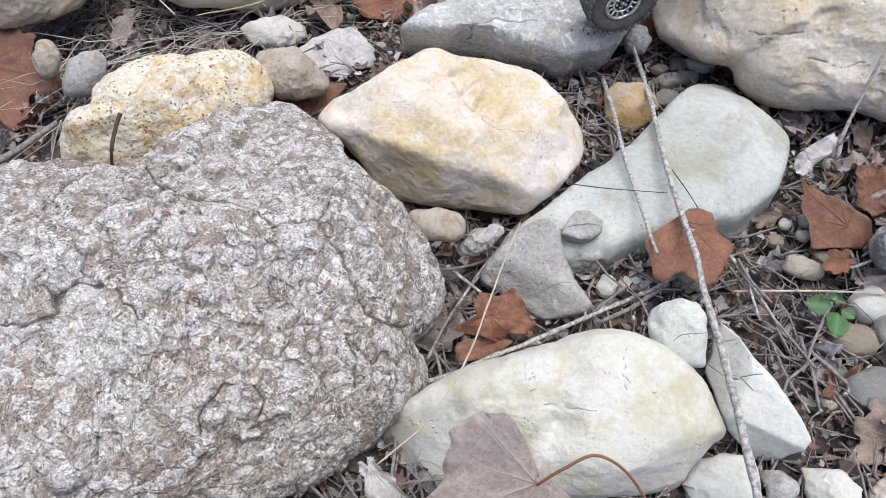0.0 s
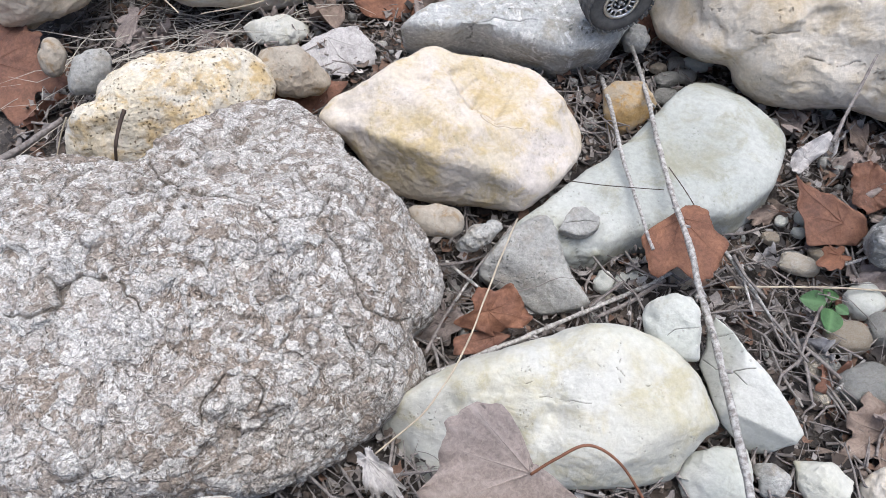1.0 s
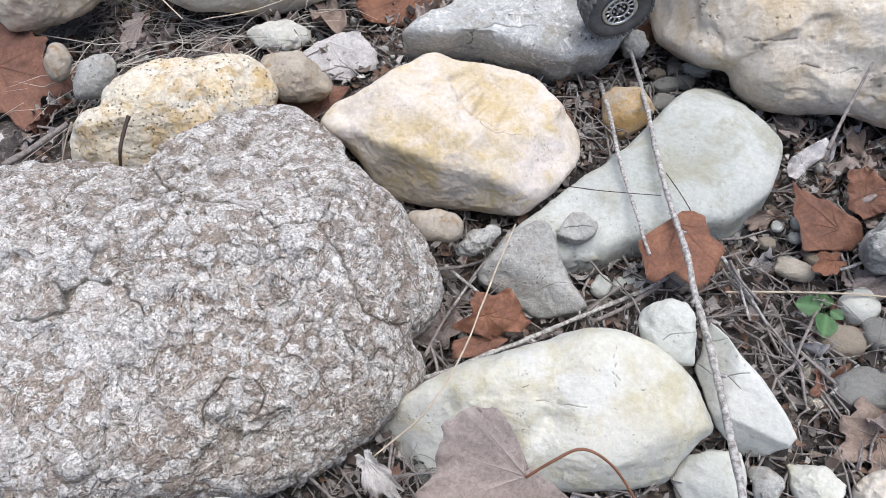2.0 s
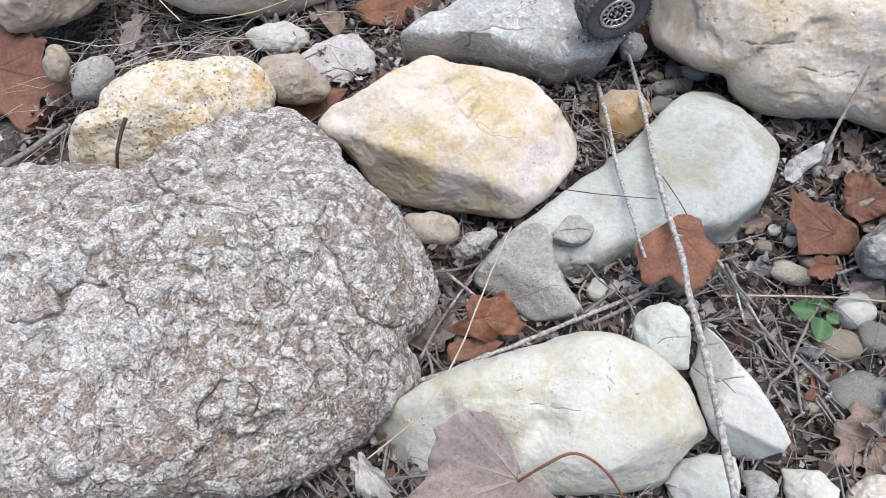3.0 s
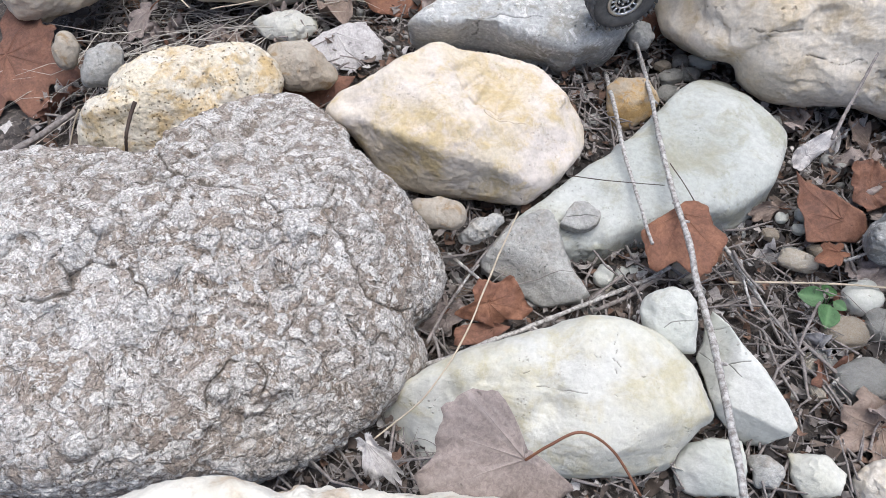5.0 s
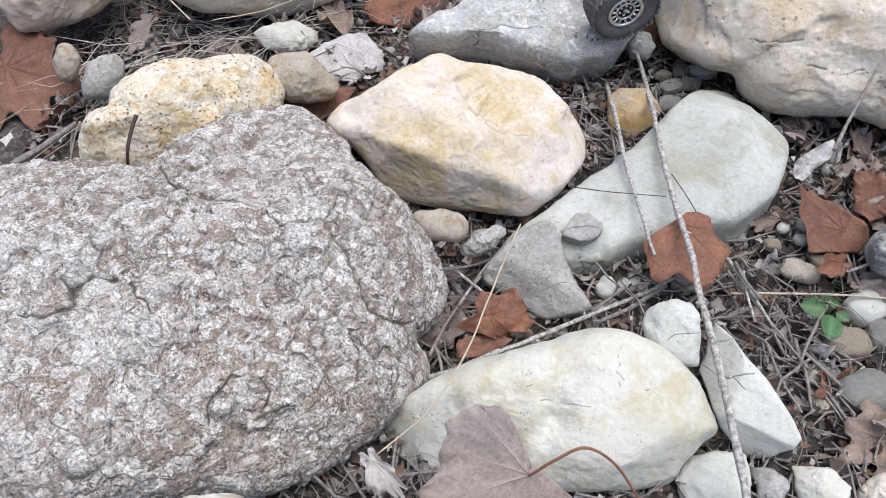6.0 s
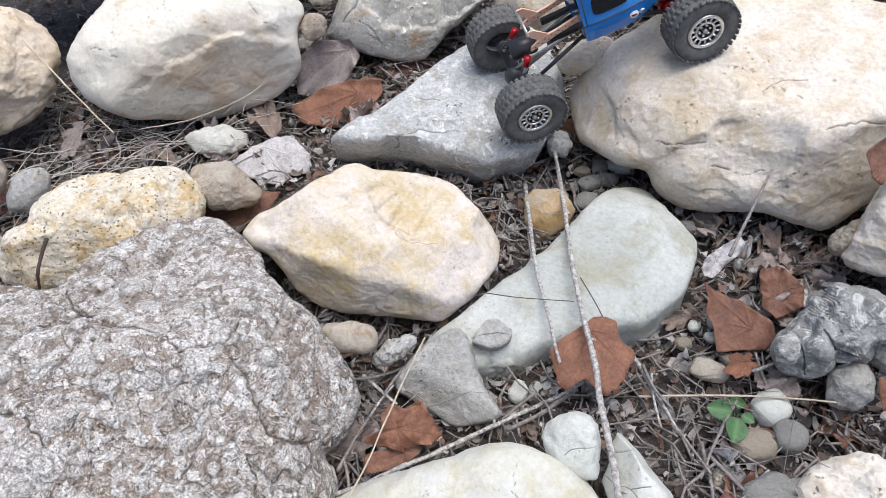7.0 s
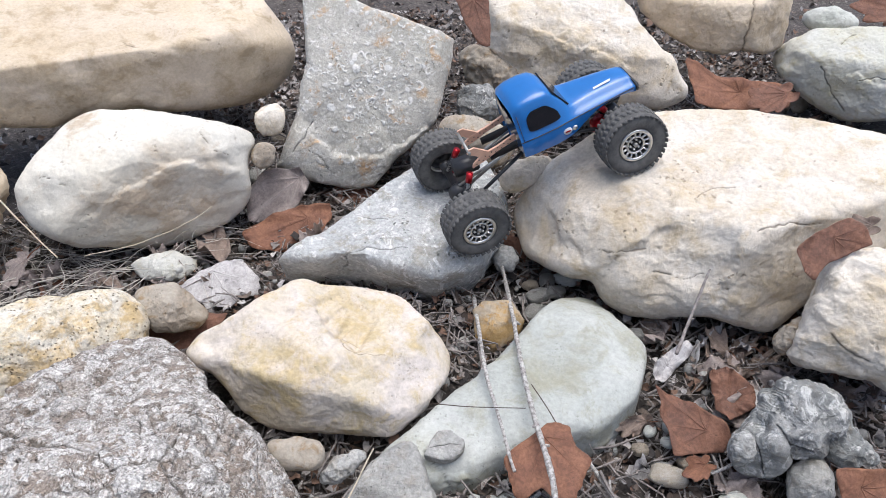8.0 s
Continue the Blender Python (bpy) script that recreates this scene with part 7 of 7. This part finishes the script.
def panel(points, thick, mat, name):
    """A thin flat plate from its outline, thickened along its normal."""
    pts = [Vector(p) for p in points]
    nrm = (pts[1] - pts[0]).cross(pts[2] - pts[0]).normalized() * thick
    n = len(pts)
    verts = pts + [p + nrm for p in pts]
    faces = [tuple(range(n))[::-1], tuple(range(n, 2 * n))] + [(i, (i + 1) % n, (i + 1) % n + n, i + n) for i in range(n)]
    return mesh_of(name, verts, faces, mat, False)


def rounded(corners, y_of, round_by=0.25, steps=5):
    """A rounded outline through corners in x, z, laid onto the body's side."""
    out, n = [], len(corners)
    for i in range(n):
        p, a, b = Vector(corners[i]), Vector(corners[i - 1]), Vector(corners[(i + 1) % n])
        s, e = p + (a - p) * round_by, p + (b - p) * round_by
        for k in range(steps + 1):
            t = k / steps
            q = s * (1 - t) ** 2 + p * 2 * t * (1 - t) + e * t * t
            out.append((q.x, y_of(q.y), q.y))
    return out


def crawler():
    root = new("toy_rock_crawler", None)
    root.matrix_world = pose(0.400, 1.245, 0.382, 11.62, -24.76, 10.23) @ Matrix.Diagonal((0.95, 0.95, 0.95, 1))
    base = 0.162
    for name, x, side, drop, roll in (("rear_wheel", -base, -1, 0, -2), ("rear_wheel", -base, 1, -0.006, -2), ("front_wheel", base, -1, 0, -10), ("front_wheel", base, 1, -0.034, -10)):
        wheel_parts(name, root, (x, 0.1 * side, drop), (-side * roll, 0, 180 if side > 0 else 0))
    for name, x, drop in (("rear_axle", -base, -0.006), ("front_axle", base, -0.034)):
        axle = part(name, rod_mesh(name, (x, -0.082, drop * 0.1), (x, 0.082, drop * 0.9), 0.009, M_BLACK, 12), None, root, "black plastic axle housing")
        bm = bmesh.new()
        bmesh.ops.create_uvsphere(bm, u_segments=16, v_segments=10, radius=0.021, matrix=pose(x, -0.012, 0.003) @ Matrix.Diagonal((1, 0.9, 1, 1)))
        part("differential", bm, M_BLACK, axle)
        for s in (-1, 1):
            bm = bmesh.new()
            block(bm, (0.022, 0.014, 0.03), (x, 0.066 * s, 0.004), (0, 0, 0), 0.003)
            part("axle_knuckle", bm, M_BLACK, axle)
            bm = bmesh.new()
            block(bm, (0.018, 0.012, 0.016), (x + (0.016 if x < 0 else -0.016), 0.045 * s, -0.002), (0, 0, 0), 0.002)
            part("link_mount", bm, M_RED, axle, "red anodised link mount")
    # chassis
    for s in (-1, 1):
        bm = bmesh.new()
        block(bm, (0.22, 0.004, 0.018), (0.03, 0.024 * s, 0.052), (0, 4, 0), 0.001)
        part("chassis_rail", bm, M_BLACK, root)
        part("lower_link", rod_mesh("lower_link", (-base + 0.018, 0.045 * s, 0.0), (-0.02, 0.028 * s, 0.034), 0.0038, M_BLACK), None, root)
        part("lower_link", rod_mesh("lower_link", (base - 0.018, 0.045 * s, 0.0), (0.045, 0.028 * s, 0.034), 0.0038, M_BLACK), None, root)
        part("upper_link", rod_mesh("upper_link", (-base + 0.006, 0.016 * s, 0.024), (-0.01, 0.024 * s, 0.055), 0.003, M_STEEL), None, root)
        for x, lean, tall in ((-base, 0.035, 0.058), (base, -0.02, 0.050)):
            shock = part("shock", rod_mesh("shock", (x, 0.05 * s, 0.010), (x + lean, 0.036 * s, tall), 0.0036, M_STEEL), None, root, "red and grey spring shock")
            turns = [(x + lean * t + 0.0065 * math.cos(t * 44), (0.05 - 0.014 * t) * s + 0.0065 * math.sin(t * 44), 0.012 + (tall - 0.012) * t) for t in [0.1 + 0.55 * k / 70 for k in range(71)]]
            v, f = sweep(turns, [0.0011] * 71, 5)
            part("spring", mesh_of("spring", v, f, M_BLACK), None, shock)
            part("shock_cap", rod_mesh("shock_cap", (x + lean * 0.7, (0.05 - 0.014 * 0.7) * s, 0.012 + (tall - 0.012) * 0.7), (x + lean, 0.036 * s, tall + 0.002), 0.0066, M_RED), None, shock, "red shock body")
    bm = bmesh.new()
    block(bm, (0.095, 0.05, 0.008), (0.035, 0, 0.036), (0, 0, 0), 0.003)
    part("skid_plate", bm, M_STEEL, root, "scuffed grey skid plate")
    part("drive_shaft", rod_mesh("drive_shaft", (-base + 0.02, -0.01, 0.006), (0.0, 0.0, 0.042), 0.0035, M_STEEL), None, root)
    part("drive_shaft", rod_mesh("drive_shaft", (base - 0.02, -0.01, 0.006), (0.06, 0.0, 0.042), 0.0035, M_STEEL), None, root)
    bm = bmesh.new()
    block(bm, (0.05, 0.03, 0.028), (-base + 0.035, 0.005, 0.045), (0, 10, 0), 0.003)
    part("servo", bm, M_BLACK, root)
    # tail bracket; added black rods imitate the shade in its small holes
    for s in (-1, 1):
        y = 0.030 * s
        arm = part("tail_frame", panel([(-0.118, y, 0.060), (-0.114, y, 0.068), (-0.092, y, 0.079), (-0.060, y, 0.080), (-0.022, y, 0.086), (-0.022, y, 0.073), (-0.062, y, 0.069), (-0.094, y, 0.062)], 0.004, M_PEACH, "tail_frame"), None, root, "peach plastic tail bracket with small holes")
        part("tail_fin", panel([(-0.097, y + 0.0005, 0.076), (-0.116, y + 0.0005, 0.098), (-0.111, y + 0.0005, 0.105), (-0.100, y + 0.0005, 0.104), (-0.078, y + 0.0005, 0.079)], 0.003, M_PEACH, "tail_fin"), None, arm)
        for k in range(12):
            hx = -0.108 + 0.0068 * k
            hz = 0.0645 + 0.0009 * k + 0.006 * (k % 2)
            part("hole", rod_mesh("hole", (hx, y - 0.0006, hz), (hx, y + 0.0048, hz), 0.0013, M_BLACK, 6), None, arm)
    part("tail_bar", rod_mesh("tail_bar", (-0.112, -0.034, 0.100), (-0.112, 0.034, 0.100), 0.0030, M_STEEL, 10), None, root, "grey metal cross bar")
    # body, pitched nose-down against the chassis
    cabin = new("body", None)
    cabin.parent = root
    cabin.matrix_local = pose(-0.024, -0.004, 0.047, -6, 5, 0) @ Matrix.Diagonal((0.99, 0.92, 0.79, 1))
    stations = [(0.000, 0.000, 0.043, 0.066, 0.112, 0.050), (0.004, -0.001, 0.043, 0.068, 0.124, 0.052), (0.020, -0.002, 0.043, 0.069, 0.131, 0.053), (0.050, -0.003, 0.043, 0.069, 0.133, 0.053), (0.068, -0.003, 0.043, 0.069, 0.130, 0.051),
                (0.078, -0.002, 0.043, 0.068, 0.122, 0.049), (0.096, 0.000, 0.043, 0.066, 0.092, 0.050), (0.108, 0.004, 0.043, 0.064, 0.062, 0.050), (0.125, 0.014, 0.042, 0.061, 0.061, 0.045), (0.150, 0.026, 0.040, 0.057, 0.061, 0.040),
                (0.180, 0.033, 0.038, 0.052, 0.059, 0.036), (0.210, 0.030, 0.036, 0.048, 0.056, 0.032), (0.232, 0.022, 0.034, 0.045, 0.052, 0.029), (0.240, 0.018, 0.032, 0.042, 0.046, 0.026)]
    v, f = shell_body(stations)
    part("shell", mesh_of("shell", v, f, M_BLUE), None, cabin, "glossy blue pickup body shell")

    def flank(z):
        return -(0.0683 + (0.053 - 0.0683) * max(0.0, (z - 0.043) / 0.082)) - 0.0008

    for s in (1, -1):
        shape = rounded([(0.020, 0.059), (0.021, 0.094), (0.033, 0.107), (0.062, 0.107), (0.080, 0.084), (0.084, 0.060)], flank, 0.3)
        pane = part("side_window", panel([(x, y * s, z) for x, y, z in (shape if s < 0 else shape[::-1])], 0.0008, M_DARK_PANE, "side_window"), None, cabin, "dark pane in place of the shaded open side window")
        rim = [Vector((x, (y - 0.0004) * s, z)) for x, y, z in shape]
        v, f = sweep(rim + rim[:1], [0.0016] * (len(rim) + 1), 6)
        part("window_frame", mesh_of("window_frame", v, f, M_BLUE), None, pane)
        line = [Vector((x, -s * -1 * (w + 0.0004), z)) for x, z, w in ((0.001, 0.043, 0.067), (0.03, 0.043, 0.069), (0.07, 0.043, 0.069), (0.108, 0.043, 0.064), (0.15, 0.0402, 0.057), (0.21, 0.036, 0.048), (0.235, 0.0335, 0.0445))]
        v, f = sweep([Vector((p.x, abs(p.y) * -s, p.z)) for p in line], [0.0011] * 7, 6)
        part("belt_line", mesh_of("belt_line", v, f, M_BLACK), None, cabin, "dark belt line")
        part("badge", rod_mesh("badge", (0.089, -0.0660 * s, 0.020), (0.089, -0.0685 * s, 0.020), 0.0085, M_WHITE, 18), None, cabin, "round white and red badge")
        part("badge", rod_mesh("badge", (0.104, -0.0640 * s, 0.019), (0.104, -0.0672 * s, 0.019), 0.0055, M_CHROME, 16), None, cabin, "small round silver badge")
        part("badge_mark", panel([(0.084, -0.0690 * s, 0.018), (0.094, -0.0690 * s, 0.018), (0.094, -0.0690 * s, 0.022), (0.084, -0.0690 * s, 0.022)], 0.0003 * s, M_RED, "badge_mark"), None, cabin)
        part("seam", rod_mesh("seam", (0.006, -0.0675 * s, 0.044), (0.006, -0.0555 * s, 0.110), 0.0006, M_BLACK, 5), None, cabin)
    part("windscreen", panel([(0.1065, -0.044, 0.068), (0.0825, -0.042, 0.117), (0.0825, 0.042, 0.117), (0.1065, 0.044, 0.068)], -0.003, M_DARK_PANE, "windscreen"), None, cabin, "dark sloping windscreen")
    part("decal", panel([(0.165, -0.026, 0.0605), (0.200, -0.022, 0.0595), (0.203, -0.016, 0.0598), (0.167, -0.021, 0.0608)], 0.0022, M_WHITE, "decal"), None, cabin, "white streak on the bonnet")
    bm = bmesh.new()
    block(bm, (0.008, 0.082, 0.020), (0.244, 0, 0.026), (0, 0, 0), 0.003)
    block(bm, (0.014, 0.05, 0.010), (0.246, 0, 0.010), (0, 0, 0), 0.002)
    part("front_bumper", bm, M_BLACK, cabin, "black front bumper")
    bm = bmesh.new()
    block(bm, (0.09, 0.08, 0.012), (0.165, 0, 0.018), (0, 0, 0), 0.004)
    part("inner_fender", bm, M_BLACK, cabin)
    bm = bmesh.new()
    block(bm, (0.03, 0.03, 0.03), (0.135, -0.03, 0.002), (0, 0, 20), 0.004)
    part("motor", bm, M_RED, root, "red motor can")
    tagged(root, "small blue toy crawler truck climbing onto a tan boulder", "toy truck")


crawler()
